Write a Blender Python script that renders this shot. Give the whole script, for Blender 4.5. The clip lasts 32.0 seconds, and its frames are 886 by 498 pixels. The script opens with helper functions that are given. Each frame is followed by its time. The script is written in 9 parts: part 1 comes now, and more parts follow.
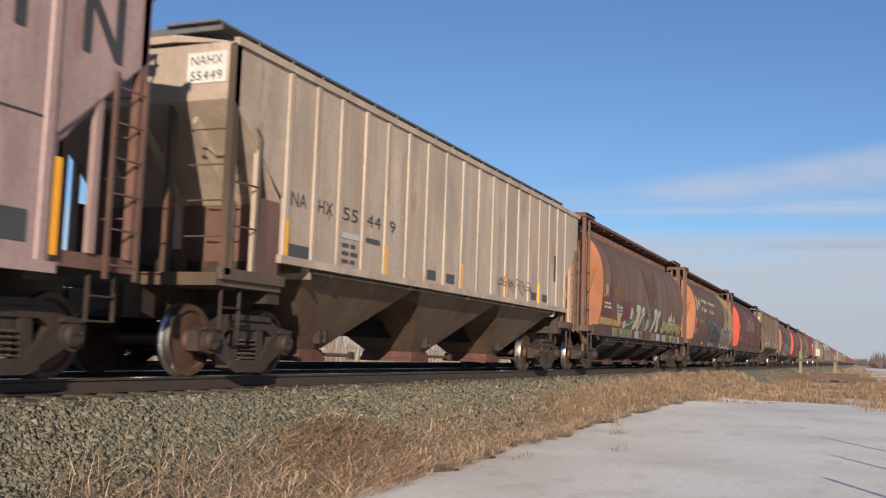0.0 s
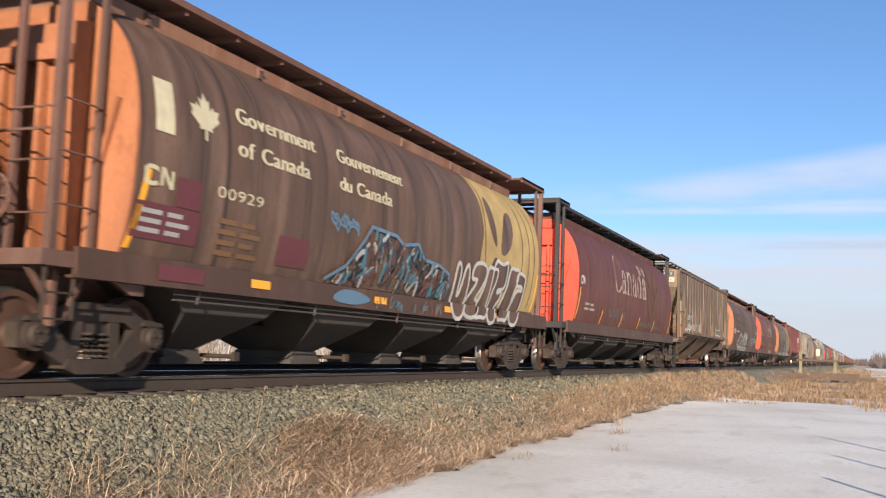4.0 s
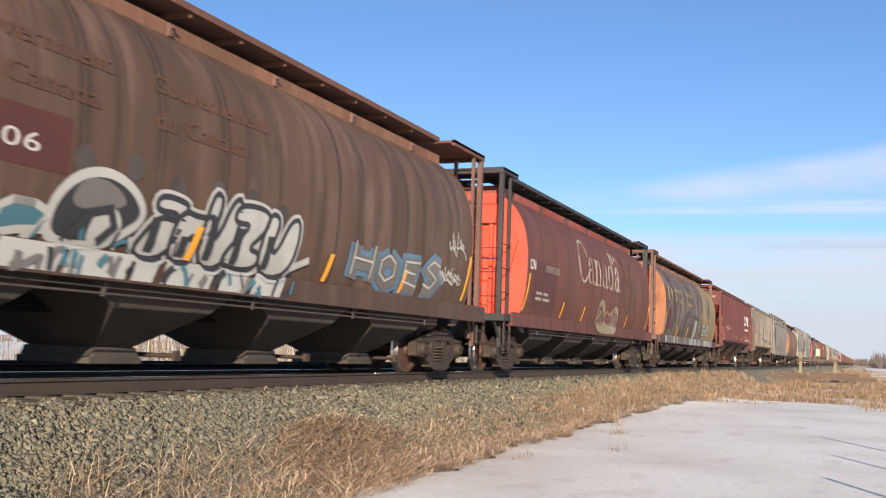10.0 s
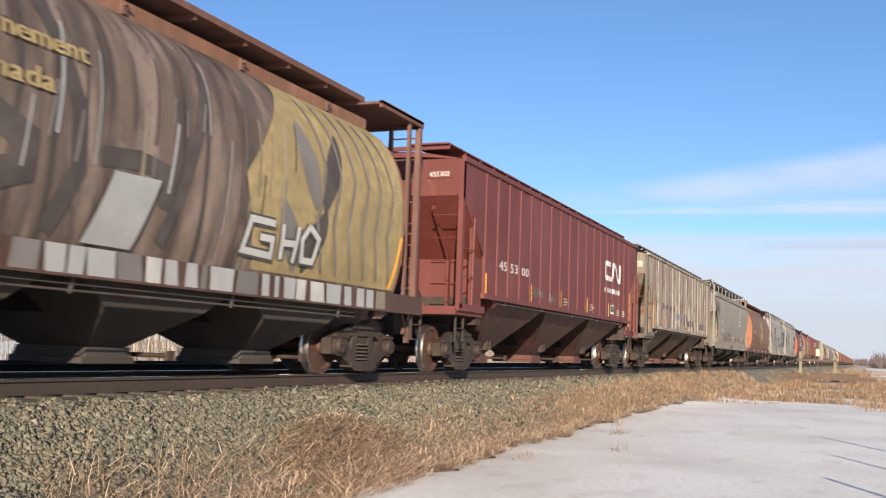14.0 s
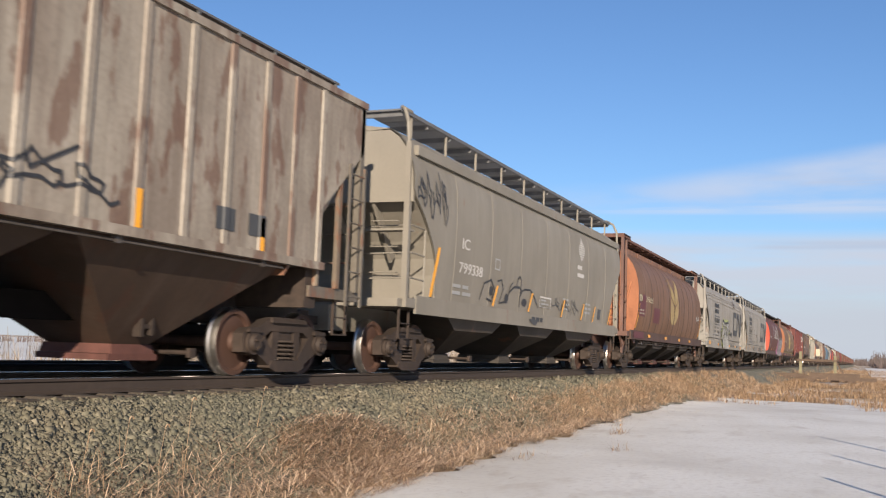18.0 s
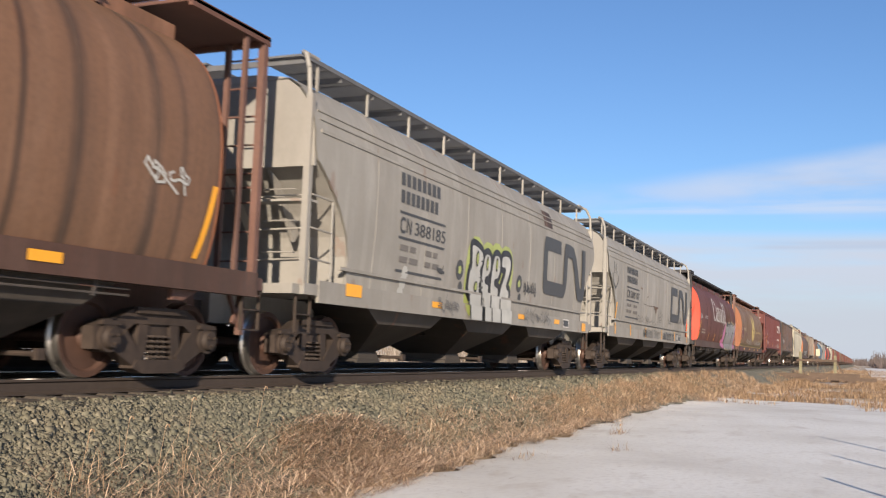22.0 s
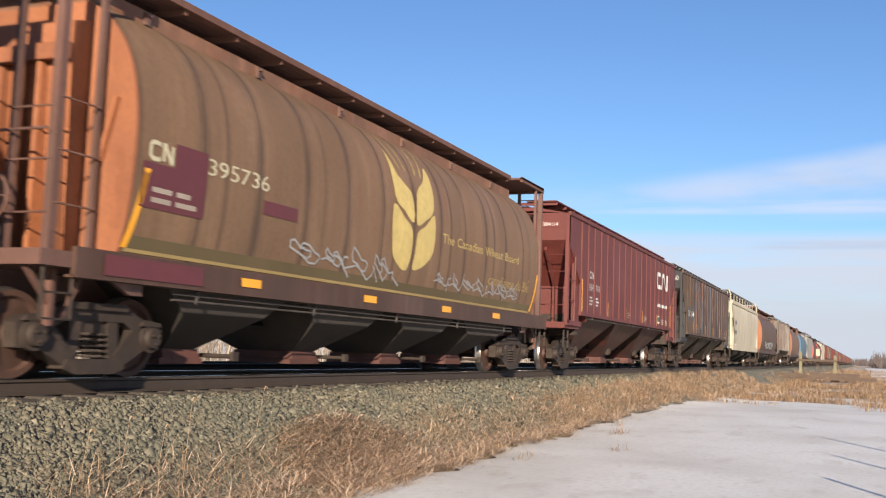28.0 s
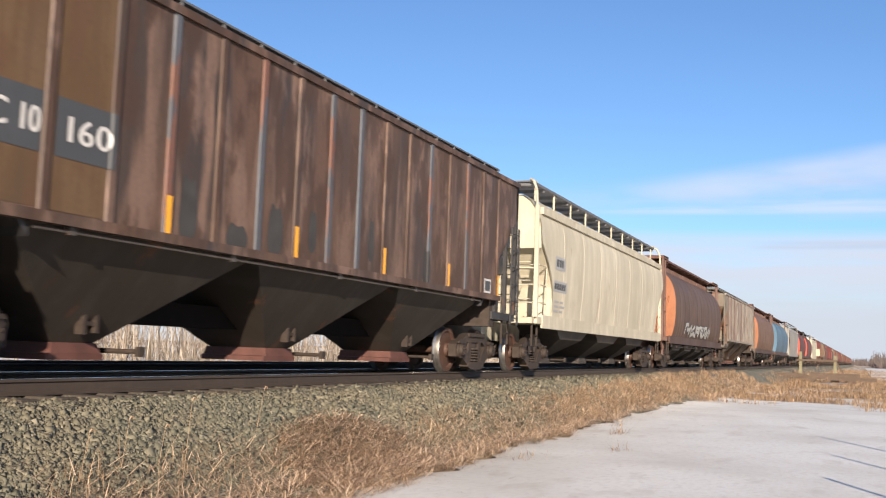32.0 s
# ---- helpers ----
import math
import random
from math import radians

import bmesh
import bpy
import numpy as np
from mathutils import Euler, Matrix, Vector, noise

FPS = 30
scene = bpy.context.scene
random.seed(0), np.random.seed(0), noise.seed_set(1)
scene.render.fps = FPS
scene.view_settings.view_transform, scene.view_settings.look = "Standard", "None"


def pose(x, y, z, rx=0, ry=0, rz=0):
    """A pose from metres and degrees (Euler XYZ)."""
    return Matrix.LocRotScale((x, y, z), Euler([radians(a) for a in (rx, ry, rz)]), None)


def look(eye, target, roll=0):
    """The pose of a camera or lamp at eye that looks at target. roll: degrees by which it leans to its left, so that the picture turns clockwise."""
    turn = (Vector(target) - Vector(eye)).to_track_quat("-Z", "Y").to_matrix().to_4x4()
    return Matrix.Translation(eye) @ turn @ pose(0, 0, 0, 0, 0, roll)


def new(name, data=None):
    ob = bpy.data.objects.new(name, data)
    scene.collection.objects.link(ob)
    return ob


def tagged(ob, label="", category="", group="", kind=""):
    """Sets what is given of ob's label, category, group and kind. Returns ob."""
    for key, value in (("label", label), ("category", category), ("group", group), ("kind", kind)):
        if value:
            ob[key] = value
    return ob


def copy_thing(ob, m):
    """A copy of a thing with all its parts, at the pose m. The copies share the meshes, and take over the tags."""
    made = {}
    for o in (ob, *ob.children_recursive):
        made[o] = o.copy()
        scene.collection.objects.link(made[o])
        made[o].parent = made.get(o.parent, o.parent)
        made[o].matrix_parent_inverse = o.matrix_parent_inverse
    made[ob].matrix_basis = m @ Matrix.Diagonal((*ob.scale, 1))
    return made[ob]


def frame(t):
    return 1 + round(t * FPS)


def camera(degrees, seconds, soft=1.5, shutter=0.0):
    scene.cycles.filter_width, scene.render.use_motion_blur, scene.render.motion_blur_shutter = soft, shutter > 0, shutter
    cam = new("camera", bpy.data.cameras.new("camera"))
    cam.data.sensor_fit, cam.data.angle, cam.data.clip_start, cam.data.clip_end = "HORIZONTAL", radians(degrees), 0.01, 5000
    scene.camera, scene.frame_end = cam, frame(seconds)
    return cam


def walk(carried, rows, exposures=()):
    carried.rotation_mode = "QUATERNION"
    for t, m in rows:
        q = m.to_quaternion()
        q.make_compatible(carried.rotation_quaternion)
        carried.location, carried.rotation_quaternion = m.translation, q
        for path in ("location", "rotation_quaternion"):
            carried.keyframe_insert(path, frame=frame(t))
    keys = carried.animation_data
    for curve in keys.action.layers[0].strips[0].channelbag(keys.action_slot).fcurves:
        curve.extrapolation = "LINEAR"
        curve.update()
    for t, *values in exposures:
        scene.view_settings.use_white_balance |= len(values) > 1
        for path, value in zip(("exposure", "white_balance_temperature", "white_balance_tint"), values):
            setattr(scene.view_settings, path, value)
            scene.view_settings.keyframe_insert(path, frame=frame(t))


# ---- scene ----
from mathutils import geometry

# x runs along the track away from the viewer, y across it (viewer at negative y), z up from the rail tops
cam = camera(47.77, 32.0, soft=1.2, shutter=0.2)
EYE = Vector((0.0, -8.766, 0.451))
LOOK = Vector((math.cos(0.1003) * math.cos(0.3981), math.cos(0.1003) * math.sin(0.3981), math.sin(0.1003)))
VIEW = look(EYE, EYE + LOOK, roll=2.015)
walk(cam, [(0.0, VIEW), (32.0, VIEW)],
     exposures=[(0.0, -0.15), (1.0, -0.03), (2.0, 0.27), (4.0, 0.33), (7.0, 0.36), (13.5, 0.36), (16.0, 0.34), (17.0, 0.24), (18.0, 0.12), (19.0, 0.15), (20.0, 0.21), (21.0, 0.33), (22.0, 0.18), (23.0, 0.10), (24.0, 0.10), (25.0, 0.17), (28.0, 0.28), (30.0, 0.35), (32.0, 0.35)])

SPEED = 9.8          # metres a second, towards negative x
CAR_PITCH = 18.11    # from car to car
# where the front coupler of each car stands at the start
STARTS = [-8.70, 9.45, 27.57, 45.72, 63.95, 81.90, 100.10, 118.15, 136.02, 154.47, 172.90, 191.05, 209.15, 226.83, 244.80, 262.84, 280.90, 299.42, 317.77, 335.80]

# ---- light ----
SUN_ELEVATION, SUN_SIDE = 16.0, 24.0   # degrees over the horizon, degrees from the track
world = bpy.data.worlds.new("sky")
scene.world = world
world.use_nodes = True
wn, wl = world.node_tree.nodes, world.node_tree.links
wn.clear()
w_out = wn.new("ShaderNodeOutputWorld")
w_bg = wn.new("ShaderNodeBackground")
w_sky = wn.new("ShaderNodeTexSky")
w_sky.sky_type, w_sky.sun_disc = "NISHITA", False
w_sky.sun_elevation = radians(SUN_ELEVATION)
# sun stands behind the viewer, towards negative x and negative y
SUN_FROM = Vector((-math.cos(radians(SUN_SIDE)), -math.sin(radians(SUN_SIDE)), math.tan(radians(SUN_ELEVATION)))).normalized()
w_sky.sun_rotation = math.atan2(SUN_FROM.x, SUN_FROM.y)
w_sky.air_density, w_sky.dust_density, w_sky.ozone_density = 1.0, 0.15, 5.0
w_tc = wn.new("ShaderNodeTexCoord")
w_sep = wn.new("ShaderNodeSeparateXYZ")
wl.new(w_tc.outputs["Generated"], w_sep.inputs["Vector"])


def w_range(out, a, b, lo=0.0, hi=1.0):
    r = wn.new("ShaderNodeMapRange")
    r.interpolation_type = "SMOOTHSTEP"
    for key, value in (("From Min", a), ("From Max", b), ("To Min", lo), ("To Max", hi)):
        r.inputs[key].default_value = value
    wl.new(out, r.inputs["Value"])
    return r.outputs["Result"]


def w_times(*outs):
    last = outs[0]
    for o in outs[1:]:
        m = wn.new("ShaderNodeMath")
        m.operation = "MULTIPLY"
        wl.new(last, m.inputs[0])
        if isinstance(o, float):
            m.inputs[1].default_value = o
        else:
            wl.new(o, m.inputs[1])
        last = m.outputs[0]
    return last


def w_noise(scale, detail, stretch, offset=(0, 0, 0)):
    mp = wn.new("ShaderNodeMapping")
    mp.inputs["Scale"].default_value, mp.inputs["Location"].default_value = stretch, offset
    wl.new(w_tc.outputs["Generated"], mp.inputs["Vector"])
    t = wn.new("ShaderNodeTexNoise")
    t.inputs["Scale"].default_value, t.inputs["Detail"].default_value = scale, detail
    wl.new(mp.outputs["Vector"], t.inputs["Vector"])
    return t.outputs["Fac"]


w_y, w_z = w_sep.outputs["Y"], w_sep.outputs["Z"]
# a long cloud bank over the far track, thin streaks under it, and haze along the horizon
tilt = wn.new("ShaderNodeMath")
tilt.operation = "MULTIPLY_ADD"
tilt.inputs[1].default_value = 0.13
wl.new(w_y, tilt.inputs[0])
wl.new(w_z, tilt.inputs[2])
puff = w_noise(2.4, 7.0, (2.2, 2.2, 10.0), (0.3, 0.1, 0.2))
wisp = w_noise(3.0, 8.0, (1.6, 1.6, 30.0), (0.1, 0.4, 0.3))
bank = w_times(w_range(w_y, 0.26, 0.10), w_range(w_z, 0.150, 0.166), w_range(tilt.outputs[0], 0.204, 0.186), w_range(puff, 0.30, 0.62, 0.15, 1.0), 0.66)
under = w_times(w_range(w_y, 0.12, 0.03), w_range(w_z, 0.158, 0.166), w_range(w_z, 0.180, 0.170), w_range(wisp, 0.40, 0.60), 0.7)
veil = w_times(w_range(w_y, 0.33, 0.20), w_range(w_z, 0.128, 0.146), w_range(w_z, 0.172, 0.155), w_range(puff, 0.36, 0.62, 0.1, 1.0), 0.5)
streak = w_times(w_range(w_y, 0.31, 0.16), w_range(w_z, 0.137, 0.142), w_range(w_z, 0.154, 0.147), w_range(wisp, 0.42, 0.66), 0.5)
low_bank = w_times(w_range(w_z, 0.127, 0.108), w_range(w_noise(2.0, 7.0, (1.6, 1.6, 14.0), (0.0, 0.5, 0.0)), 0.34, 0.58, 0.35, 1.0), 0.9)
shelf = w_times(w_range(w_y, 0.11, 0.07), w_range(w_z, 0.104, 0.108), w_range(w_z, 0.116, 0.111), w_range(wisp, 0.30, 0.60, 0.3, 1.0), 0.55)
haze = w_times(w_range(w_z, 0.10, 0.035), 0.80)
w_hue = wn.new("ShaderNodeMixRGB")
w_hue.blend_type = "MULTIPLY"
w_hue.inputs["Fac"].default_value = 1.0
w_hue.inputs["Color2"].default_value = (1.04, 0.995, 1.045, 1)
wl.new(w_sky.outputs["Color"], w_hue.inputs["Color1"])
w_last = w_hue.outputs["Color"]
for w_fac, w_col in ((veil, (4.6, 5.0, 6.2, 1)), (bank, (4.9, 5.25, 6.2, 1)), (under, (3.9, 4.4, 5.6, 1)), (streak, (5.2, 5.5, 6.4, 1)), (low_bank, (4.7, 4.95, 5.7, 1)), (shelf, (3.7, 4.2, 5.3, 1)), (haze, (4.3, 4.65, 5.25, 1))):
    w_mix = wn.new("ShaderNodeMixRGB")
    w_mix.inputs["Color2"].default_value = w_col
    wl.new(w_fac, w_mix.inputs["Fac"])
    wl.new(w_last, w_mix.inputs["Color1"])
    w_last = w_mix.outputs["Color"]
wl.new(w_last, w_bg.inputs["Color"])
w_bg.inputs["Strength"].default_value = 0.120
wl.new(w_bg.outputs["Background"], w_out.inputs["Surface"])

sun = new("sun", bpy.data.lights.new("sun", "SUN"))
sun.data.energy, sun.data.angle, sun.data.color = 7.8, radians(0.55), (1.0, 0.85, 0.69)
sun.matrix_basis = look(SUN_FROM * 50, (0, 0, 0))


# ---- materials ----
def material(name, rough=0.7, metal=0.0):
    m = bpy.data.materials.new(name)
    m.use_nodes = True
    n = m.node_tree.nodes
    b = n["Principled BSDF"]
    b.inputs["Roughness"].default_value, b.inputs["Metallic"].default_value = rough, metal
    return m, n, m.node_tree.links, b


def rgba(c):
    return (c[0], c[1], c[2], 1.0)


def noise_node(n, l, vec, scale, detail=4.0, stretch=(1, 1, 1), ragged=0.5):
    mp = n.new("ShaderNodeMapping")
    mp.inputs["Scale"].default_value = stretch
    l.new(vec, mp.inputs["Vector"])
    t = n.new("ShaderNodeTexNoise")
    t.inputs["Scale"].default_value, t.inputs["Detail"].default_value = scale, detail
    t.inputs["Roughness"].default_value = ragged
    l.new(mp.outputs["Vector"], t.inputs["Vector"])
    return t.outputs["Fac"]


def steps(n, l, fac, lo, hi):
    r = n.new("ShaderNodeMapRange")
    r.inputs["From Min"].default_value, r.inputs["From Max"].default_value = lo, hi
    l.new(fac, r.inputs["Value"])
    return r.outputs["Result"]


def blend(n, l, fac, a, b, amount=1.0):
    """Mix of two colours, or of an output and a colour, by an output."""
    x = n.new("ShaderNodeMixRGB")
    if amount != 1.0:
        mu = n.new("ShaderNodeMath")
        mu.operation = "MULTIPLY"
        mu.inputs[1].default_value = amount
        l.new(fac, mu.inputs[0])
        fac = mu.outputs[0]
    l.new(fac, x.inputs["Fac"])
    for key, value in (("Color1", a), ("Color2", b)):
        if isinstance(value, tuple):
            x.inputs[key].default_value = rgba(value)
        else:
            l.new(value, x.inputs[key])
    return x.outputs["Color"]


def relief(n, l, b, fac, strength, distance=0.01):
    bp = n.new("ShaderNodeBump")
    bp.inputs["Strength"].default_value, bp.inputs["Distance"].default_value = strength, distance
    l.new(fac, bp.inputs["Height"])
    l.new(bp.outputs["Normal"], b.inputs["Normal"])


def paint(name, colour, dirt=(0.10, 0.075, 0.055), streak=0.5, rust=0.1, rough=0.55, rust_colour=(0.17, 0.06, 0.025), seed=0.0, pale=0.25, seams=0.0, grain=0.22):
    """Weathered railcar paint: grime gathers along the welded seams of round cars, wide and narrow streaks run down, chalky patches fade it, rust breaks through."""
    m, n, l, b = material(name, rough)
    tc = n.new("ShaderNodeTexCoord")
    info = n.new("ShaderNodeObjectInfo")
    off = n.new("ShaderNodeVectorMath")
    off.operation = "MULTIPLY_ADD"
    off.inputs[1].default_value = (1, 1, 1)
    shift = n.new("ShaderNodeVectorMath")
    shift.operation = "SCALE"
    shift.inputs[0].default_value = (37.0 + seed, 11.0, 5.0)
    l.new(info.outputs["Random"], shift.inputs["Scale"])
    l.new(tc.outputs["Object"], off.inputs[0])
    l.new(shift.outputs["Vector"], off.inputs[2])
    vec = off.outputs["Vector"]
    wide = noise_node(n, l, vec, 1.0, 7.0, (2.0, 0.5, 0.13) if seams else (1.5, 0.5, 0.30))
    narrow = noise_node(n, l, vec, 1.0, 6.0, (8.0, 1.0, 0.32))
    thread = noise_node(n, l, vec, 1.0, 4.0, (24.0, 2.0, 0.6))
    washed = noise_node(n, l, vec, 1.0, 7.0, (3.0, 1.0, 0.40))
    big = noise_node(n, l, vec, 0.45, 6.0)
    fine = noise_node(n, l, vec, 16.0, 7.0)
    patch = noise_node(n, l, vec, 1.5, 10.0, (1.6, 1.0, 0.55), 0.62)
    chalk = noise_node(n, l, vec, 1.25, 10.0, (1.7, 1.0, 0.5), 0.6)
    light = tuple(min(0.8, c * 1.5 + 0.03) for c in colour)
    col = blend(n, l, steps(n, l, wide, 0.43, 0.60), tuple(colour), tuple(dirt), streak)
    col = blend(n, l, steps(n, l, chalk, 0.50, 0.62), col, light, min(1.0, pale))
    col = blend(n, l, steps(n, l, washed, 0.54, 0.66), col, light, pale * 1.2)
    col = blend(n, l, steps(n, l, narrow, 0.50, 0.66), col, tuple(c * 0.8 for c in dirt), streak * 0.42)
    col = blend(n, l, steps(n, l, thread, 0.60, 0.70), col, tuple(c * 0.55 for c in dirt), streak * 0.25)
    col = blend(n, l, steps(n, l, big, 0.38, 0.72), col, tuple(c * 0.62 for c in colour), 0.5)
    col = blend(n, l, steps(n, l, patch, 0.63 - 0.26 * rust, 0.67 - 0.24 * rust), col, rust_colour, min(0.9, 0.3 + rust))
    col = blend(n, l, steps(n, l, fine, 0.42, 0.75), col, tuple(c * 0.55 for c in dirt), grain)
    if seams:
        sx = n.new("ShaderNodeSeparateXYZ")
        l.new(tc.outputs["Object"], sx.inputs["Vector"])
        parts = []
        for first, gap, wide_m in ((3.14, 1.21, 0.10), (3.62, 2.42, 0.05)):
            ad = n.new("ShaderNodeMath")
            ad.operation = "MULTIPLY_ADD"
            ad.inputs[1].default_value, ad.inputs[2].default_value = 1.0 / gap, 40.0 - first / gap
            l.new(sx.outputs["X"], ad.inputs[0])
            pp = n.new("ShaderNodeMath")
            pp.operation = "PINGPONG"
            pp.inputs[1].default_value = 0.5
            l.new(ad.outputs[0], pp.inputs[0])
            near = n.new("ShaderNodeMapRange")
            near.interpolation_type = "SMOOTHSTEP"
            near.inputs["From Min"].default_value, near.inputs["From Max"].default_value = wide_m * 1.6 / gap, 0.012 / gap
            l.new(pp.outputs[0], near.inputs["Value"])
            mu = n.new("ShaderNodeMath")
            mu.operation = "MULTIPLY"
            l.new(near.outputs["Result"], mu.inputs[0])
            l.new(steps(n, l, chalk if gap < 2 else wide, 0.72, 0.36), mu.inputs[1])
            parts.append(mu.outputs[0])
        for fac in parts:
            col = blend(n, l, fac, col, tuple(c * 0.45 for c in dirt), seams)
    l.new(col, b.inputs["Base Color"])
    ro = n.new("ShaderNodeMapRange")
    ro.inputs["To Min"].default_value, ro.inputs["To Max"].default_value = rough - 0.08, rough + 0.22
    l.new(big, ro.inputs["Value"])
    l.new(ro.outputs["Result"], b.inputs["Roughness"])
    dents = noise_node(n, l, vec, 1.1, 2.0)
    sm = n.new("ShaderNodeMath")
    sm.operation = "MULTIPLY_ADD"
    sm.inputs[1].default_value = 0.10
    l.new(fine, sm.inputs[0])
    l.new(dents, sm.inputs[2])
    relief(n, l, b, sm.outputs[0], 0.15 + 0.9 * grain, 0.02)
    return m


def plain(name, colour, rough=0.6, metal=0.0, vary=0.35, scale=9.0):
    m, n, l, b = material(name, rough, metal)
    tc = n.new("ShaderNodeTexCoord")
    f = noise_node(n, l, tc.outputs["Object"], scale, 6.0)
    g = noise_node(n, l, tc.outputs["Object"], scale * 0.13, 3.0)
    col = blend(n, l, steps(n, l, f, 0.3, 0.75), tuple(colour), tuple(c * (1 - vary) for c in colour))
    col = blend(n, l, steps(n, l, g, 0.4, 0.7), col, tuple(c * (1 - vary * 0.8) for c in colour))
    l.new(col, b.inputs["Base Color"])
    relief(n, l, b, f, 0.15, 0.004)
    return m


M = {}
M["truck_steel"] = plain("grimy_cast_steel", (0.058, 0.040, 0.030), 0.75, 0.15, 0.6, 7.0)
M["wheel_face"] = plain("rusty_wheel_steel", (0.10, 0.052, 0.036), 0.7, 0.2, 0.4, 6.0)
M["tread"] = plain("polished_tread_steel", (0.55, 0.52, 0.48), 0.38, 1.0, 0.15, 20.0)
M["black"] = plain("sooty_black_steel", (0.022, 0.02, 0.019), 0.7, 0.1, 0.4, 5.0)
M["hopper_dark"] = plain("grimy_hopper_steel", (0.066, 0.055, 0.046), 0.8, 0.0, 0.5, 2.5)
# Near-black, almost without gloss: shade between the bays put into the sill's colour
M["sill_shade"] = plain("shade_black_sill", (0.014, 0.012, 0.011), 1.0, 0.0, 0.3, 4.0)
M["sill_shade"].node_tree.nodes["Principled BSDF"].inputs["Specular IOR Level"].default_value = 0.1
M["seam"] = plain("grimy_weld_seam", (0.085, 0.052, 0.036), 0.8, 0.0, 0.4, 3.0)
M["gate"] = plain("rust_red_gate_steel", (0.115, 0.045, 0.034), 0.75, 0.0, 0.5, 4.0)
M["walk_rust"] = plain("rust_brown_grating", (0.14, 0.065, 0.045), 0.8, 0.0, 0.4, 5.0)
M["walk_grey"] = plain("galvanised_grating", (0.17, 0.17, 0.17), 0.6, 0.4, 0.3, 6.0)
M["reflector"] = plain("yellow_reflector_sheet", (0.80, 0.36, 0.02), 0.4, 0.0, 0.12, 20.0)
M["white_paint"] = plain("chalky_white_paint", (0.58, 0.56, 0.53), 0.6, 0.0, 0.25, 12.0)
M["cream_letter"] = plain("cream_letter_paint", (0.55, 0.50, 0.34), 0.6, 0.0, 0.3, 9.0)
M["yellow_letter"] = plain("faded_yellow_paint", (0.56, 0.43, 0.15), 0.6, 0.0, 0.25, 7.0)
M["dark_letter"] = plain("black_letter_paint", (0.045, 0.045, 0.05), 0.6, 0.0, 0.3, 9.0)
M["maroon_patch"] = plain("maroon_patch_paint", (0.11, 0.026, 0.032), 0.6, 0.0, 0.2, 9.0)
M["rail"] = plain("rusty_rail_steel", (0.075, 0.056, 0.045), 0.7, 0.3, 0.3, 8.0)
M["rail_top"] = plain("polished_rail_head", (0.62, 0.62, 0.62), 0.22, 1.0, 0.1, 12.0)
M["tie"] = plain("creosoted_timber", (0.07, 0.055, 0.042), 0.85, 0.0, 0.4, 6.0)


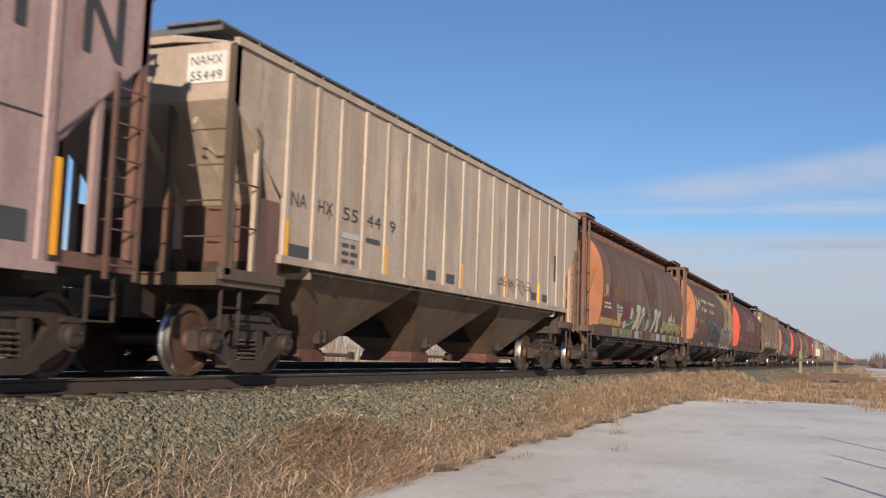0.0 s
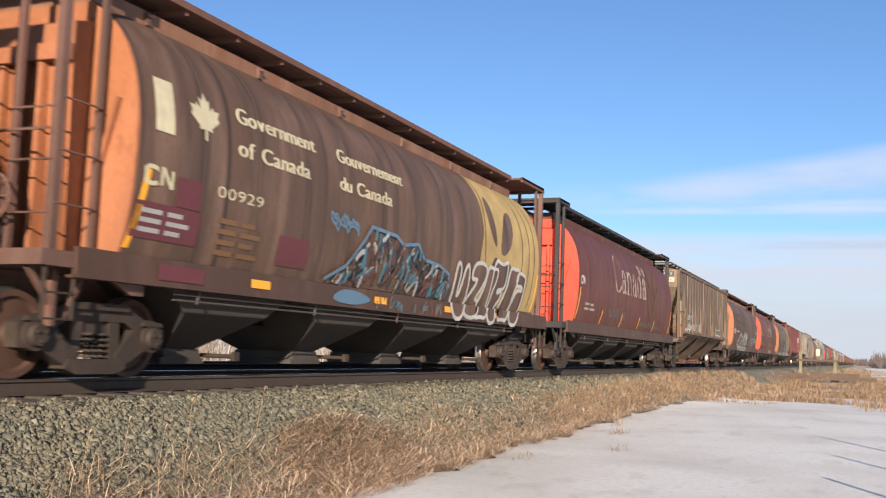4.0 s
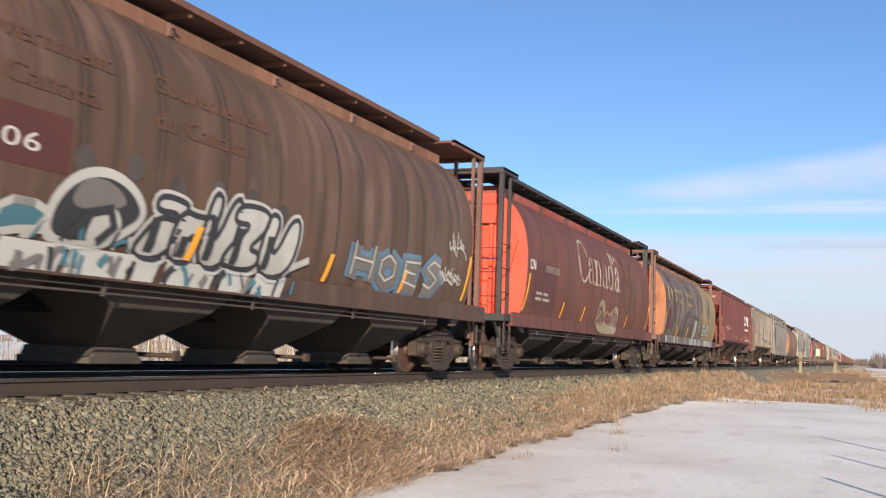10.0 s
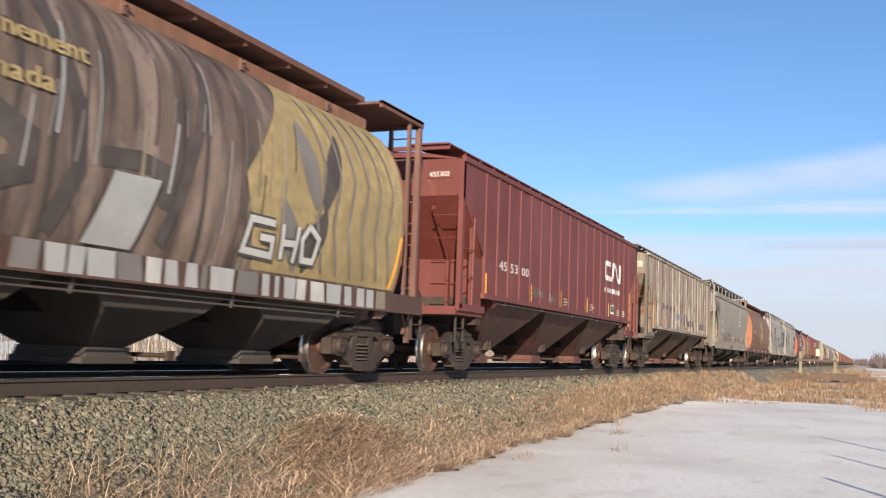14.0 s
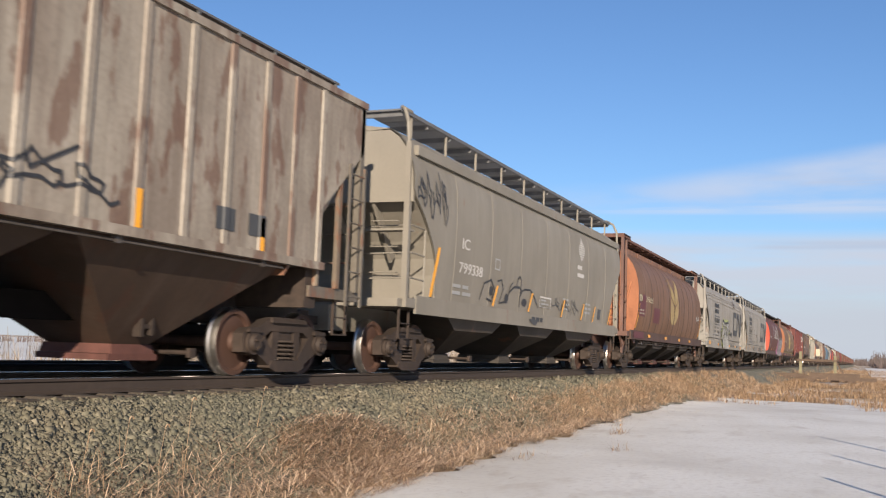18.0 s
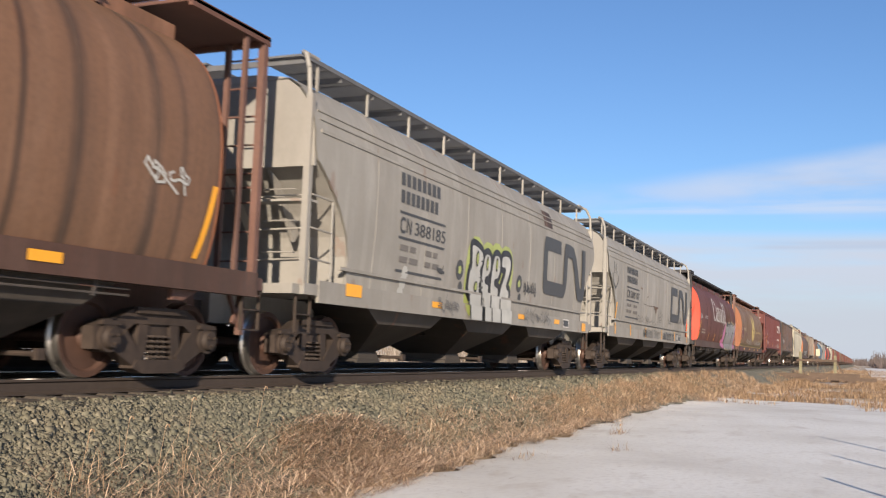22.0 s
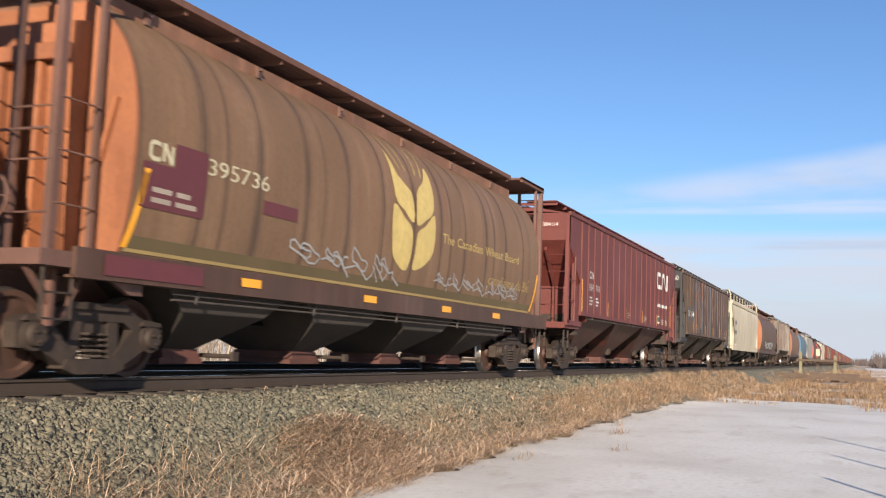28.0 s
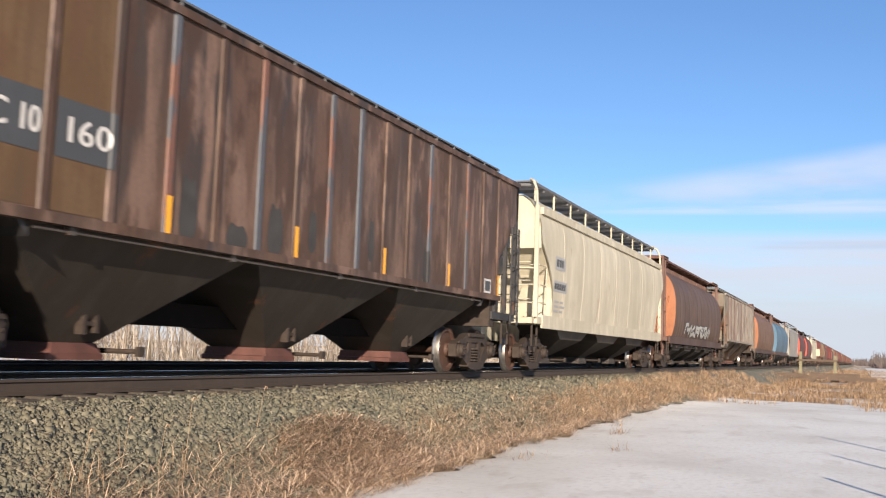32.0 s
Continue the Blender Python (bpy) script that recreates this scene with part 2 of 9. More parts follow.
# ---- geometry helpers ----
class Geo:
    """Collects faces of one part."""

    def __init__(self):
        self.v, self.f = [], []

    def add(self, verts, faces):
        k = len(self.v)
        self.v += [tuple(p) for p in verts]
        self.f += [tuple(k + i for i in f) for f in faces]
        return self

    def box(self, x0, x1, y0, y1, z0, z1):
        return self.add([(x, y, z) for x in (x0, x1) for y in (y0, y1) for z in (z0, z1)],
                        [(0, 1, 3, 2), (4, 6, 7, 5), (0, 4, 5, 1), (2, 3, 7, 6), (0, 2, 6, 4), (1, 5, 7, 3)])

    def tube(self, a, b, r, n=8, r2=None):
        a, b = Vector(a), Vector(b)
        d = (b - a).normalized()
        u = d.orthogonal().normalized()
        w = d.cross(u)
        r2 = r if r2 is None else r2
        ring = [(math.cos(2 * math.pi * i / n), math.sin(2 * math.pi * i / n)) for i in range(n)]
        vs = [a + r * (u * c + w * s) for c, s in ring] + [b + r2 * (u * c + w * s) for c, s in ring]
        return self.add(vs, [(i, (i + 1) % n, n + (i + 1) % n, n + i) for i in range(n)] + [tuple(range(n))[::-1], tuple(range(n, 2 * n))])

    def bar(self, a, b, t, w=None):
        """A square bar from a to b."""
        a, b = Vector(a), Vector(b)
        d = (b - a).normalized()
        up = Vector((0, 1, 0)) if abs(d.y) < 0.9 else Vector((1, 0, 0))
        u = d.cross(up).normalized() * t / 2
        q = d.cross(u).normalized() * (t if w is None else w) / 2
        c = [u + q, u - q, -u - q, -u + q]
        return self.add([a + k for k in c] + [b + k for k in c],
                        [(0, 1, 5, 4), (1, 2, 6, 5), (2, 3, 7, 6), (3, 0, 4, 7), (3, 2, 1, 0), (4, 5, 6, 7)])

    def path(self, pts, r, n=6):
        for a, b in zip(pts, pts[1:]):
            self.tube(a, b, r, n)
        return self

    def slab(self, poly, y0, y1):
        """A flat plate: outline in x and z, from y0 to y1."""
        n = len(poly)
        return self.add([(x, y0, z) for x, z in poly] + [(x, y1, z) for x, z in poly],
                        [tuple(range(n)), tuple(range(2 * n - 1, n - 1, -1))] + [(i, n + i, n + (i + 1) % n, (i + 1) % n) for i in range(n)])

    def loft(self, rings, closed=True, caps=True):
        n = len(rings[0])
        k = len(self.v)
        for r in rings:
            self.v += [tuple(p) for p in r]
        for i in range(len(rings) - 1):
            for j in range(n if closed else n - 1):
                a, b = k + i * n + j, k + i * n + (j + 1) % n
                self.f.append((a, b, b + n, a + n))
        if caps:
            self.f.append(tuple(k + j for j in range(n))[::-1])
            self.f.append(tuple(k + (len(rings) - 1) * n + j for j in range(n)))
        return self

    def mesh(self, name, mat, smooth=False):
        me = bpy.data.meshes.new(name)
        me.from_pydata(self.v, [], self.f)
        bm = bmesh.new()
        bm.from_mesh(me)
        bmesh.ops.recalc_face_normals(bm, faces=bm.faces)
        bm.to_mesh(me)
        bm.free()
        me.materials.append(mat)
        if smooth:
            me.shade_smooth()
            me.set_sharp_from_angle(angle=radians(32))
        return me


FAR_AWAY = [False]
SMALL = {"rung", "grab_iron", "walkway_bracket", "stiffener", "cross_rail", "air_hose", "brake_wheel", "brake_cylinder", "spring_nest", "roof_hatch", "brake_pipe", "corner_step", "grab_stand", "slope_stiffener", "side_gusset", "walkway_post", "side_rail", "brake_rod", "rod_bracket", "coupler", "outlet_gate", "shaker_bracket", "railing", "mid_post", "coaming_latch"}


def part(name, geo, mat, parent, label="", smooth=False, at=None):
    """One mesh object under a thing or a part. geo: a Geo or a finished mesh. Cars that stay far off go without the smallest parts."""
    if FAR_AWAY[0] and name in SMALL:
        return None
    me = geo.mesh(name, mat, smooth) if isinstance(geo, Geo) else geo
    ob = new(name, me)
    ob.parent = parent
    if at is not None:
        ob.matrix_basis = at
    if label:
        ob["label"] = label
    return ob


def empty(name):
    ob = new(name)
    ob.empty_display_size = 0.2
    return ob


# ---- running gear, shared by all cars ----
WHEEL_R, WHEELBASE, TRUCK_A, TRUCK_B, CAR_LEN = 0.457, 1.78, 2.09, 16.03, 18.12


def wheelset_mesh(n=32):
    g = Geo()
    g.tube((0, -0.95, 0), (0, 0.95, 0), 0.075, 12)
    me_faces = []
    for s in (-1, 1):
        prof = [(0.02, 0.835), (0.13, 0.86), (0.15, 0.80), (0.36, 0.775), (0.39, 0.815), (0.452, 0.818), (0.457, 0.80), (0.461, 0.725), (0.487, 0.700), (0.485, 0.675), (0.39, 0.68), (0.36, 0.72), (0.15, 0.74), (0.02, 0.73)]
        rings = [[(r * math.cos(2 * math.pi * i / n), s * y, r * math.sin(2 * math.pi * i / n)) for r, y in prof] for i in range(n)]
        g.loft(rings + [rings[0]], closed=False, caps=False)
        # bolt heads and a chalk smudge make the turn visible
        for i in range(3):
            a = 2 * math.pi * i / 3
            g.tube((0.045 * math.cos(a), s * 0.94, 0.045 * math.sin(a)), (0.045 * math.cos(a), s * 0.975, 0.045 * math.sin(a)), 0.016, 6)
    me = g.mesh("wheelset", M["wheel_face"], True)
    me.materials.append(M["tread"])
    for p in me.polygons:
        c = p.center
        if 0.44 < math.hypot(c.x, c.z) < 0.487 and 0.68 < abs(c.y) < 0.83 and abs(p.normal.y) < 0.75:
            p.material_index = 1
    return me


def side_frame_geo(s):
    """Cast truck side frame with its two windows, spring pocket and pedestal ends, round x = 0."""
    y0, y1 = s * 0.93, s * 1.10
    g = Geo()
    zc = WHEEL_R
    top = [(-1.10, zc - 0.13), (-1.12, zc + 0.12), (-0.98, zc + 0.20), (-0.74, zc + 0.22), (-0.52, zc + 0.33), (-0.30, zc + 0.37), (0.30, zc + 0.37), (0.52, zc + 0.33), (0.74, zc + 0.22), (0.98, zc + 0.20), (1.12, zc + 0.12), (1.10, zc - 0.13), (0.74, zc - 0.14), (0.68, zc + 0.04), (0.44, zc + 0.17), (-0.44, zc + 0.17), (-0.68, zc + 0.04), (-0.74, zc - 0.14)]
    g.slab(top, y0, y1)
    g.box(-0.46, 0.46, y1 - s * 0.01, y1 + s * 0.05, zc + 0.29, zc + 0.36)      # flange along the top
    for q in (-1, 1):
        g.slab([(q * 0.80, zc - 0.14), (q * 0.60, zc + 0.10), (q * 0.30, zc - 0.20), (q * 0.38, zc - 0.35)], y0, y1 + s * 0.012)          # slanted tension arm
        g.slab([(q * 0.19, zc + 0.20), (q * 0.36, zc + 0.20), (q * 0.40, zc - 0.24), (q * 0.25, zc - 0.28)], y0 + s * 0.015, y1 - s * 0.01)  # column
        g.tube((q * 0.89, s * 0.90, zc), (q * 0.89, s * 1.14, zc), 0.165, 16)
        g.tube((q * 0.89, s * 1.14, zc), (q * 0.89, s * 1.20, zc), 0.13, 14, 0.11)
        for k in range(3):     # cap screws of the bearing
            a = 2.1 * k + 0.5
            g.tube((q * 0.89 + 0.065 * math.cos(a), s * 1.20, zc + 0.065 * math.sin(a)), (q * 0.89 + 0.065 * math.cos(a), s * 1.225, zc + 0.065 * math.sin(a)), 0.02, 6)
        g.slab([(q * 0.70, zc + 0.14), (q * 1.06, zc + 0.14), (q * 1.02, zc + 0.19), (q * 0.74, zc + 0.19)], y1, y1 + s * 0.05)          # pedestal lip
    g.slab([(-0.48, zc - 0.34), (-0.42, zc - 0.24), (0.42, zc - 0.24), (0.48, zc - 0.34), (0.30, zc - 0.40), (-0.30, zc - 0.40)], y0, y1 + s * 0.03)     # spring seat
    return g


def spring_geo(s):
    g = Geo()
    for k in (-0.15, -0.05, 0.05, 0.15):
        pts = [(k + 0.05 * math.cos(a * 1.05), s * (1.05 + 0.05 * math.sin(a * 1.05)), WHEEL_R - 0.23 + 0.30 * a / 30) for a in range(0, 31)]
        g.path(pts, 0.015, 4)
    return g


def bolster_geo():
    g = Geo()
    g.slab([(-0.19, WHEEL_R + 0.02), (0.19, WHEEL_R + 0.02), (0.16, WHEEL_R + 0.24), (-0.16, WHEEL_R + 0.24)], -1.06, 1.06)
    g.tube((0, 0, WHEEL_R + 0.24), (0, 0, WHEEL_R + 0.36), 0.2, 12)
    for q in (-1, 1):      # brake beams
        g.bar((q * 0.36, -0.75, 0.34), (q * 0.36, 0.75, 0.34), 0.08)
        g.box(q * 0.36 - 0.03, q * 0.36 + 0.03, -0.80, -0.70, 0.22, 0.48)
        g.box(q * 0.36 - 0.03, q * 0.36 + 0.03, 0.70, 0.80, 0.22, 0.48)
    return g


SHARED = {}


def truck(car, x):
    if "wheelset" not in SHARED:
        SHARED["wheelset"], SHARED["far_wheelset"] = wheelset_mesh(), wheelset_mesh(10)
        SHARED["bolster"] = bolster_geo().mesh("bolster", M["truck_steel"])
        for s in (-1, 1):
            SHARED["side", s] = side_frame_geo(s).mesh("side_frame", M["truck_steel"], True)
            SHARED["spring", s] = spring_geo(s).mesh("spring_nest", M["truck_steel"], True)
    t = part("truck", SHARED["bolster"], None, car, at=pose(x, 0, 0))
    for s in (-1, 1):
        part("side_frame", SHARED["side", s], None, t)
        part("spring_nest", SHARED["spring", s], None, t)
    for q in (-1, 1):
        part("wheelset", SHARED["far_wheelset" if FAR_AWAY[0] else "wheelset"], None, t, "rusty steel wheels with bright worn treads", at=pose(q * WHEELBASE / 2, 0, WHEEL_R))
    return t


def coupler(car, end):
    """Knuckle coupler, draft sill and air hose at one end of a car; end is 0 at the front."""
    def X(x):
        return x if end == 0 else CAR_LEN - x
    if ("coupler", end) not in SHARED:
        g = Geo()
        g.bar((X(0.05), 0, 0.88), (X(1.0), 0, 0.88), 0.15, 0.18)
        g.slab([(X(-0.10), 0.74), (X(0.16), 0.74), (X(0.26), 0.80), (X(0.26), 0.98), (X(0.16), 1.03), (X(-0.10), 1.03)], -0.16 if end else -0.05, 0.05 if end else 0.16)
        SHARED["coupler", end] = g.mesh("coupler", M["truck_steel"])
        g = Geo()
        pts = [(X(0.75), 0.28, 0.86), (X(0.45), 0.30, 0.70), (X(0.25), 0.26, 0.45), (X(0.05), 0.16, 0.36), (X(-0.02), 0.05, 0.40)]
        g.path(pts, 0.03, 6)
        SHARED["hose", end] = g.mesh("air_hose", M["black"], True)
    part("coupler", SHARED["coupler", end], None, car)
    part("air_hose", SHARED["hose", end], None, car)


# ---- body shapes ----
def cyl_half(z):
    """Half width of the round-sided car at a height."""
    pts = ((1.30, 1.44), (1.6, 1.53), (2.0, 1.595), (2.5, 1.62), (2.9, 1.61), (3.3, 1.54), (3.6, 1.43), (3.85, 1.27), (4.05, 1.07), (4.2, 0.84))
    return curve_at(pts, z)


def smooth_half(z):
    """Half width of the smooth-sided car at a height."""
    pts = ((1.30, 1.53), (1.6, 1.55), (2.2, 1.595), (2.8, 1.615), (3.3, 1.61), (3.6, 1.585), (3.85, 1.51), (4.05, 1.40), (4.2, 1.28), (4.32, 1.10))
    return curve_at(pts, z)


def curve_at(pts, z):
    z = min(max(z, pts[0][0]), pts[-1][0])
    for i in range(len(pts) - 1):
        if pts[i][0] <= z <= pts[i + 1][0]:
            p0, p1, p2, p3 = pts[max(i - 1, 0)], pts[i], pts[i + 1], pts[min(i + 2, len(pts) - 1)]
            u = (z - p1[0]) / (p2[0] - p1[0])
            m1 = (p2[1] - p0[1]) / (p2[0] - p0[0]) * (p2[0] - p1[0])
            m2 = (p3[1] - p1[1]) / (p3[0] - p1[0]) * (p2[0] - p1[0])
            return (2 * u ** 3 - 3 * u ** 2 + 1) * p1[1] + (u ** 3 - 2 * u ** 2 + u) * m1 + (-2 * u ** 3 + 3 * u ** 2) * p2[1] + (u ** 3 - u ** 2) * m2
    return pts[-1][1]


def section(half, z0, z1, n=16, grow=0.0):
    zs = [z0 + (z1 - z0) * i / n for i in range(n + 1)]
    near = [(-(half(z) + grow), z + (grow * 0.6 if z > 3.6 else 0)) for z in zs]
    return near + [(-y, z) for y, z in near[::-1]]


def hopper_bays(car, bays, mat, z_top, half, gate_mat, gate_z=0.36, d=0.45, knee=None):
    """Sloping hopper bays under the body, each with its outlet gate. bays: (x0, x1, gate centre)."""
    for x0, x1, xm in bays:
        g = Geo()
        w = 0.32
        zm = gate_z + 0.14
        rings = [[(x0, -half, z_top), (x1, -half, z_top), (x1, half, z_top), (x0, half, z_top)],
                 [(xm - w, -d, zm), (xm + w, -d, zm), (xm + w, d, zm), (xm - w, d, zm)]]
        if knee:     # the side sheet falls steeply to the knee, then runs in to the outlet
            zk, yk = knee
            u = (z_top - zk) / (z_top - zm)
            a, b = x0 + (xm - w - x0) * u * 1.12, x1 + (xm + w - x1) * u * 1.12
            rings.insert(1, [(a, -yk, zk), (b, -yk, zk), (b, yk, zk), (a, yk, zk)])
        g.loft(rings)
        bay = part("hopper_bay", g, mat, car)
        rim = [[(xm - a, -b, z), (xm + a, -b, z), (xm + a, b, z), (xm - a, b, z)] for a, b, z in ((w + 0.05, d + 0.03, zm + 0.004), (w + 0.07, d + 0.06, gate_z + 0.03), (w + 0.13, d + 0.06, gate_z + 0.02), (w + 0.13, d + 0.06, gate_z - 0.05))]
        g = Geo().loft(rim)
        part("outlet_gate", g, gate_mat, bay)
        g = Geo().tube((xm + w + 0.30, -0.95, gate_z + 0.06), (xm + w + 0.30, 0.95, gate_z + 0.06), 0.03, 8)
        g.box(xm + w + 0.24, xm + w + 0.36, -0.98, -0.92, gate_z, gate_z + 0.12)
        part("gate_shaft", g, M["truck_steel"], bay)
        if half > 1.45:     # bracket for a shaker on the near slope
            zb = zm + 0.22
            yb = -(d + (half - d) * (zb - zm) / (z_top - zm)) - 0.02
            g = Geo().box(xm - 0.16, xm + 0.14, yb - 0.05, yb + 0.06, zb - 0.02, zb + 0.03).box(xm - 0.15, xm - 0.09, yb - 0.07, yb + 0.05, zb - 0.12, zb + 0.10).box(xm + 0.05, xm + 0.10, yb - 0.07, yb + 0.05, zb - 0.10, zb + 0.12)
            part("shaker_bracket", g, M["truck_steel"], bay)
    lo, hi = bays[0][0], bays[-1][1]
    if knee is None:     # one pipe in clips along the foot of the side
        part("brake_rod", Geo().tube((lo + 0.3, -half - 0.03, z_top - 0.10), (hi - 0.3, -half - 0.03, z_top - 0.10), 0.02, 6), P["rod_steel"], car)
        for i in range(5):
            x = lo + 0.8 + (hi - lo - 1.6) * i / 4
            part("rod_bracket", Geo().box(x - 0.05, x + 0.05, -half - 0.055, -half + 0.01, z_top - 0.13, z_top - 0.02), P["rod_steel"], car)
    elif knee[1] < 1.25:     # two rods hang under the side sill
        for z in (0.985, 0.915):
            part("brake_rod", Geo().tube((lo + 0.2, -1.42, z), (hi - 0.2, -1.42, z), 0.014, 6), P["rod_steel"], car)
        for i in range(5):
            x = lo + 0.7 + (hi - lo - 1.4) * i / 4
            part("rod_bracket", Geo().bar((x, -1.42, 1.05), (x - 0.06, -1.43, 0.88), 0.035, 0.02), P["rod_steel"], car)


def ladder(car, name, x0, x1, y, z0, z1, mat, rungs=7, r=0.022, label=""):
    """Two stiles with rungs between them."""
    g = Geo()
    g.bar((x0, y, z0), (x0, y, z1), 0.05, 0.035)
    g.bar((x1, y, z0), (x1, y, z1), 0.05, 0.035)
    lad = part(name, g, mat, car, label)
    for i in range(rungs if lad else 0):
        z = z0 + 0.15 + (z1 - z0 - 0.3) * i / max(1, rungs - 1)
        part("rung", Geo().tube((x0, y, z), (x1, y, z), r * 0.6, 6), mat, lad)
    return lad


def grab(car, a, b, out, mat):
    """A bent grab iron standing off by the vector out."""
    a, b, o = Vector(a), Vector(b), Vector(out)
    part("grab_iron", Geo().path([a, a + o, b + o, b], 0.011, 5), mat, car)


def cylinder_car(body, end, walk_mat, frame_mat, sill, label, gates, coaming=None, bay_mat=None):
    """Round-sided grain hopper with four bays."""
    car = empty("hopper_car")
    tagged(car, label, "freight car", "train of grain cars")
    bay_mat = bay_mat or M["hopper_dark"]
    X0, X1 = 1.97, CAR_LEN - 1.72
    sec = section(cyl_half, 1.33, 4.2)
    g = Geo().loft([[(x, y, z) for y, z in sec] for x in (X0, X1)])
    part("shell", g, body, car, smooth=True)
    # hoops
    hoop = section(cyl_half, 1.36, 4.2, grow=0.003)
    g = Geo().loft([[(x, y, z) for y, z in hoop] for x in (-0.012, 0.012)])
    me = g.mesh("hoop", M["seam"])
    for i in range(11):
        part("hoop", me, None, car, at=pose(3.14 + 1.21 * i, 0, 0))
    # roof coaming and hatch trough
    g = Geo().box(X0 + 0.02, X1 - 0.02, -0.84, 0.84, 4.14, 4.38)
    part("roof_coaming", g, coaming or frame_mat, car)
    latch = Geo().box(-0.035, 0.035, -0.885, -0.842, 4.20, 4.36).box(-0.02, 0.02, -0.93, -0.86, 4.30, 4.33).mesh("coaming_latch", frame_mat)
    for i in range(6):
        part("coaming_latch", latch, None, car, at=pose(X0 + 0.9 + 2.42 * i, 0, 0))
    # end sheets with stiffeners
    for s in (0, 1):
        def X(x):
            return x if s == 0 else CAR_LEN + 0.25 - x
        ring = section(cyl_half, 1.34, 4.19, grow=-0.002)
        g = Geo().loft([[(X(xx), y, z) for y, z in ring] for xx in (X0 - 0.05, X0 - 0.004)])
        sheet = part("end_sheet", g, end, car, "brighter colour than on the sides" if s == 0 else "")
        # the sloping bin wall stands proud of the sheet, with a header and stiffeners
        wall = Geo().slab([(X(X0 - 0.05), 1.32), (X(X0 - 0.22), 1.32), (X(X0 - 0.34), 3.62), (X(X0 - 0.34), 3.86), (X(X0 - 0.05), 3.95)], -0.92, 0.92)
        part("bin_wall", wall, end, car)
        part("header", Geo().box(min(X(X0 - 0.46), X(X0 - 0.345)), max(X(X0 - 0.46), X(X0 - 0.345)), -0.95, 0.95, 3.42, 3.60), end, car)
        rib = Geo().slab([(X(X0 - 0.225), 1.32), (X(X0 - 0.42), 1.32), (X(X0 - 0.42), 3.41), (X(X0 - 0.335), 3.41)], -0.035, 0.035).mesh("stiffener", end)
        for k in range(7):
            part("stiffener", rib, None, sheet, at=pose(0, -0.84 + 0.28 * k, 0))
        for y in (-1.18, 1.18):
            part("end_brace", Geo().bar((X(X0 - 0.09), y, 2.35), (X(X0 - 0.09), y * 1.16, 3.05), 0.06, 0.05), end, car)
        # the rear platform is longer than the front one
        def E(x):
            return x if s == 0 else CAR_LEN - x + 0.95
        inner = 1.80 if s == 0 else 1.64
        # end platform and draft sill
        part("end_platform", Geo().box(min(E(0.86 if s == 0 else 1.36), X(X0 + 0.1)), max(E(0.86 if s == 0 else 1.36), X(X0 + 0.1)), -1.46, 1.46, 1.14, 1.30), frame_mat, car)
        part("draft_sill", Geo().box(min(X(0.55), X(3.2)), max(X(0.55), X(3.2)), -0.30, 0.30, 0.72, 1.14), frame_mat, car)
        for y in (-1.37, 1.37):
            part("bolster_gusset", Geo().slab([(X(1.75), 1.14), (X(2.45), 1.14), (X(2.45), 0.92), (X(2.25), 0.92)], y - 0.03, y + 0.03), frame_mat, car)
        coupler(car, s)
        # end frame: posts that carry the canopy of the walkway
        for y, w in ((-1.19, 0.05), (-0.62, 0.035), (0.62, 0.035), (1.19, 0.05)):
            part("end_post", Geo().box(E(1.22) - w, E(1.22) + w, y - w, y + w, 1.30, 4.58), frame_mat, car)
        for y in (-1.19, 1.19):
            part("end_post", Geo().box(E(inner) - 0.035, E(inner) + 0.035, y - 0.03, y + 0.03, 1.30, 4.58), frame_mat, car)
        canopy = Geo().box(min(E(1.14), X(2.2)), max(E(1.14), X(2.2)), -1.25, 1.25, 4.60, 4.645)
        canopy.box(min(E(1.14), E(1.20)), max(E(1.14), E(1.20)), -1.25, 1.25, 4.53, 4.66)
        for y in (-1.25, 1.19):
            canopy.box(min(E(1.21), X(2.2)), max(E(1.21), X(2.2)), y, y + 0.06, 4.54, 4.66)
        part("canopy", canopy, walk_mat, car)
        side = 1 if s == 0 else -1
        for i in range(8):      # ladder between corner and inner post
            z = 1.55 + 0.40 * i
            part("rung", Geo().tube((E(1.20), side * 1.19, z), (E(1.20), side * 0.62, z), 0.014, 6), frame_mat, car)
        for z in (1.70, 2.25, 2.80):
            part("grab_iron", Geo().tube((E(1.17), -side * 1.19, z), (E(1.17), -side * 0.62, z), 0.012, 6), frame_mat, car)
            part("grab_iron", Geo().tube((E(1.22), -side * 1.24, z + 0.1), (E(inner), -side * 1.24, z + 0.1), 0.012, 6), frame_mat, car)
        part("cross_rail", Geo().tube((E(1.10 if s == 0 else 1.24), -1.19, 2.55), (E(1.10 if s == 0 else 1.24), 1.19, 2.55), 0.016, 6), frame_mat, car)
        for y in (-1.19, 1.19):
            part("step_brace", Geo().bar((E(0.95 if s == 0 else 1.40), y, 1.13), (E(1.35 if s == 0 else 1.62), y, 0.70), 0.05).bar((E(1.75), y, 1.13), (E(1.45), y, 0.62), 0.05).box(E(1.30 if s == 0 else 1.45) - 0.04, E(1.30 if s == 0 else 1.45) + 0.04, y - 0.04, y + 0.04, 0.55, 1.13), frame_mat, car)
    # brake wheel and brake cylinder at the front
    g = Geo()
    for i in range(20):
        a, b = 2 * math.pi * i / 20, 2 * math.pi * (i + 1) / 20
        g.tube((1.02, -0.55 + 0.26 * math.cos(a), 1.85 + 0.26 * math.sin(a)), (1.02, -0.55 + 0.26 * math.cos(b), 1.85 + 0.26 * math.sin(b)), 0.018, 5)
    for i in range(4):
        a = math.pi * i / 4
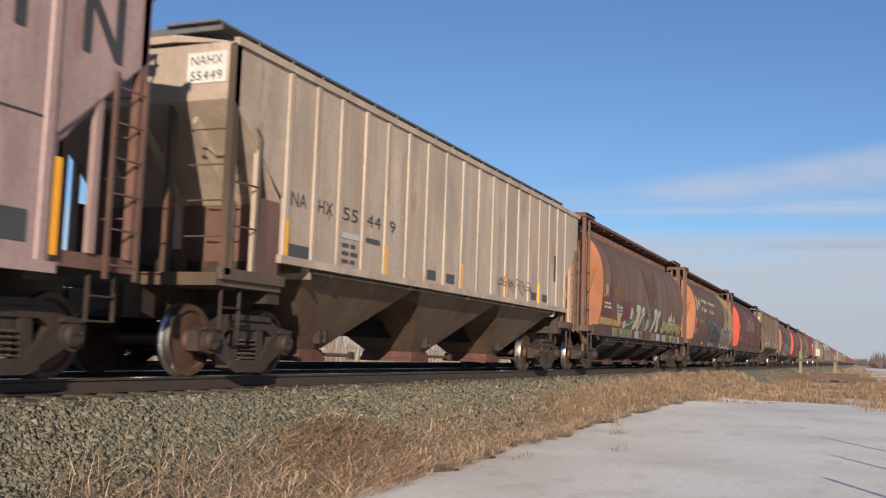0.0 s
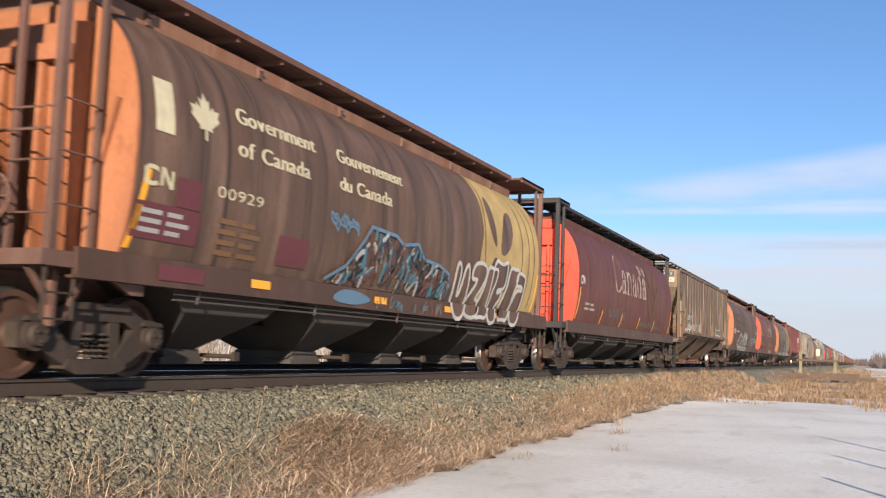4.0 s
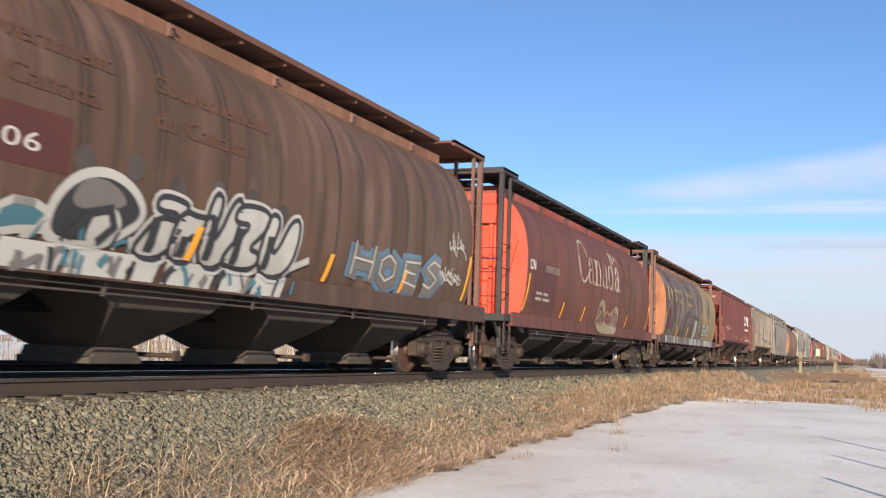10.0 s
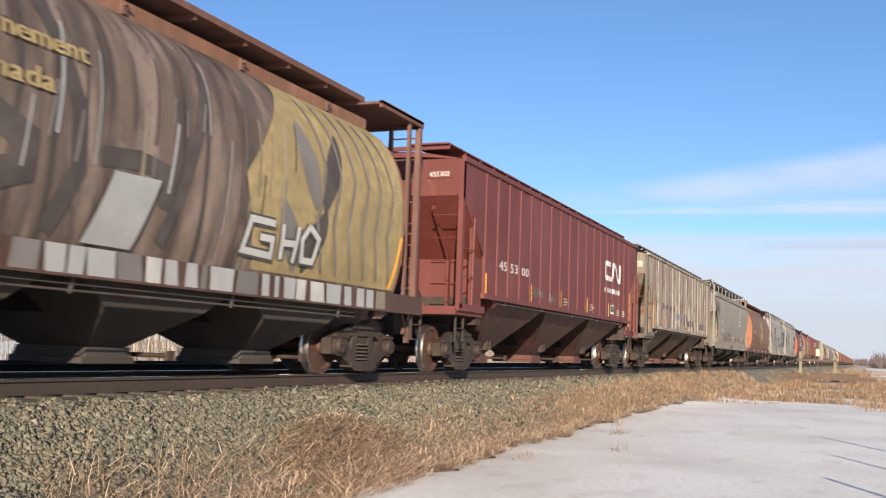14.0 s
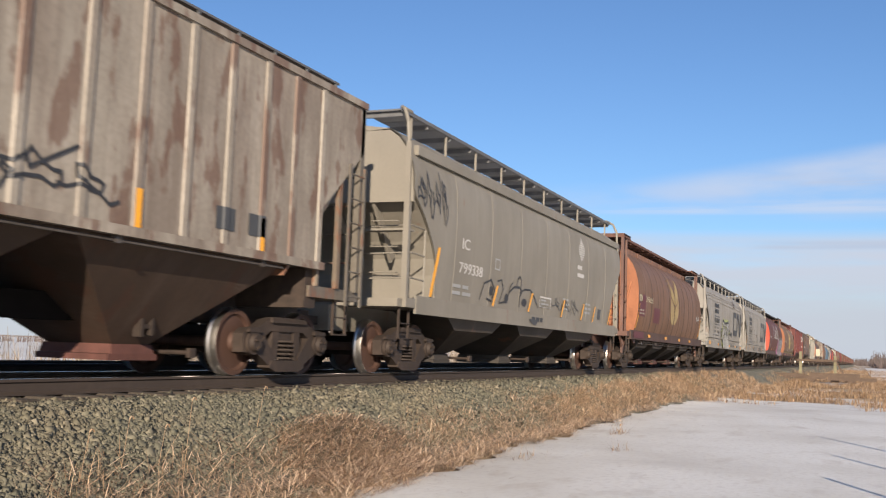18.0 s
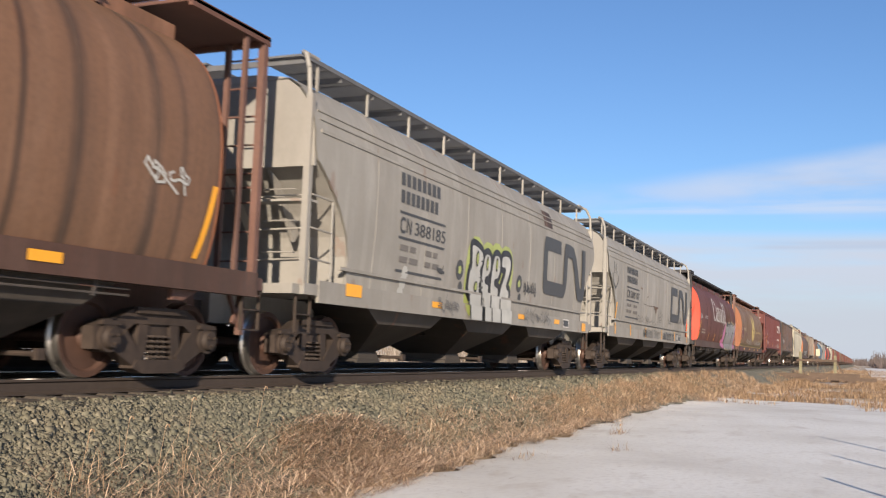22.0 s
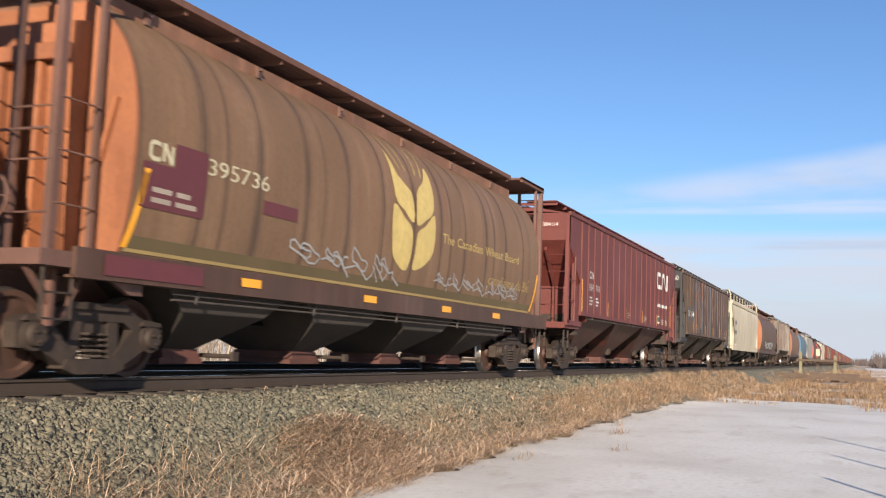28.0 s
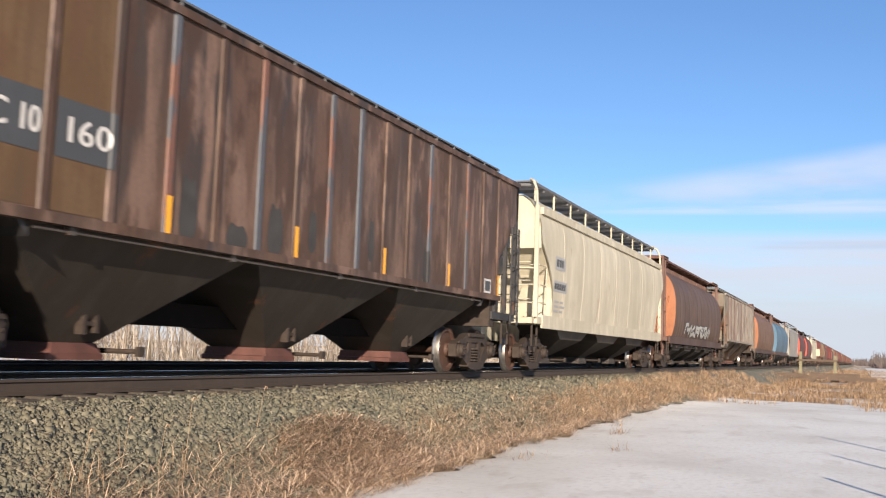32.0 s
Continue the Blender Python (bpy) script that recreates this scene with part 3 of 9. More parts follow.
        g.tube((1.02, -0.55 - 0.25 * math.cos(a), 1.85 - 0.25 * math.sin(a)), (1.02, -0.55 + 0.25 * math.cos(a), 1.85 + 0.25 * math.sin(a)), 0.012, 5)
    g.box(1.06, 1.25, -0.68, -0.42, 1.7, 2.0)
    part("brake_wheel", g, frame_mat, car)
    g = Geo().tube((1.4, -0.35, 1.52), (1.4, 0.25, 1.52), 0.17, 14)
    g.tube((1.4, 0.35, 1.5), (1.4, 0.85, 1.5), 0.12, 12)
    part("brake_cylinder", g, M["truck_steel"], car)
    # side sills
    for s in (-1, 1):
        g = Geo().box(1.30, CAR_LEN - 0.58, s * 1.47 - 0.03, s * 1.47 + 0.03, 1.05, 1.36)
        g.box(1.30, CAR_LEN - 0.58, s * 1.44 - 0.08, s * 1.44 + 0.08, 1.045, 1.075)
        part("side_sill", g, sill, car)
        # walkway on its brackets
        part("walkway_edge", Geo().box(2.21, CAR_LEN - 2.21, s * 1.02 - 0.02, s * 1.02 + 0.02, 4.56, 4.65), walk_mat, car)
    walk_bits(car, walk_mat, 2.21, CAR_LEN - 2.21, 0.30, 1.0, 4.60, 13, 5, 0.94)
    for i in range(6):
        x = X0 + 1.4 + i * 2.24
        part("roof_hatch", Geo().box(x - 0.95, x + 0.95, -0.27, 0.27, 4.34, 4.44), frame_mat, car)
    bays = [(2.75 + 3.155 * i, 2.75 + 3.155 * (i + 1) - 0.02, 4.33 + 3.155 * i) for i in range(4)]
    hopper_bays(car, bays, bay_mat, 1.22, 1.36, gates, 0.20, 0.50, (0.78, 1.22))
    part("centre_sill", Geo().box(3.2, CAR_LEN - 3.2, -0.28, 0.28, 0.72, 1.10), M["sill_shade"], car)
    ends_common(car, 0.62)
    truck(car, TRUCK_A)
    truck(car, TRUCK_B + 0.10)
    return car


def grating(x0, x1, y0, y1, z0, z1, bars, crosses, bar=0.6):
    """One connected grating: bars along x joined by cross strips."""
    xs, ys = [], []
    for i in range(crosses):
        x = x0 + (x1 - x0 - 0.04) * i / (crosses - 1)
        xs += [x, x + 0.04]
    step = (y1 - y0) / (bars - 1 + bar)
    for i in range(bars):
        ys += [y0 + step * i, y0 + step * (i + bar)]
    g = Geo()
    nx, ny = len(xs), len(ys)
    for z in (z0, z1):
        g.v += [(x, y, z) for x in xs for y in ys]

    def solid(i, j):
        return 0 <= i < nx - 1 and 0 <= j < ny - 1 and (i % 2 == 0 or j % 2 == 0)
    for i in range(nx - 1):
        for j in range(ny - 1):
            if solid(i, j):
                k = [i * ny + j, (i + 1) * ny + j, (i + 1) * ny + j + 1, i * ny + j + 1]
                u = [q + nx * ny for q in k]
                g.f += [tuple(k[::-1]), tuple(u)]
                for di, dj, p, q in ((0, -1, 0, 1), (1, 0, 1, 2), (0, 1, 2, 3), (-1, 0, 3, 0)):
                    if not solid(i + di, j + dj):
                        g.f.append((k[p], k[q], u[q], u[p]))
    return g


def walk_bits(car, mat, x0, x1, y_in, y_out, z, n, bars=8, bar=0.75):
    """Roof walkways on both sides: grating on cross brackets."""
    for s in (-1, 1):
        part("walkway", grating(x0, x1, min(s * y_in, s * y_out), max(s * y_in, s * y_out), z - 0.012, z + 0.02, 3 if FAR_AWAY[0] else bars, 4 if FAR_AWAY[0] else 20, bar), mat, car)
    me = Geo().slab([(-0.02, z - 0.10), (0.02, z - 0.10), (0.02, z - 0.014), (-0.02, z - 0.014)], -y_out, y_out).mesh("walkway_bracket", mat)
    for i in range(n):
        part("walkway_bracket", me, None, car, at=pose(x0 + 0.1 + (x1 - x0 - 0.2) * i / (n - 1), 0, 0))


def ends_common(car, rear=1.15):
    """Steps under the four corners and the train line along the car."""
    for x in (1.15, CAR_LEN - rear):
        for s in (-1, 1):
            g = Geo()
            for dx in (-0.2, 0.2):
                g.bar((x + dx, s * 1.42, 1.15), (x + dx, s * 1.42, 0.62), 0.016, 0.045)
            for z in (0.62, 0.88):
                g.bar((x - 0.2, s * 1.42, z), (x + 0.2, s * 1.42, z), 0.02, 0.06)
            part("corner_step", g, M["truck_steel"], car)
    part("brake_pipe", Geo().tube((1.0, 0.42, 0.98), (CAR_LEN - 1.0, 0.42, 0.98), 0.025, 6), M["black"], car)


POSTS_18 = [2.13, 2.88, 3.62, 4.42, 5.22, 6.05, 6.88, 7.75, 8.62]
POSTS_18 = POSTS_18 + [CAR_LEN - x for x in POSTS_18[::-1]]
POSTS_16 = [2.14 + 0.9227 * i for i in range(16)]


def ribbed_car(body, end, walk_mat, label, gates, bay_mat, posts=POSTS_18, frame_mat=None, z_low=1.60, odd_post=None, panel_mat=None):
    """Flat-sided covered hopper with outside posts and three bays."""
    car = empty("hopper_car")
    tagged(car, label, "freight car", "train of grain cars")
    frame_mat = frame_mat or end
    L = CAR_LEN
    W = 1.56
    outline = [(0.82, 4.22), (0.82, 3.46), (2.05, 2.42), (2.05, z_low), (L - 2.05, z_low), (L - 2.05, 2.42), (L - 0.82, 3.46), (L - 0.82, 4.22)]
    for s in (-1, 1):
        part("side_sheet", Geo().slab(outline, s * W, s * (W - 0.03)), body, car)
        part("top_chord", Geo().box(0.80, L - 0.80, s * W - 0.045, s * W + 0.045, 4.17, 4.27), body, car)
        part("side_sill", Geo().box(2.0, L - 2.0, s * W - 0.05, s * W + 0.05, z_low - 0.07, z_low + 0.04), body, car)
        # pressed posts, wider at the foot of their flanges
        rings = [[(-0.072, s * W, z), (-0.05, s * (W + 0.024), z), (0.05, s * (W + 0.024), z), (0.072, s * W, z)] for z in (z_low + 0.04, 4.17)]
        me = Geo().loft(rings).mesh("side_post", body)
        me_odd = Geo().loft(rings).mesh("side_post", odd_post or body)
        odd = (0, 2, 4, 8) if posts is POSTS_18 else (3, 5, 7, 8, 11, 13)
        if FAR_AWAY[0]:
            row = Geo()
            for x in posts:
                row.loft([[(x + px, py, pz) for px, py, pz in ring] for ring in rings])
            part("side_posts", row, body, car)
            continue
        for i, x in enumerate(posts):
            part("side_post", me_odd if i in odd else me, None, car, at=pose(x, 0, 0))
    roof = [(-W, 4.22), (-0.55, 4.40), (0.55, 4.40), (W, 4.22), (0.55, 4.30), (-0.55, 4.30)]
    part("roof", Geo().loft([[(x, y, z) for y, z in roof] for x in (0.84, L - 0.84)]), end, car)
    for s in (0, 1):
        def X(x):
            return x if s == 0 else L - x
        # end wall at the top, slope sheet below it
        top = Geo().box(min(X(0.84), X(0.90)), max(X(0.84), X(0.90)), -W + 0.02, W - 0.02, 3.50, 4.24)
        part("end_wall", top, end, car)
        slope = Geo().loft([[(X(x), y, z) for x, z in ((0.90, 3.52), (2.95, 1.45), (2.95, 1.38), (0.84, 3.50))] for y in (-W + 0.035, W - 0.035)])
        part("slope_sheet", slope, end, car)
        part("end_panel", Geo().box(min(X(2.0), X(2.06)), max(X(2.0), X(2.06)), -W + 0.04, W - 0.04, 1.30, 2.36), panel_mat or end, car)
        for y in (-0.85, 0.0, 0.85):
            part("slope_stiffener", Geo().slab([(X(1.02), 3.36), (X(1.92), 2.44), (X(1.92), 1.32), (X(1.80), 1.32), (X(1.80), 2.36), (X(0.96), 3.24)], y - 0.03, y + 0.03), end, car)
        for y in (-W + 0.05, W - 0.05):
            part("corner_post", Geo().box(X(0.86) - 0.06, X(0.86) + 0.06, y - 0.05, y + 0.05, 1.28, 4.2), frame_mat, car)
            if s == 0:
                part("side_gusset", Geo().slab([(X(2.04), 1.31), (X(2.04), 2.34), (X(1.5), 2.34), (X(1.5), 1.31)], y - 0.02, y + 0.02), panel_mat or frame_mat, car)
            part("mid_post", Geo().box(X(1.47) - 0.045, X(1.47) + 0.045, y - 0.035, y + 0.035, 1.30, 2.96), end, car)
        for y in (-0.55, 0.55):
            part("end_post", Geo().box(X(0.92) - 0.05, X(0.92) + 0.05, y - 0.04, y + 0.04, 1.28, 3.5), frame_mat, car)
        part("end_platform", Geo().box(min(X(0.72), X(2.2)), max(X(0.72), X(2.2)), -1.50, 1.50, 1.14, 1.30), frame_mat, car)
        part("draft_sill", Geo().box(min(X(0.50), X(3.4)), max(X(0.50), X(3.4)), -0.30, 0.30, 0.72, 1.14), M["truck_steel"], car)
        part("body_bolster", Geo().box(min(X(1.95), X(2.25)), max(X(1.95), X(2.25)), -1.45, 1.45, 0.98, 1.55), M["truck_steel"], car)
        coupler(car, s)
        ladder(car, "ladder", X(1.32), X(0.86), -W - 0.05 if s else W + 0.05, 1.05, 3.22, frame_mat, 6)
        for z in (1.75, 2.2, 2.65, 3.1):
            part("grab_iron", Geo().path([(X(0.84), -1.45, z), (X(0.78), -1.45, z), (X(0.78), -0.95, z), (X(0.84), -0.95, z)], 0.011, 5), frame_mat, car)
    # side grab stand near the front corner
    g = Geo().path([(1.42, -W, 1.35), (1.42, -W - 0.02, 3.12), (1.34, -W, 3.22)], 0.022, 6)
    g.tube((0.88, -W, 1.9), (1.42, -W - 0.02, 1.9), 0.013, 6).tube((0.88, -W, 2.45), (1.42, -W - 0.02, 2.45), 0.013, 6)
    part("grab_stand", g, frame_mat, car)
    part("side_rail", Geo().box(0.75, 2.2, -1.56, -1.48, 1.22, 1.36), frame_mat, car)
    g = Geo().tube((1.5, -0.35, 1.5), (1.5, 0.25, 1.5), 0.17, 14)
    part("brake_cylinder", g, M["truck_steel"], car)
    walk_bits(car, walk_mat, 0.95, L - 0.95, 0.30, 1.14, 4.58, 19)
    part("roof_step", Geo().box(L - 1.40, L - 0.52, -0.92, 0.92, 4.575, 4.605), walk_mat, car)
    for y in (-0.90, 0.90):
        part("roof_step_leg", Geo().path([(L - 0.54, y, 4.58), (L - 0.54, y, 4.36), (L - 0.80, y, 4.16)], 0.018, 6), walk_mat, car)
    for i in range(6):
        x = 2.2 + i * 2.74
        part("roof_hatch", Geo().box(x - 1.0, x + 1.0, -0.27, 0.27, 4.39, 4.49), end, car)
    bays = [(2.70, 6.88, 4.74), (6.89, CAR_LEN - 6.89, CAR_LEN / 2), (CAR_LEN - 6.88, CAR_LEN - 2.70, CAR_LEN - 4.74)]
    hopper_bays(car, bays, bay_mat, z_low - 0.02, 1.50, gates, 0.24, 0.50)
    part("centre_sill", Geo().box(3.45, L - 3.45, -0.26, 0.26, 0.64, 0.95), M["sill_shade"], car)
    ends_common(car)
    truck(car, TRUCK_A)
    truck(car, TRUCK_B)
    return car


def smooth_car(body, end, walk_mat, label, gates, bay_mat, frame_mat=None, ledge=False, sill_z=1.06):
    """Smooth round-shouldered covered hopper with a deep side sill."""
    car = empty("hopper_car")
    tagged(car, label, "freight car", "train of grain cars")
    frame_mat = frame_mat or end
    L = CAR_LEN
    zs = [1.34 + (4.32 - 1.34) * i / 22 for i in range(23)]

    def x_front(z):   # the side sheet's end is cut back low down
        return 1.0 if z > 3.14 else 1.0 + 1.17 * math.sin(math.pi / 2 * min(1.0, (3.14 - z) / 1.45)) ** 0.9
    for s in (-1, 1):
        g = Geo()
        n = len(zs)
        vs = [(x_front(z), s * smooth_half(z), z) for z in zs] + [(L - x_front(z), s * smooth_half(z), z) for z in zs]
        g.add(vs, [(i, i + 1, n + i + 1, n + i) for i in range(n - 1)])
        vs = [(x, y - s * 0.03, z) for x, y, z in vs]
        g.add(vs, [(i, n + i, n + i + 1, i + 1) for i in range(n - 1)])
        part("side_sheet", g, body, car, smooth=True)
        g = Geo().box(1.35, L - 1.35, s * 1.54 - 0.025, s * 1.54 + 0.025, sill_z, 1.38)
        g.box(0.95, L - 0.95, s * 1.50 - 0.05, s * 1.50 + 0.05, 1.16, 1.32)
        part("side_sill", g, body, car)
        if ledge:
            part("eave_rail", Geo().slab([(1.2, 3.86), (1.2, 4.03), (L - 1.2, 4.03), (L - 1.2, 3.86)], s * 1.40, s * 1.575), body, car)
        else:
            for z, t in ((3.53, 0.022), (3.71, 0.01), (3.84, 0.01)):
                part("eave_rail", Geo().box(1.15, L - 1.15, min(s * (smooth_half(z) - 0.02), s * (smooth_half(z) + 0.02)), max(s * (smooth_half(z) - 0.02), s * (smooth_half(z) + 0.02)), z - t, z + t), body, car)
        for i in range(1, 8):    # welded sheet joints
            x = 1.0 + (L - 2.0) * i / 8
            rings = [[(xx, s * (smooth_half(z) + dd), z) for z in zs] for xx, dd in ((x - 0.03, -0.01), (x - 0.012, 0.005), (x + 0.012, 0.005), (x + 0.03, -0.01))]
            part("weld_seam", Geo().loft(rings, closed=False, caps=False), body, car)
    part("roof", Geo().loft([[(x, y, z) for y, z in ((-1.11, 4.315), (-0.6, 4.39), (0.6, 4.39), (1.11, 4.315), (0.6, 4.29), (-0.6, 4.29))] for x in (1.0, L - 1.0)]), body, car)
    for s in (0, 1):
        def X(x):
            return x if s == 0 else L - x
        ring = section(smooth_half, 3.0, 4.31, 10, grow=-0.03)
        part("end_wall", Geo().loft([[(X(xx), y, z) for y, z in ring] for xx in (1.01, 1.06)]), end, car)
        run = [(x_front(z) + 0.03, z) for z in (3.12, 2.9, 2.65, 2.4, 2.1, 1.8, 1.5, 1.36)]
        slope = Geo().loft([[(X(x), y, z) for x, z in run + [(x + 0.05, z) for x, z in run[::-1]]] for y in (-1.545, 1.545)])
        # rear sheet and panel are coloured near-black to deepen their shade
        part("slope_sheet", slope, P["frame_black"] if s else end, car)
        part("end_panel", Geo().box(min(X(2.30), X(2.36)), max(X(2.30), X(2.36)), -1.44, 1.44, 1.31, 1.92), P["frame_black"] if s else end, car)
        for y in (-0.8, 0.0, 0.8):
            part("slope_stiffener", Geo().slab([(X(1.04), 2.98), (X(1.30), 2.85), (X(1.95), 2.15), (X(1.82), 2.0)], y - 0.03, y + 0.03), end, car)
        for y in (-1.38, 1.38):
            part("corner_post", Geo().box(X(1.00) - 0.05, X(1.00) + 0.05, y * 1.08 - 0.05, y * 1.08 + 0.05, 1.28, 4.05), frame_mat, car)
        for y in (-0.55, 0.55):
            part("end_post", Geo().box(X(1.10) - 0.05, X(1.10) + 0.05, y - 0.04, y + 0.04, 1.28, 3.1), frame_mat, car)
        part("end_platform", Geo().box(min(X(0.75), X(2.4)), max(X(0.75), X(2.4)), -1.48, 1.48, 1.16, 1.30), frame_mat, car)
        part("draft_sill", Geo().box(min(X(0.50), X(3.4)), max(X(0.50), X(3.4)), -0.30, 0.30, 0.72, 1.16), frame_mat, car)
        coupler(car, s)
        ladder(car, "ladder", X(1.42), X(0.98), -1.52 if s else 1.52, 1.1, 3.3, frame_mat, 6)
        for z in (1.75, 2.2, 2.65):
            part("grab_iron", Geo().path([(X(0.98), -1.35, z), (X(0.90), -1.35, z), (X(0.90), -0.85, z), (X(0.98), -0.85, z)], 0.011, 5), frame_mat, car)
        for y in (-1, 1):
            part("walkway_hoop", Geo().path([(X(0.98), y * 1.48, 4.0), (X(0.96), y * 1.46, 4.42), (X(1.02), y * 1.36, 4.66), (X(1.12), y * 1.25, 4.72), (X(1.55), y * 1.25, 4.72)], 0.035, 8), frame_mat, car)
    for y in (-1, 1):
        board = part("railing", Geo().box(1.02, 1.30, min(y * 0.55, y * 1.5), max(y * 0.55, y * 1.5), 2.50, 2.535), frame_mat, car, "welded end railing with a step board")
        if board:
            for z in (1.68, 2.12, 2.60):
                part("rail", Geo().path([(1.08, y * 0.55, z - 0.03), (1.10, y * 1.53, z), (1.70, y * 1.53, z - 0.02)], 0.015, 6), frame_mat, board)
            part("post", Geo().tube((1.70, y * 1.53, 1.28), (1.70, y * 1.53, 2.58), 0.018, 6), frame_mat, board)
            part("post", Geo().tube((1.08, y * 0.55, 1.30), (1.08, y * 0.55, 2.58), 0.018, 6), frame_mat, board)
    walk_bits(car, walk_mat, 1.1, L - 1.1, 0.45, 1.24, 4.67, 15, 13, 0.35)
    for i in range(10):
        x = 1.6 + (L - 3.2) * i / 9
        for s in (-1, 1):
            part("walkway_post", Geo().box(x - 0.02, x + 0.02, s * 1.22 - 0.02, s * 1.22 + 0.02, 4.24, 4.68), frame_mat, car)
    for s in (-1, 1):
        part("walkway_edge", Geo().box(1.1, L - 1.1, s * 1.255 - 0.012, s * 1.255 + 0.012, 4.64, 4.71), walk_mat, car)
    bays = [(2.70, 6.98, 5.00), (6.99, CAR_LEN - 6.99, CAR_LEN / 2), (CAR_LEN - 6.98, CAR_LEN - 2.70, CAR_LEN - 5.00)]
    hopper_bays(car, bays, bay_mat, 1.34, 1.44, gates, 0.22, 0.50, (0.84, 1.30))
    part("centre_sill", Geo().box(3.45, L - 3.45, -0.28, 0.28, 0.74, 1.10), M["sill_shade"], car)
    ends_common(car)
    truck(car, TRUCK_A)
    truck(car, TRUCK_B)
    return car


# ---- lettering ----
GLYPHS = {}


def make_glyphs(chars):
    """Outlines of the built-in font's characters as triangles, kept by character."""
    made = []
    for ch in chars:
        cu = bpy.data.curves.new("glyph", "FONT")
        cu.body, cu.size, cu.resolution_u = ch, 1.0, 3
        made.append((ch, new("glyph", cu)))
    dg = bpy.context.evaluated_depsgraph_get()
    for ch, ob in made:
        me = bpy.data.meshes.new_from_object(ob.evaluated_get(dg))
        me.calc_loop_triangles()
        tris = [[(me.vertices[i].co.x, me.vertices[i].co.y) for i in t.vertices] for t in me.loop_triangles]
        GLYPHS[ch] = tris
        bpy.data.meshes.remove(me)
    for ch, ob in made:
        cu = ob.data
        bpy.data.objects.remove(ob)
        bpy.data.curves.remove(cu)


make_glyphs("ABCDEFGHIKLMNOPRSTUVWXYZabcdefghilmnortuvwy0123456789")


def text_polys(body, x0, x1, z0, z1, bold=0.0, lift=0.0):
    """Triangles of a word that fills the width x0 to x1; capitals stand from z0 to z1."""
    pen, out = 0.0, []
    for ch in body:
        if ch == " ":
            pen += 0.35
            continue
        tris = GLYPHS[ch]
        lo = min(p[0] for t in tris for p in t)
        hi = max(p[0] for t in tris for p in t)
        if ch == "1" and len(body) > 1:   # digits share one width
            pen += 0.12
        out += [[(p[0] - lo + pen, p[1]) for p in t] for t in tris]
        pen += hi - lo + (0.20 if ch == "1" else 0.10)
    width = pen - 0.10
    kx, kz = (x1 - x0) / width, (z1 - z0) / 0.70
    polys = [[(x0 + p[0] * kx, z0 + p[1] * kz) for p in t] for t in out]
    if bold:
        polys = polys + [[(x + bold, z) for x, z in t] for t in polys]
    return [(p, lift + (0.0006 if bold and i >= len(out) else 0.0)) for i, p in enumerate(polys)]


def box_poly(x0, x1, z0, z1, lift=0.0, skew=0.0):
    return [([(x0, z0), (x1, z0), (x1 + skew, z1), (x0 + skew, z1)], lift)]


def stroke(points, width, lift=0.0):
    """A painted line: one ribbon that rises a hair from end to end, so that loops lie over themselves."""
    sides = []
    n = len(points)
    for k, p in enumerate(points):
        a, b = points[max(k - 1, 0)], points[min(k + 1, n - 1)]
        ends = []
        for u, v in ((a, p), (p, b)):
            ln = math.hypot(v[0] - u[0], v[1] - u[1])
            if ln > 1e-6:
                ends.append(((v[0] - u[0]) / ln, (v[1] - u[1]) / ln))
        tx, tz = sum(e[0] for e in ends), sum(e[1] for e in ends)
        ln = math.hypot(tx, tz)
        if ln < 0.3:
            tx, tz, ln = ends[0][0], ends[0][1], 1.0
        tx, tz = tx / ln, tz / ln
        grow = min(1.5, 1.0 / max(0.55, ends[0][0] * tx + ends[0][1] * tz))
        w = width / 2 * grow
        h = lift + 0.0004 * k
        sides.append(((p[0] - tz * w, p[1] + tx * w, h), (p[0] + tz * w, p[1] - tx * w, h)))
    out = []
    for (a, b), (c, d) in zip(sides, sides[1:]):
        out.append(([a, c, d], 0.0))
        out.append(([a, d, b], 0.0))
    return out


def disc_poly(x, z, r, lift=0.0, n=12, squash=1.0):
    return [([(x + r * math.cos(2 * math.pi * i / n), z + r * squash * math.sin(2 * math.pi * i / n)) for i in range(n)], lift)]


def clip(poly, axis, at, keep):
    """The part of a convex outline on one side of a line."""
    out = []
    for i in range(len(poly)):
        a, b = poly[i - 1], poly[i]
        ia, ib = (a[axis] - at) * keep >= 0, (b[axis] - at) * keep >= 0
        if ia != ib:
            t = (at - a[axis]) / (b[axis] - a[axis])
            out.append(tuple(p + (q - p) * t for p, q in zip(a, b)))
        if ib:
            out.append(b)
    return out


def bands(poly, axis, cuts):
    lo, hi = min(p[axis] for p in poly), max(p[axis] for p in poly)
    pieces = []
    marks = [c for c in cuts if lo < c < hi]
    for c in marks:
        low = clip(poly, axis, c, -1)
        if len(low) > 2:
            pieces.append(low)
        poly = clip(poly, axis, c, 1)
        if len(poly) < 3:
            return pieces
    return pieces + [poly]


LEVELS = [1.0 + 0.09 * i for i in range(40)]


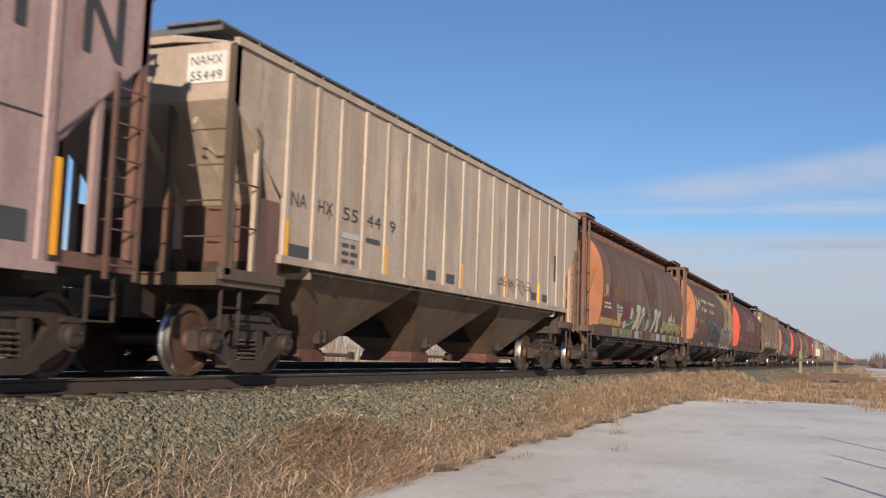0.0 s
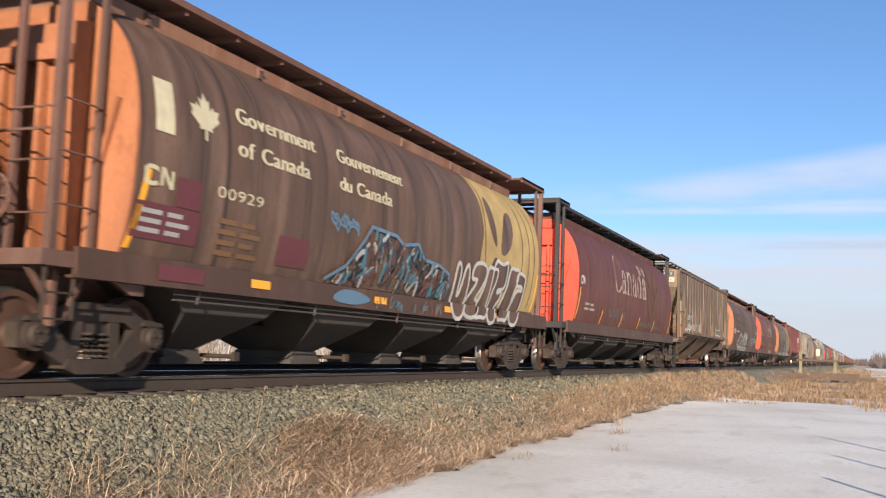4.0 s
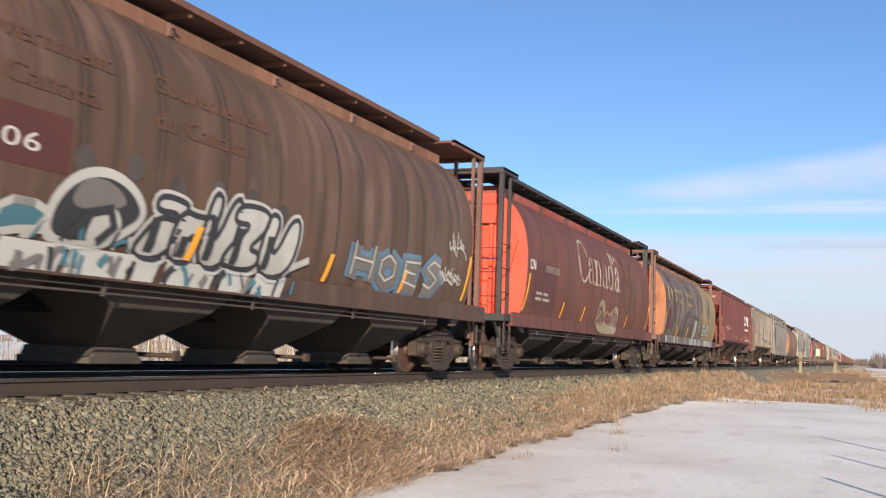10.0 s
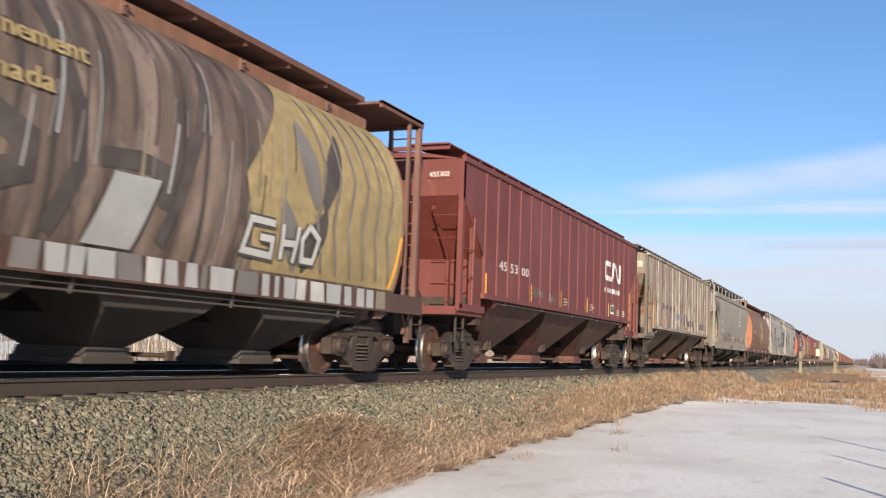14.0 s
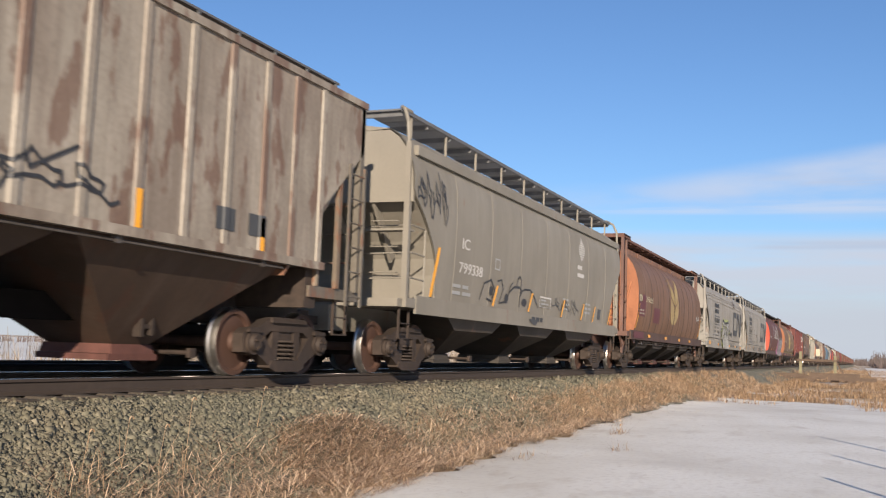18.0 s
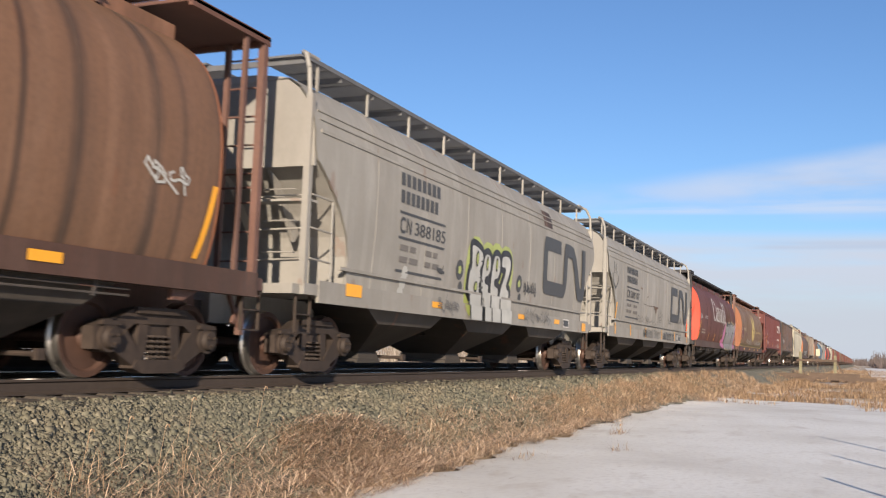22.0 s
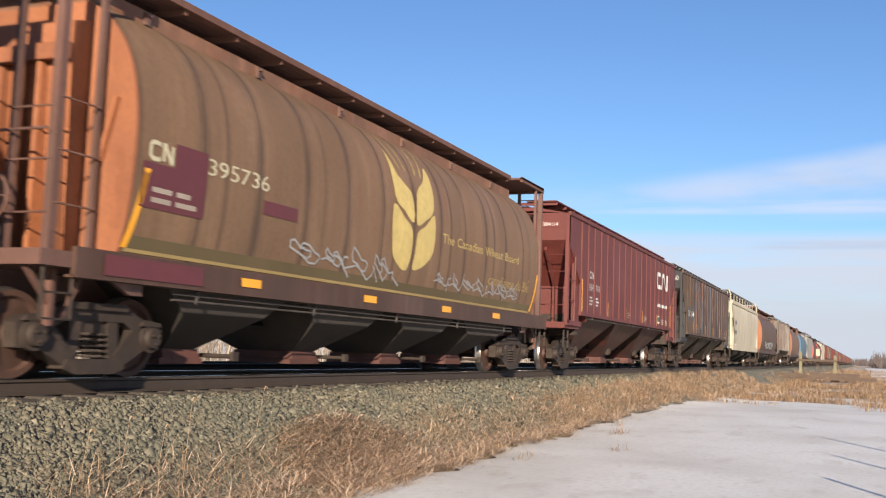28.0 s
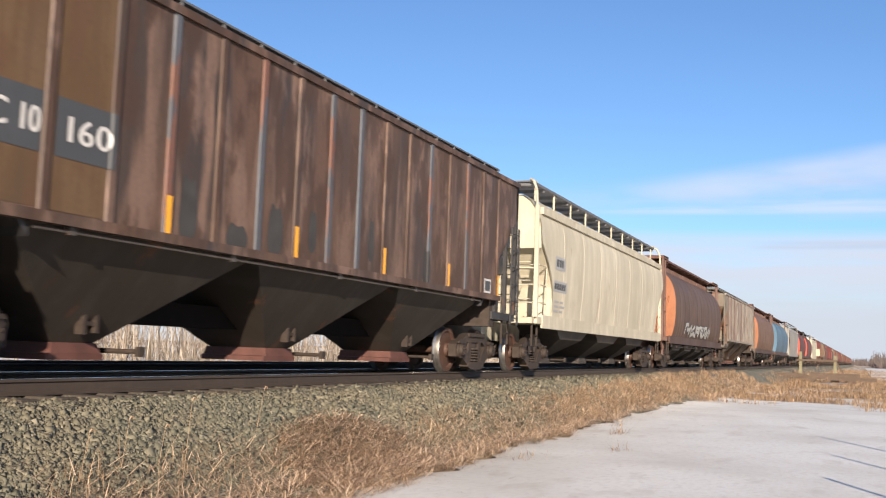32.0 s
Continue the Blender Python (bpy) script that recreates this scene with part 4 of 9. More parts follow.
def decal(car, name, polys, mat, kind, label="", off=0.010):
    """Paint or sheeting laid on the near side of a car. kind: cyl, smooth, rib, rust or sill."""
    g = Geo()
    posts = {"rib": POSTS_18, "rust": POSTS_16, "pink": [15.95]}.get(kind, [])
    cuts = sorted(x + d for x in posts for d in (-0.072, -0.05, 0.05, 0.072))
    for poly, lift in polys:
        for q in (bands(poly, 0, cuts) if posts else bands(poly, 1, LEVELS)):
            vs = []
            for x, z, *more in q:
                if kind == "cyl":
                    y = cyl_half(z)
                elif kind == "smooth":
                    y = smooth_half(z)
                elif kind == "sill":
                    y = 1.505
                elif kind == "deep":
                    y = 1.568
                else:
                    d = min((abs(x - p) for p in posts), default=9.0)
                    y = 1.56 + 0.024 * min(1.0, max(0.0, (0.072 - d) / 0.022))
                vs.append((x, -(y + off + lift + (more[0] if more else 0.0)), z))
            g.add(vs, [tuple(range(len(vs)))])
    me = g.mesh(name, mat)
    bm = bmesh.new()
    bm.from_mesh(me)
    bmesh.ops.remove_doubles(bm, verts=bm.verts, dist=0.0001)
    bm.to_mesh(me)
    bm.free()
    return part(name, me, mat, car, label)


def pieces(car, name, polys, mat, kind, label=""):
    """The same as decal, with every patch a part of its own."""
    for q in polys:
        decal(car, name, [q], mat, kind, label)


def reflectors(car, kind, spots, mat="reflector"):
    for spot in spots:
        decal(car, "reflector", box_poly(*spot), M[mat], kind)


def scribble(seed, x0, x1, z0, z1, letters, width, loops=5):
    """Strokes of unreadable spray handwriting that loops along a line."""
    r = random.Random(seed)
    step = (x1 - x0) / letters
    out = []
    for k in range(letters):
        cx, mid = x0 + step * (k + 0.5), (z0 + z1) / 2
        turns, phase = r.uniform(1.2, 2.4), r.uniform(0, 6.3)
        wide, high = step * r.uniform(0.22, 0.45), (z1 - z0) * r.uniform(0.25, 0.5)
        line = []
        for j in range(loops * 3):
            u = j / (loops * 3 - 1)
            a = phase + turns * 2 * math.pi * u
            line.append((cx + step * 0.55 * (u - 0.5) + wide * math.cos(a), mid + high * math.sin(a * 0.9 + 0.4) * (0.6 + 0.4 * math.sin(2.3 * a))))
        if r.random() < 0.6:
            line.append((cx + step * r.uniform(0.1, 0.9), z0 if r.random() < 0.5 else z1))
        out.append(line)
    return out


FORMS = {"a": ([(0, 0), (0.15, 0.9), (0.6, 1), (0.5, 0.45), (1, 0.6), (0.85, 0)],), "b": ([(0, 1), (0.35, 0.1), (0.5, 0.75), (0.9, 0)], [(0.6, 1), (1, 0.5)]), "c": ([(1, 0.9), (0.2, 0.8), (0.7, 0.4), (0, 0.3), (0.4, 0), (1, 0.1)],),
         "d": ([(0, 0.6), (0.3, 1), (0.4, 0), (1, 0.3)], [(0.55, 0.55), (1, 1)]), "e": ([(0.1, 0), (0.3, 0.5), (0, 0.9), (0.8, 1), (0.6, 0.5), (1, 0)],), "f": ([(0, 0.2), (0.5, 0), (0.4, 0.6), (1, 0.5), (0.9, 1), (0.3, 0.95)],),
         "g": ([(0.2, 1), (0, 0.4), (0.3, 0), (0.6, 0.4), (0.4, 0.9), (1, 1), (0.9, 0.2), (1.1, 0)],),
         "H": ([(0, 0), (0, 1)], [(1, 0), (1, 1)], [(0, 0.5), (1, 0.5)]), "E": ([(1, 1), (0.1, 0.9), (0.1, 0.1), (1, 0)], [(0.1, 0.5), (0.8, 0.5)]), "S": ([(0.95, 0.85), (0.5, 1), (0.1, 0.75), (0.85, 0.35), (0.5, 0), (0, 0.15)],),
         "B": ([(0.1, 0), (0.1, 1), (0.8, 0.9), (0.75, 0.6), (0.2, 0.52), (0.9, 0.4), (0.85, 0.1), (0.1, 0)],), "Z": ([(0, 0.9), (0.9, 1), (0.1, 0.1), (1, 0)],),
         "O": ([(0.5, 1), (0.1, 0.75), (0.1, 0.25), (0.5, 0), (0.9, 0.25), (0.9, 0.75), (0.5, 1)],)}


def graffiti(car, kind, seed, x0, x1, z0, z1, forms, fill, edge, bold=0.13, label="", extra=None, shade=None, slant=0.12):
    """Fat spray letterforms that lean and overlap: rim below, fill above, highlights on top."""
    r = random.Random(seed)
    step = (x1 - x0) / len(forms)
    strokes, owners = [], []
    for k, form in enumerate(forms):
        a, wide = x0 + step * k + bold * 0.6 + r.uniform(-0.04, 0.04), step * (1.0 if form.isupper() else 1.22) - bold * 1.2
        lo, hi = z0 + bold * 0.55, z1 - bold * 0.6 - r.uniform(0, 0.18) * (z1 - z0)
        lean = slant * (hi - lo) * r.uniform(0.2, 2.2)
        twist = r.uniform(-0.08, 0.08)
        for line in FORMS[form]:
            pts = []
            for p, q in zip(line, line[1:]):
                for u in (0.0, 0.5):
                    pts.append((p[0] * (1 - u) + q[0] * u, p[1] * (1 - u) + q[1] * u))
            pts.append(line[-1])
            owners.append(k)
            strokes.append([(a + wide * px + lean * pz, lo + (hi - lo) * (pz + twist * (px - 0.5))) for px, pz in pts])
    layers = [(1.75, 0.0, (0.0, 0.0), edge), (1.0, 0.013, (0.0, 0.0), fill)]
    if shade:
        layers.insert(0, (1.7, -0.002, (0.09, -0.05), shade))
    if extra:
        layers.append((0.16, 0.026, (-0.25 * bold, 0.22 * bold), extra))
    for form in range(len(forms)):
        own = [k for k, f in enumerate(owners) if f == form]
        for n, (fat, lift, move, mat) in enumerate(layers):
            polys = [q for k in own for q in stroke([(p[0] + move[0], p[1] + move[1]) for p in strokes[k]], bold * fat, lift + 0.0006 * k)]
            decal(car, "graffiti", polys, mat, kind, (label or "spray-painted graffiti lettering") if n == 0 else "")


def blob(points, x0=0.0, x1=1.0, z0=0.0, z1=1.0, rounds=2):
    """A closed outline from unit corners, set into a box and rounded."""
    pts = [(x0 + (x1 - x0) * px, z0 + (z1 - z0) * pz) for px, pz in points]
    for _ in range(rounds):
        pts = [q for a, b in zip(pts, pts[1:] + pts[:1]) for q in ((a[0] * 0.75 + b[0] * 0.25, a[1] * 0.75 + b[1] * 0.25), (a[0] * 0.25 + b[0] * 0.75, a[1] * 0.25 + b[1] * 0.75))]
    return pts


def filled(pts, lift=0.0):
    """Triangles of a closed outline."""
    tris = geometry.tessellate_polygon([[Vector((px, pz, 0.0)) for px, pz in pts]])
    return [([pts[i] for i in t], lift) for t in tris]


def rimmed(pts, width, lift=0.0):
    return [([(q[0], q[1], lift) for q in tri], 0.0) for tri, _ in stroke(pts + pts[:2], width)]


def sprayed(car, kind, polys, mat, label="", off=0.010):
    """Paint that runs from the side down over the sill below it."""
    low_kind, edge = ("sill", 1.36) if kind == "cyl" else ("deep", 1.36)
    high = [(q, lift) for poly, lift in polys for q in [clip(poly, 1, edge, 1)] if len(q) > 2]
    low = [(q, lift) for poly, lift in polys for q in [clip(poly, 1, edge - 0.005, -1)] if len(q) > 2]
    for part_polys, where in ((high, kind), (low, low_kind)):
        if part_polys:
            decal(car, "graffiti", part_polys, mat, where, label, off=off)


OUTLINES = {"B": ((0.06, 1), (0.55, 0.97), (0.95, 0.86), (0.98, 0.66), (0.72, 0.52), (1, 0.38), (1, 0.08), (0.9, 0), (0, 0), (0, 0.5), (0.14, 0.55), (0.1, 0.8)),
            "e": ((0.1, 0.0), (0.0, 0.45), (0.15, 0.9), (0.5, 1), (0.95, 0.92), (1, 0.6), (0.75, 0.42), (0.45, 0.42), (0.5, 0.3), (0.95, 0.3), (1, 0.0)),
            "z": ((0.0, 0.88), (0.2, 1), (0.8, 1), (1, 0.85), (0.9, 0.6), (0.6, 0.33), (1, 0.3), (1, 0), (0.1, 0), (0.05, 0.25), (0.55, 0.72), (0.05, 0.68)),
            "F": ((0, 0.75), (0.2, 0.98), (0.42, 0.92), (0.75, 0.92), (1, 1), (1, 0.62), (0.9, 0.52), (0.5, 0.5), (0.55, 0.42), (0.8, 0.5), (0.85, 0.36), (0.62, 0.22), (0.72, -0.05), (0.12, -0.05)),
            "a": ((0.22, 0.68), (0.22, 0.95), (0.95, 0.9), (1, 0.78), (0.9, -0.05), (0, -0.05), (0.25, 0.5), (0.5, 0.62), (0.78, 0.58), (0.8, 0.71)),
            "u": ((0, 1), (0.38, 0.95), (0.32, 0.4), (0.5, 0.34), (0.62, 0.95), (0.95, 1), (1.05, -0.05), (0.1, -0.05)),
            "slab": ((0, 0), (0.1, 0.3), (0.22, 0.62), (0.2, 0.9), (0.3, 1), (0.62, 0.97), (0.95, 1), (0.98, 0.8), (0.85, 0.5), (0.9, 0.25), (0.72, 0), (0.4, 0.04)),
            "round": ((0, 0), (-0.02, 0.45), (0.18, 0.85), (0.5, 1), (0.82, 0.85), (1, 0.5), (0.75, 0.2), (0.5, 0))}


def fat_letter(car, kind, form, box, fill, rim, back, rim_w=0.05, back_w=0.14, slant=0.0, lift=0.0, label=""):
    """One fat letterform: dark surround, fill and a thin bright or dark rim."""
    pts = [(px + slant * (pz - box[2]), pz) for px, pz in blob(OUTLINES[form], *box, 1 if form == "slab" else 2)]
    sprayed(car, kind, rimmed(pts, back_w, lift), back, label or "spray-painted fat letterform")
    sprayed(car, kind, filled(pts, lift + 0.003), fill)
    if rim:
        sprayed(car, kind, rimmed(pts, rim_w, lift + 0.006), rim)


def small_mark(car, kind, x0, x1, z0, z1, mat, w=0.05, lift=0.0):
    """The railway's small initials as two bent lines."""
    a, h = (x1 - x0) * 0.45, z1 - z0
    hook = [(x0 + a * px, z0 + h * pz) for px, pz in ((1, 0.88), (0.75, 0.98), (0.3, 0.98), (0.08, 0.8), (0.08, 0.2), (0.3, 0.02), (0.75, 0.02), (1, 0.12))]
    b = x1 - a
    bent = [(b + a * px, z0 + h * pz) for px, pz in ((0.1, 0), (0.1, 0.97), (0.22, 0.97), (0.78, 0.03), (0.9, 0.03), (0.9, 1))]
    decal(car, "initial", stroke(hook, w, lift), mat, kind)
    decal(car, "initial", stroke(bent, w, lift), mat, kind)


def flecks(car, kind, seed, x0, x1, zlow, ztop, count, mats, width=0.07, length=0.35):
    """Short curved spray marks that fill a shape; ztop gives its upper edge along x."""
    r = random.Random(seed)
    sets = [[] for _ in mats]
    for k in range(count):
        x = r.uniform(x0, x1)
        z = r.uniform(zlow, max(zlow + 0.05, ztop(x) - 0.06))
        a, ln = r.uniform(0.5, 1.9), length * r.uniform(0.5, 1.1)
        bend = r.uniform(-0.5, 0.5)
        pts = [(x + ln * (u - 0.5) * math.cos(a + bend * u), min(ztop(x) - 0.03, max(zlow, z + ln * (u - 0.5) * math.sin(a + bend * u)))) for u in (0, 0.33, 0.66, 1.0)]
        sets[k % len(mats)] += stroke(pts, width * r.uniform(0.4, 1.1), 0.0006 * k)
    for mat, polys in zip(mats, sets):
        ob = decal(car, "graffiti_fleck", polys, mat, kind, off=0.014)
        ob["kind"] = "stuff"


def small_lines(car, kind, x0, x1, z0, z1, rows, mat, gaps=2):
    """Rows of small print that cannot be read: plain bars."""
    h = (z1 - z0) / (rows * 2 - 1)
    for r in range(rows):
        z = z1 - h * (2 * r + 1)
        polys = []
        for k in range(gaps):
            a = x0 + (x1 - x0) * k / gaps
            polys += box_poly(a, a + (x1 - x0) / gaps * (0.8 if k < gaps - 1 else 0.6 + 0.3 * (r % 2)), z, z + h)
        for q in polys:
            decal(car, "stencil_bar", [q], mat, kind)


def leaf_poly(cx, z0, z1, w, side, lift=0.0):
    """One pointed leaf of the ear-of-grain emblem, as slices."""
    out, n = [], 10
    for i in range(n):
        u, v = i / n, (i + 1) / n

        def edge(t):
            lean = side * w * 0.9 * t ** 1.3
            half = w * 0.5 * math.sin(math.pi * min(1.0, t * 0.97 + 0.02)) ** 0.8
            return cx + lean - half * (0.9 if side > 0 else 1.1) + side * w * 0.25, cx + lean + half * (1.1 if side > 0 else 0.9) + side * w * 0.25
        a, b = edge(u)
        c, d = edge(v)
        out.append(([(a, z0 + (z1 - z0) * u), (b, z0 + (z1 - z0) * u), (d, z0 + (z1 - z0) * v), (c, z0 + (z1 - z0) * v)], lift))
    return out


def grain_emblem(car, cx, mat, worn=False):
    """Ear of grain: two pointed upper leaves, two broad lower ones, and fine awns."""
    leaves = (((-0.84, 3.80), (-0.70, 3.45), (-0.35, 3.25), (-0.10, 3.10), (-0.06, 2.62), (-0.45, 2.78), (-0.80, 2.98)),
              ((0.86, 3.75), (0.52, 3.45), (0.20, 3.25), (0.08, 3.05), (0.07, 2.60), (0.45, 2.72), (0.82, 2.98)),
              ((-0.88, 2.84), (-0.45, 2.66), (-0.12, 2.50), (-0.08, 2.15), (-0.22, 1.78), (-0.60, 1.86), (-0.86, 2.10)),
              ((0.85, 2.86), (0.45, 2.62), (0.12, 2.46), (0.06, 2.10), (0.02, 1.82), (0.40, 1.88), (0.84, 2.20)))
    for leaf in leaves:
        mx, mz = sum(p[0] for p in leaf) / 7, sum(p[1] for p in leaf) / 7
        rim = []
        for k in range(7):   # round the outline
            a, b, c, d = (leaf[(k + q) % 7] for q in (-1, 0, 1, 2))
            for u in (0.0, 0.33, 0.66):
                w = [-0.5 * u + u * u - 0.5 * u ** 3, 1 - 2.5 * u * u + 1.5 * u ** 3, 0.5 * u + 2 * u * u - 1.5 * u ** 3, -0.5 * u * u + 0.5 * u ** 3]
                rim.append(tuple(w[0] * a[i] + w[1] * b[i] + w[2] * c[i] + w[3] * d[i] for i in (0, 1)))
        decal(car, "emblem_leaf", [([(cx + mx, mz), (cx + p[0], p[1]), (cx + q[0], q[1])], 0.0) for p, q in zip(rim, rim[1:] + rim[:1])], mat, "cyl")
    if not worn:
        for side in (-1, 1):
            for dx, top in ((0.75, 4.05), (0.35, 4.0)):
                decal(car, "emblem_awn", stroke([(cx + side * dx * 0.6, 3.5), (cx + side * dx, top)], 0.03), mat, "cyl")


def maple(cx, cz, r):
    """Maple leaf as slices round its centre."""
    half = ((0, 1.05), (0.17, 0.66), (0.36, 0.78), (0.30, 0.30), (0.56, 0.52), (0.64, 0.36), (0.98, 0.40), (0.84, 0.10), (0.96, -0.04), (0.42, -0.42), (0.44, -0.58), (0.06, -0.54))
    pts = [(cx + r * x, cz + r * z) for x, z in half] + [(cx - r * x, cz + r * z) for x, z in half[:0:-1]]
    out = [([(cx, cz - 0.1 * r), pts[i], pts[(i + 1) % len(pts)]], 0.0) for i in range(len(pts))]
    return out + box_poly(cx - 0.025, cx + 0.025, cz - r * 1.0, cz - r * 0.3, 0.002)


def loop_logo(car, kind, x0, x1, z0, z1, w, mat):
    """The railway's continuous-line emblem, drawn as one thick bent line."""
    a, h = x1 - x0, z1 - z0
    q = w / 2
    pts = [(x0 + a * 0.40, z1 - q), (x0 + a * 0.10, z1 - q), (x0 + q, z1 - h * 0.13), (x0 + q, z0 + h * 0.13), (x0 + a * 0.10, z0 + q), (x0 + a * 0.42, z0 + q), (x0 + a * 0.50, z0 + h * 0.12), (x0 + a * 0.50, z1 - h * 0.12), (x0 + a * 0.55, z1 - q), (x0 + a * 0.62, z1 - q), (x0 + a * 0.70, z1 - h * 0.15), (x0 + a * 0.84, z0 + h * 0.14), (x0 + a * 0.89, z0 + q), (x0 + a * 0.94, z0 + q), (x1 - q, z0 + h * 0.14), (x1 - q, z1)]
    for _ in range(2):   # round the bends
        soft = [pts[0]]
        for p, r in zip(pts, pts[1:]):
            soft += [(p[0] * 0.75 + r[0] * 0.25, p[1] * 0.75 + r[1] * 0.25), (p[0] * 0.25 + r[0] * 0.75, p[1] * 0.25 + r[1] * 0.75)]
        pts = soft + [pts[-1]]
    decal(car, "emblem", stroke(pts, w), mat, kind, "railway emblem as one thick line")


def government(car, x, mat, faded=False):
    decal(car, "lettering", box_poly(x - 1.58, x - 1.25, 2.75, 3.36), mat, "cyl")
    decal(car, "lettering", maple(x - 0.66, 3.10, 0.29), mat, "cyl")
    decal(car, "lettering", text_polys("Government", x, x + 1.95, 3.19, 3.40, 0.03), mat, "cyl")
    decal(car, "lettering", text_polys("of Canada", x, x + 1.75, 2.77, 2.98, 0.03), mat, "cyl")
    decal(car, "lettering", text_polys("Gouvernement", x + 2.62, x + 4.90, 3.19, 3.40, 0.03), mat, "cyl")
    decal(car, "lettering", text_polys("du Canada", x + 2.64, x + 4.42, 2.77, 2.98, 0.03), mat, "cyl")


def curved_stripes(car, kind="cyl"):
    """Yellow reflector bent along the front and rear edges of a round car."""
    for x0, x1 in ((1.93, 2.10), (CAR_LEN - 2.00, CAR_LEN - 1.83)):
        decal(car, "reflector", [([(x0, 1.42), (x0 + 0.1, 1.42), (x1 + 0.1, 2.30), (x1, 2.30)], 0.0)], M["reflector"], kind)


def pen_arc(cx, cz, rx, rz, thick, thin, a0, a1, lift, n=14):
    """A curved pen stroke, thick at its sides and thin above and below."""
    ring = []
    for k in range(n + 1):
        a = math.radians(a0 + (a1 - a0) * k / n)
        c, s = math.cos(a), math.sin(a)
        ring.append(((cx + rx * c, cz + rz * s), (cx + (rx - thick) * c, cz + (rz - thin) * s)))
    return [([p[0], q[0], q[1], p[1]], lift) for p, q in zip(ring, ring[1:])]


def serif_letter(form, l, b):
    """One letter of the book face in which the word is set."""
    if form == "C":
        return pen_arc(l + 0.58, b + 0.58, 0.58, 0.60, 0.20, 0.06, 28, 318, 0.0, 26) + box_poly(l + 0.96, l + 1.03, b + 0.72, b + 1.02, 0.001) + box_poly(l + 0.98, l + 1.04, b + 0.14, b + 0.34, 0.0012)
    if form == "a":
        return pen_arc(l + 0.25, b + 0.22, 0.25, 0.23, 0.13, 0.05, 0, 360, 0.0, 18) + box_poly(l + 0.40, l + 0.55, b + 0.06, b + 0.54, 0.001) + pen_arc(l + 0.30, b + 0.52, 0.25, 0.25, 0.15, 0.05, 0, 165, 0.002) + disc_poly(l + 0.11, b + 0.54, 0.075, 0.003, 10) + [([(l + 0.41, b + 0.07), (l + 0.48, b - 0.01), (l + 0.60, b - 0.01), (l + 0.70, b + 0.06), (l + 0.69, b + 0.10), (l + 0.55, b + 0.08)], 0.004)]
    if form == "n":
        return box_poly(l + 0.10, l + 0.25, b + 0.05, b + 0.76, 0.0) + box_poly(l, l + 0.36, b, b + 0.05, 0.001) + box_poly(l, l + 0.11, b + 0.70, b + 0.75, 0.001) + pen_arc(l + 0.43, b + 0.49, 0.28, 0.28, 0.15, 0.07, 0, 155, 0.002) + box_poly(l + 0.56, l + 0.71, b + 0.05, b + 0.50, 0.003) + box_poly(l + 0.47, l + 0.83, b, b + 0.05, 0.004)
    return pen_arc(l + 0.32, b + 0.37, 0.32, 0.38, 0.15, 0.05, 0, 360, 0.0, 20) + box_poly(l + 0.50, l + 0.65, b, b + 1.15, 0.001) + box_poly(l + 0.38, l + 0.51, b + 1.09, b + 1.15, 0.002) + box_poly(l + 0.64, l + 0.79, b, b + 0.05, 0.002)


def wordmark(car, x0, mat):
    for form, dx in (("C", 0.0), ("a", 1.07), ("n", 1.81), ("a", 2.73), ("d", 3.46), ("a", 4.34)):
        decal(car, "lettering", serif_letter(form, x0 + dx, 2.47), mat, "cyl", "faded letter of a large word")
    for a in (4.24, 4.92):
        decal(car, "flag_bar", [([(x0 + a, 3.31), (x0 + a + 0.15, 3.31), (x0 + a + 0.11, 3.62), (x0 + a - 0.04, 3.62)], 0.0)], mat, "cyl")
    decal(car, "flag_leaf", maple(x0 + 4.64, 3.47, 0.13), mat, "cyl")


M["canada_patch"] = plain("dull_maroon_panel", (0.095, 0.028, 0.024), 0.65, 0.0, 0.35, 2.0)
M["pale_letter"] = plain("worn_cream_letters", (0.42, 0.36, 0.29), 0.7, 0.0, 0.5, 3.0)
M["grey_stain"] = plain("sooty_grey_stain", (0.045, 0.042, 0.04), 0.8, 0.0, 0.4, 4.0)
M["olive_wash"] = plain("dirty_olive_band", (0.15, 0.112, 0.05), 0.75, 0.0, 0.5, 1.2)
M["faint_gold"] = plain("faded_gold_paint", (0.17, 0.09, 0.038), 0.7, 0.0, 0.3, 3.0)
M["red_leaf"] = plain("faded_gold_on_red", (0.122, 0.054, 0.026), 0.7, 0.0, 0.5, 3.0)
M["dim_leaf"] = plain("dark_faded_paint", (0.10, 0.05, 0.03), 0.7, 0.0, 0.3, 3.0)
M["spray_white"] = plain("spray_white", (0.46, 0.46, 0.43), 0.5, 0.0, 0.3, 3.0)
M["spray_silver"] = plain("spray_silver", (0.25, 0.25, 0.26), 0.45, 0.0, 0.25, 2.0)
M["spray_black"] = plain("spray_black", (0.03, 0.03, 0.033), 0.5, 0.0, 0.3, 3.0)
M["spray_green"] = plain("spray_green", (0.075, 0.125, 0.04), 0.5, 0.0, 0.4, 3.0)
M["spray_lime"] = plain("spray_lime", (0.36, 0.41, 0.12), 0.5, 0.0, 0.3, 3.0)
M["spray_teal"] = plain("spray_teal", (0.06, 0.17, 0.22), 0.5, 0.0, 0.3, 3.0)
M["spray_pink"] = plain("spray_pink", (0.48, 0.14, 0.33), 0.5, 0.0, 0.2, 3.0)
M["spray_yellow"] = plain("spray_yellow", (0.36, 0.30, 0.10), 0.5, 0.0, 0.3, 3.0)
M["spray_blue"] = plain("spray_blue", (0.10, 0.19, 0.28), 0.5, 0.0, 0.3, 3.0)
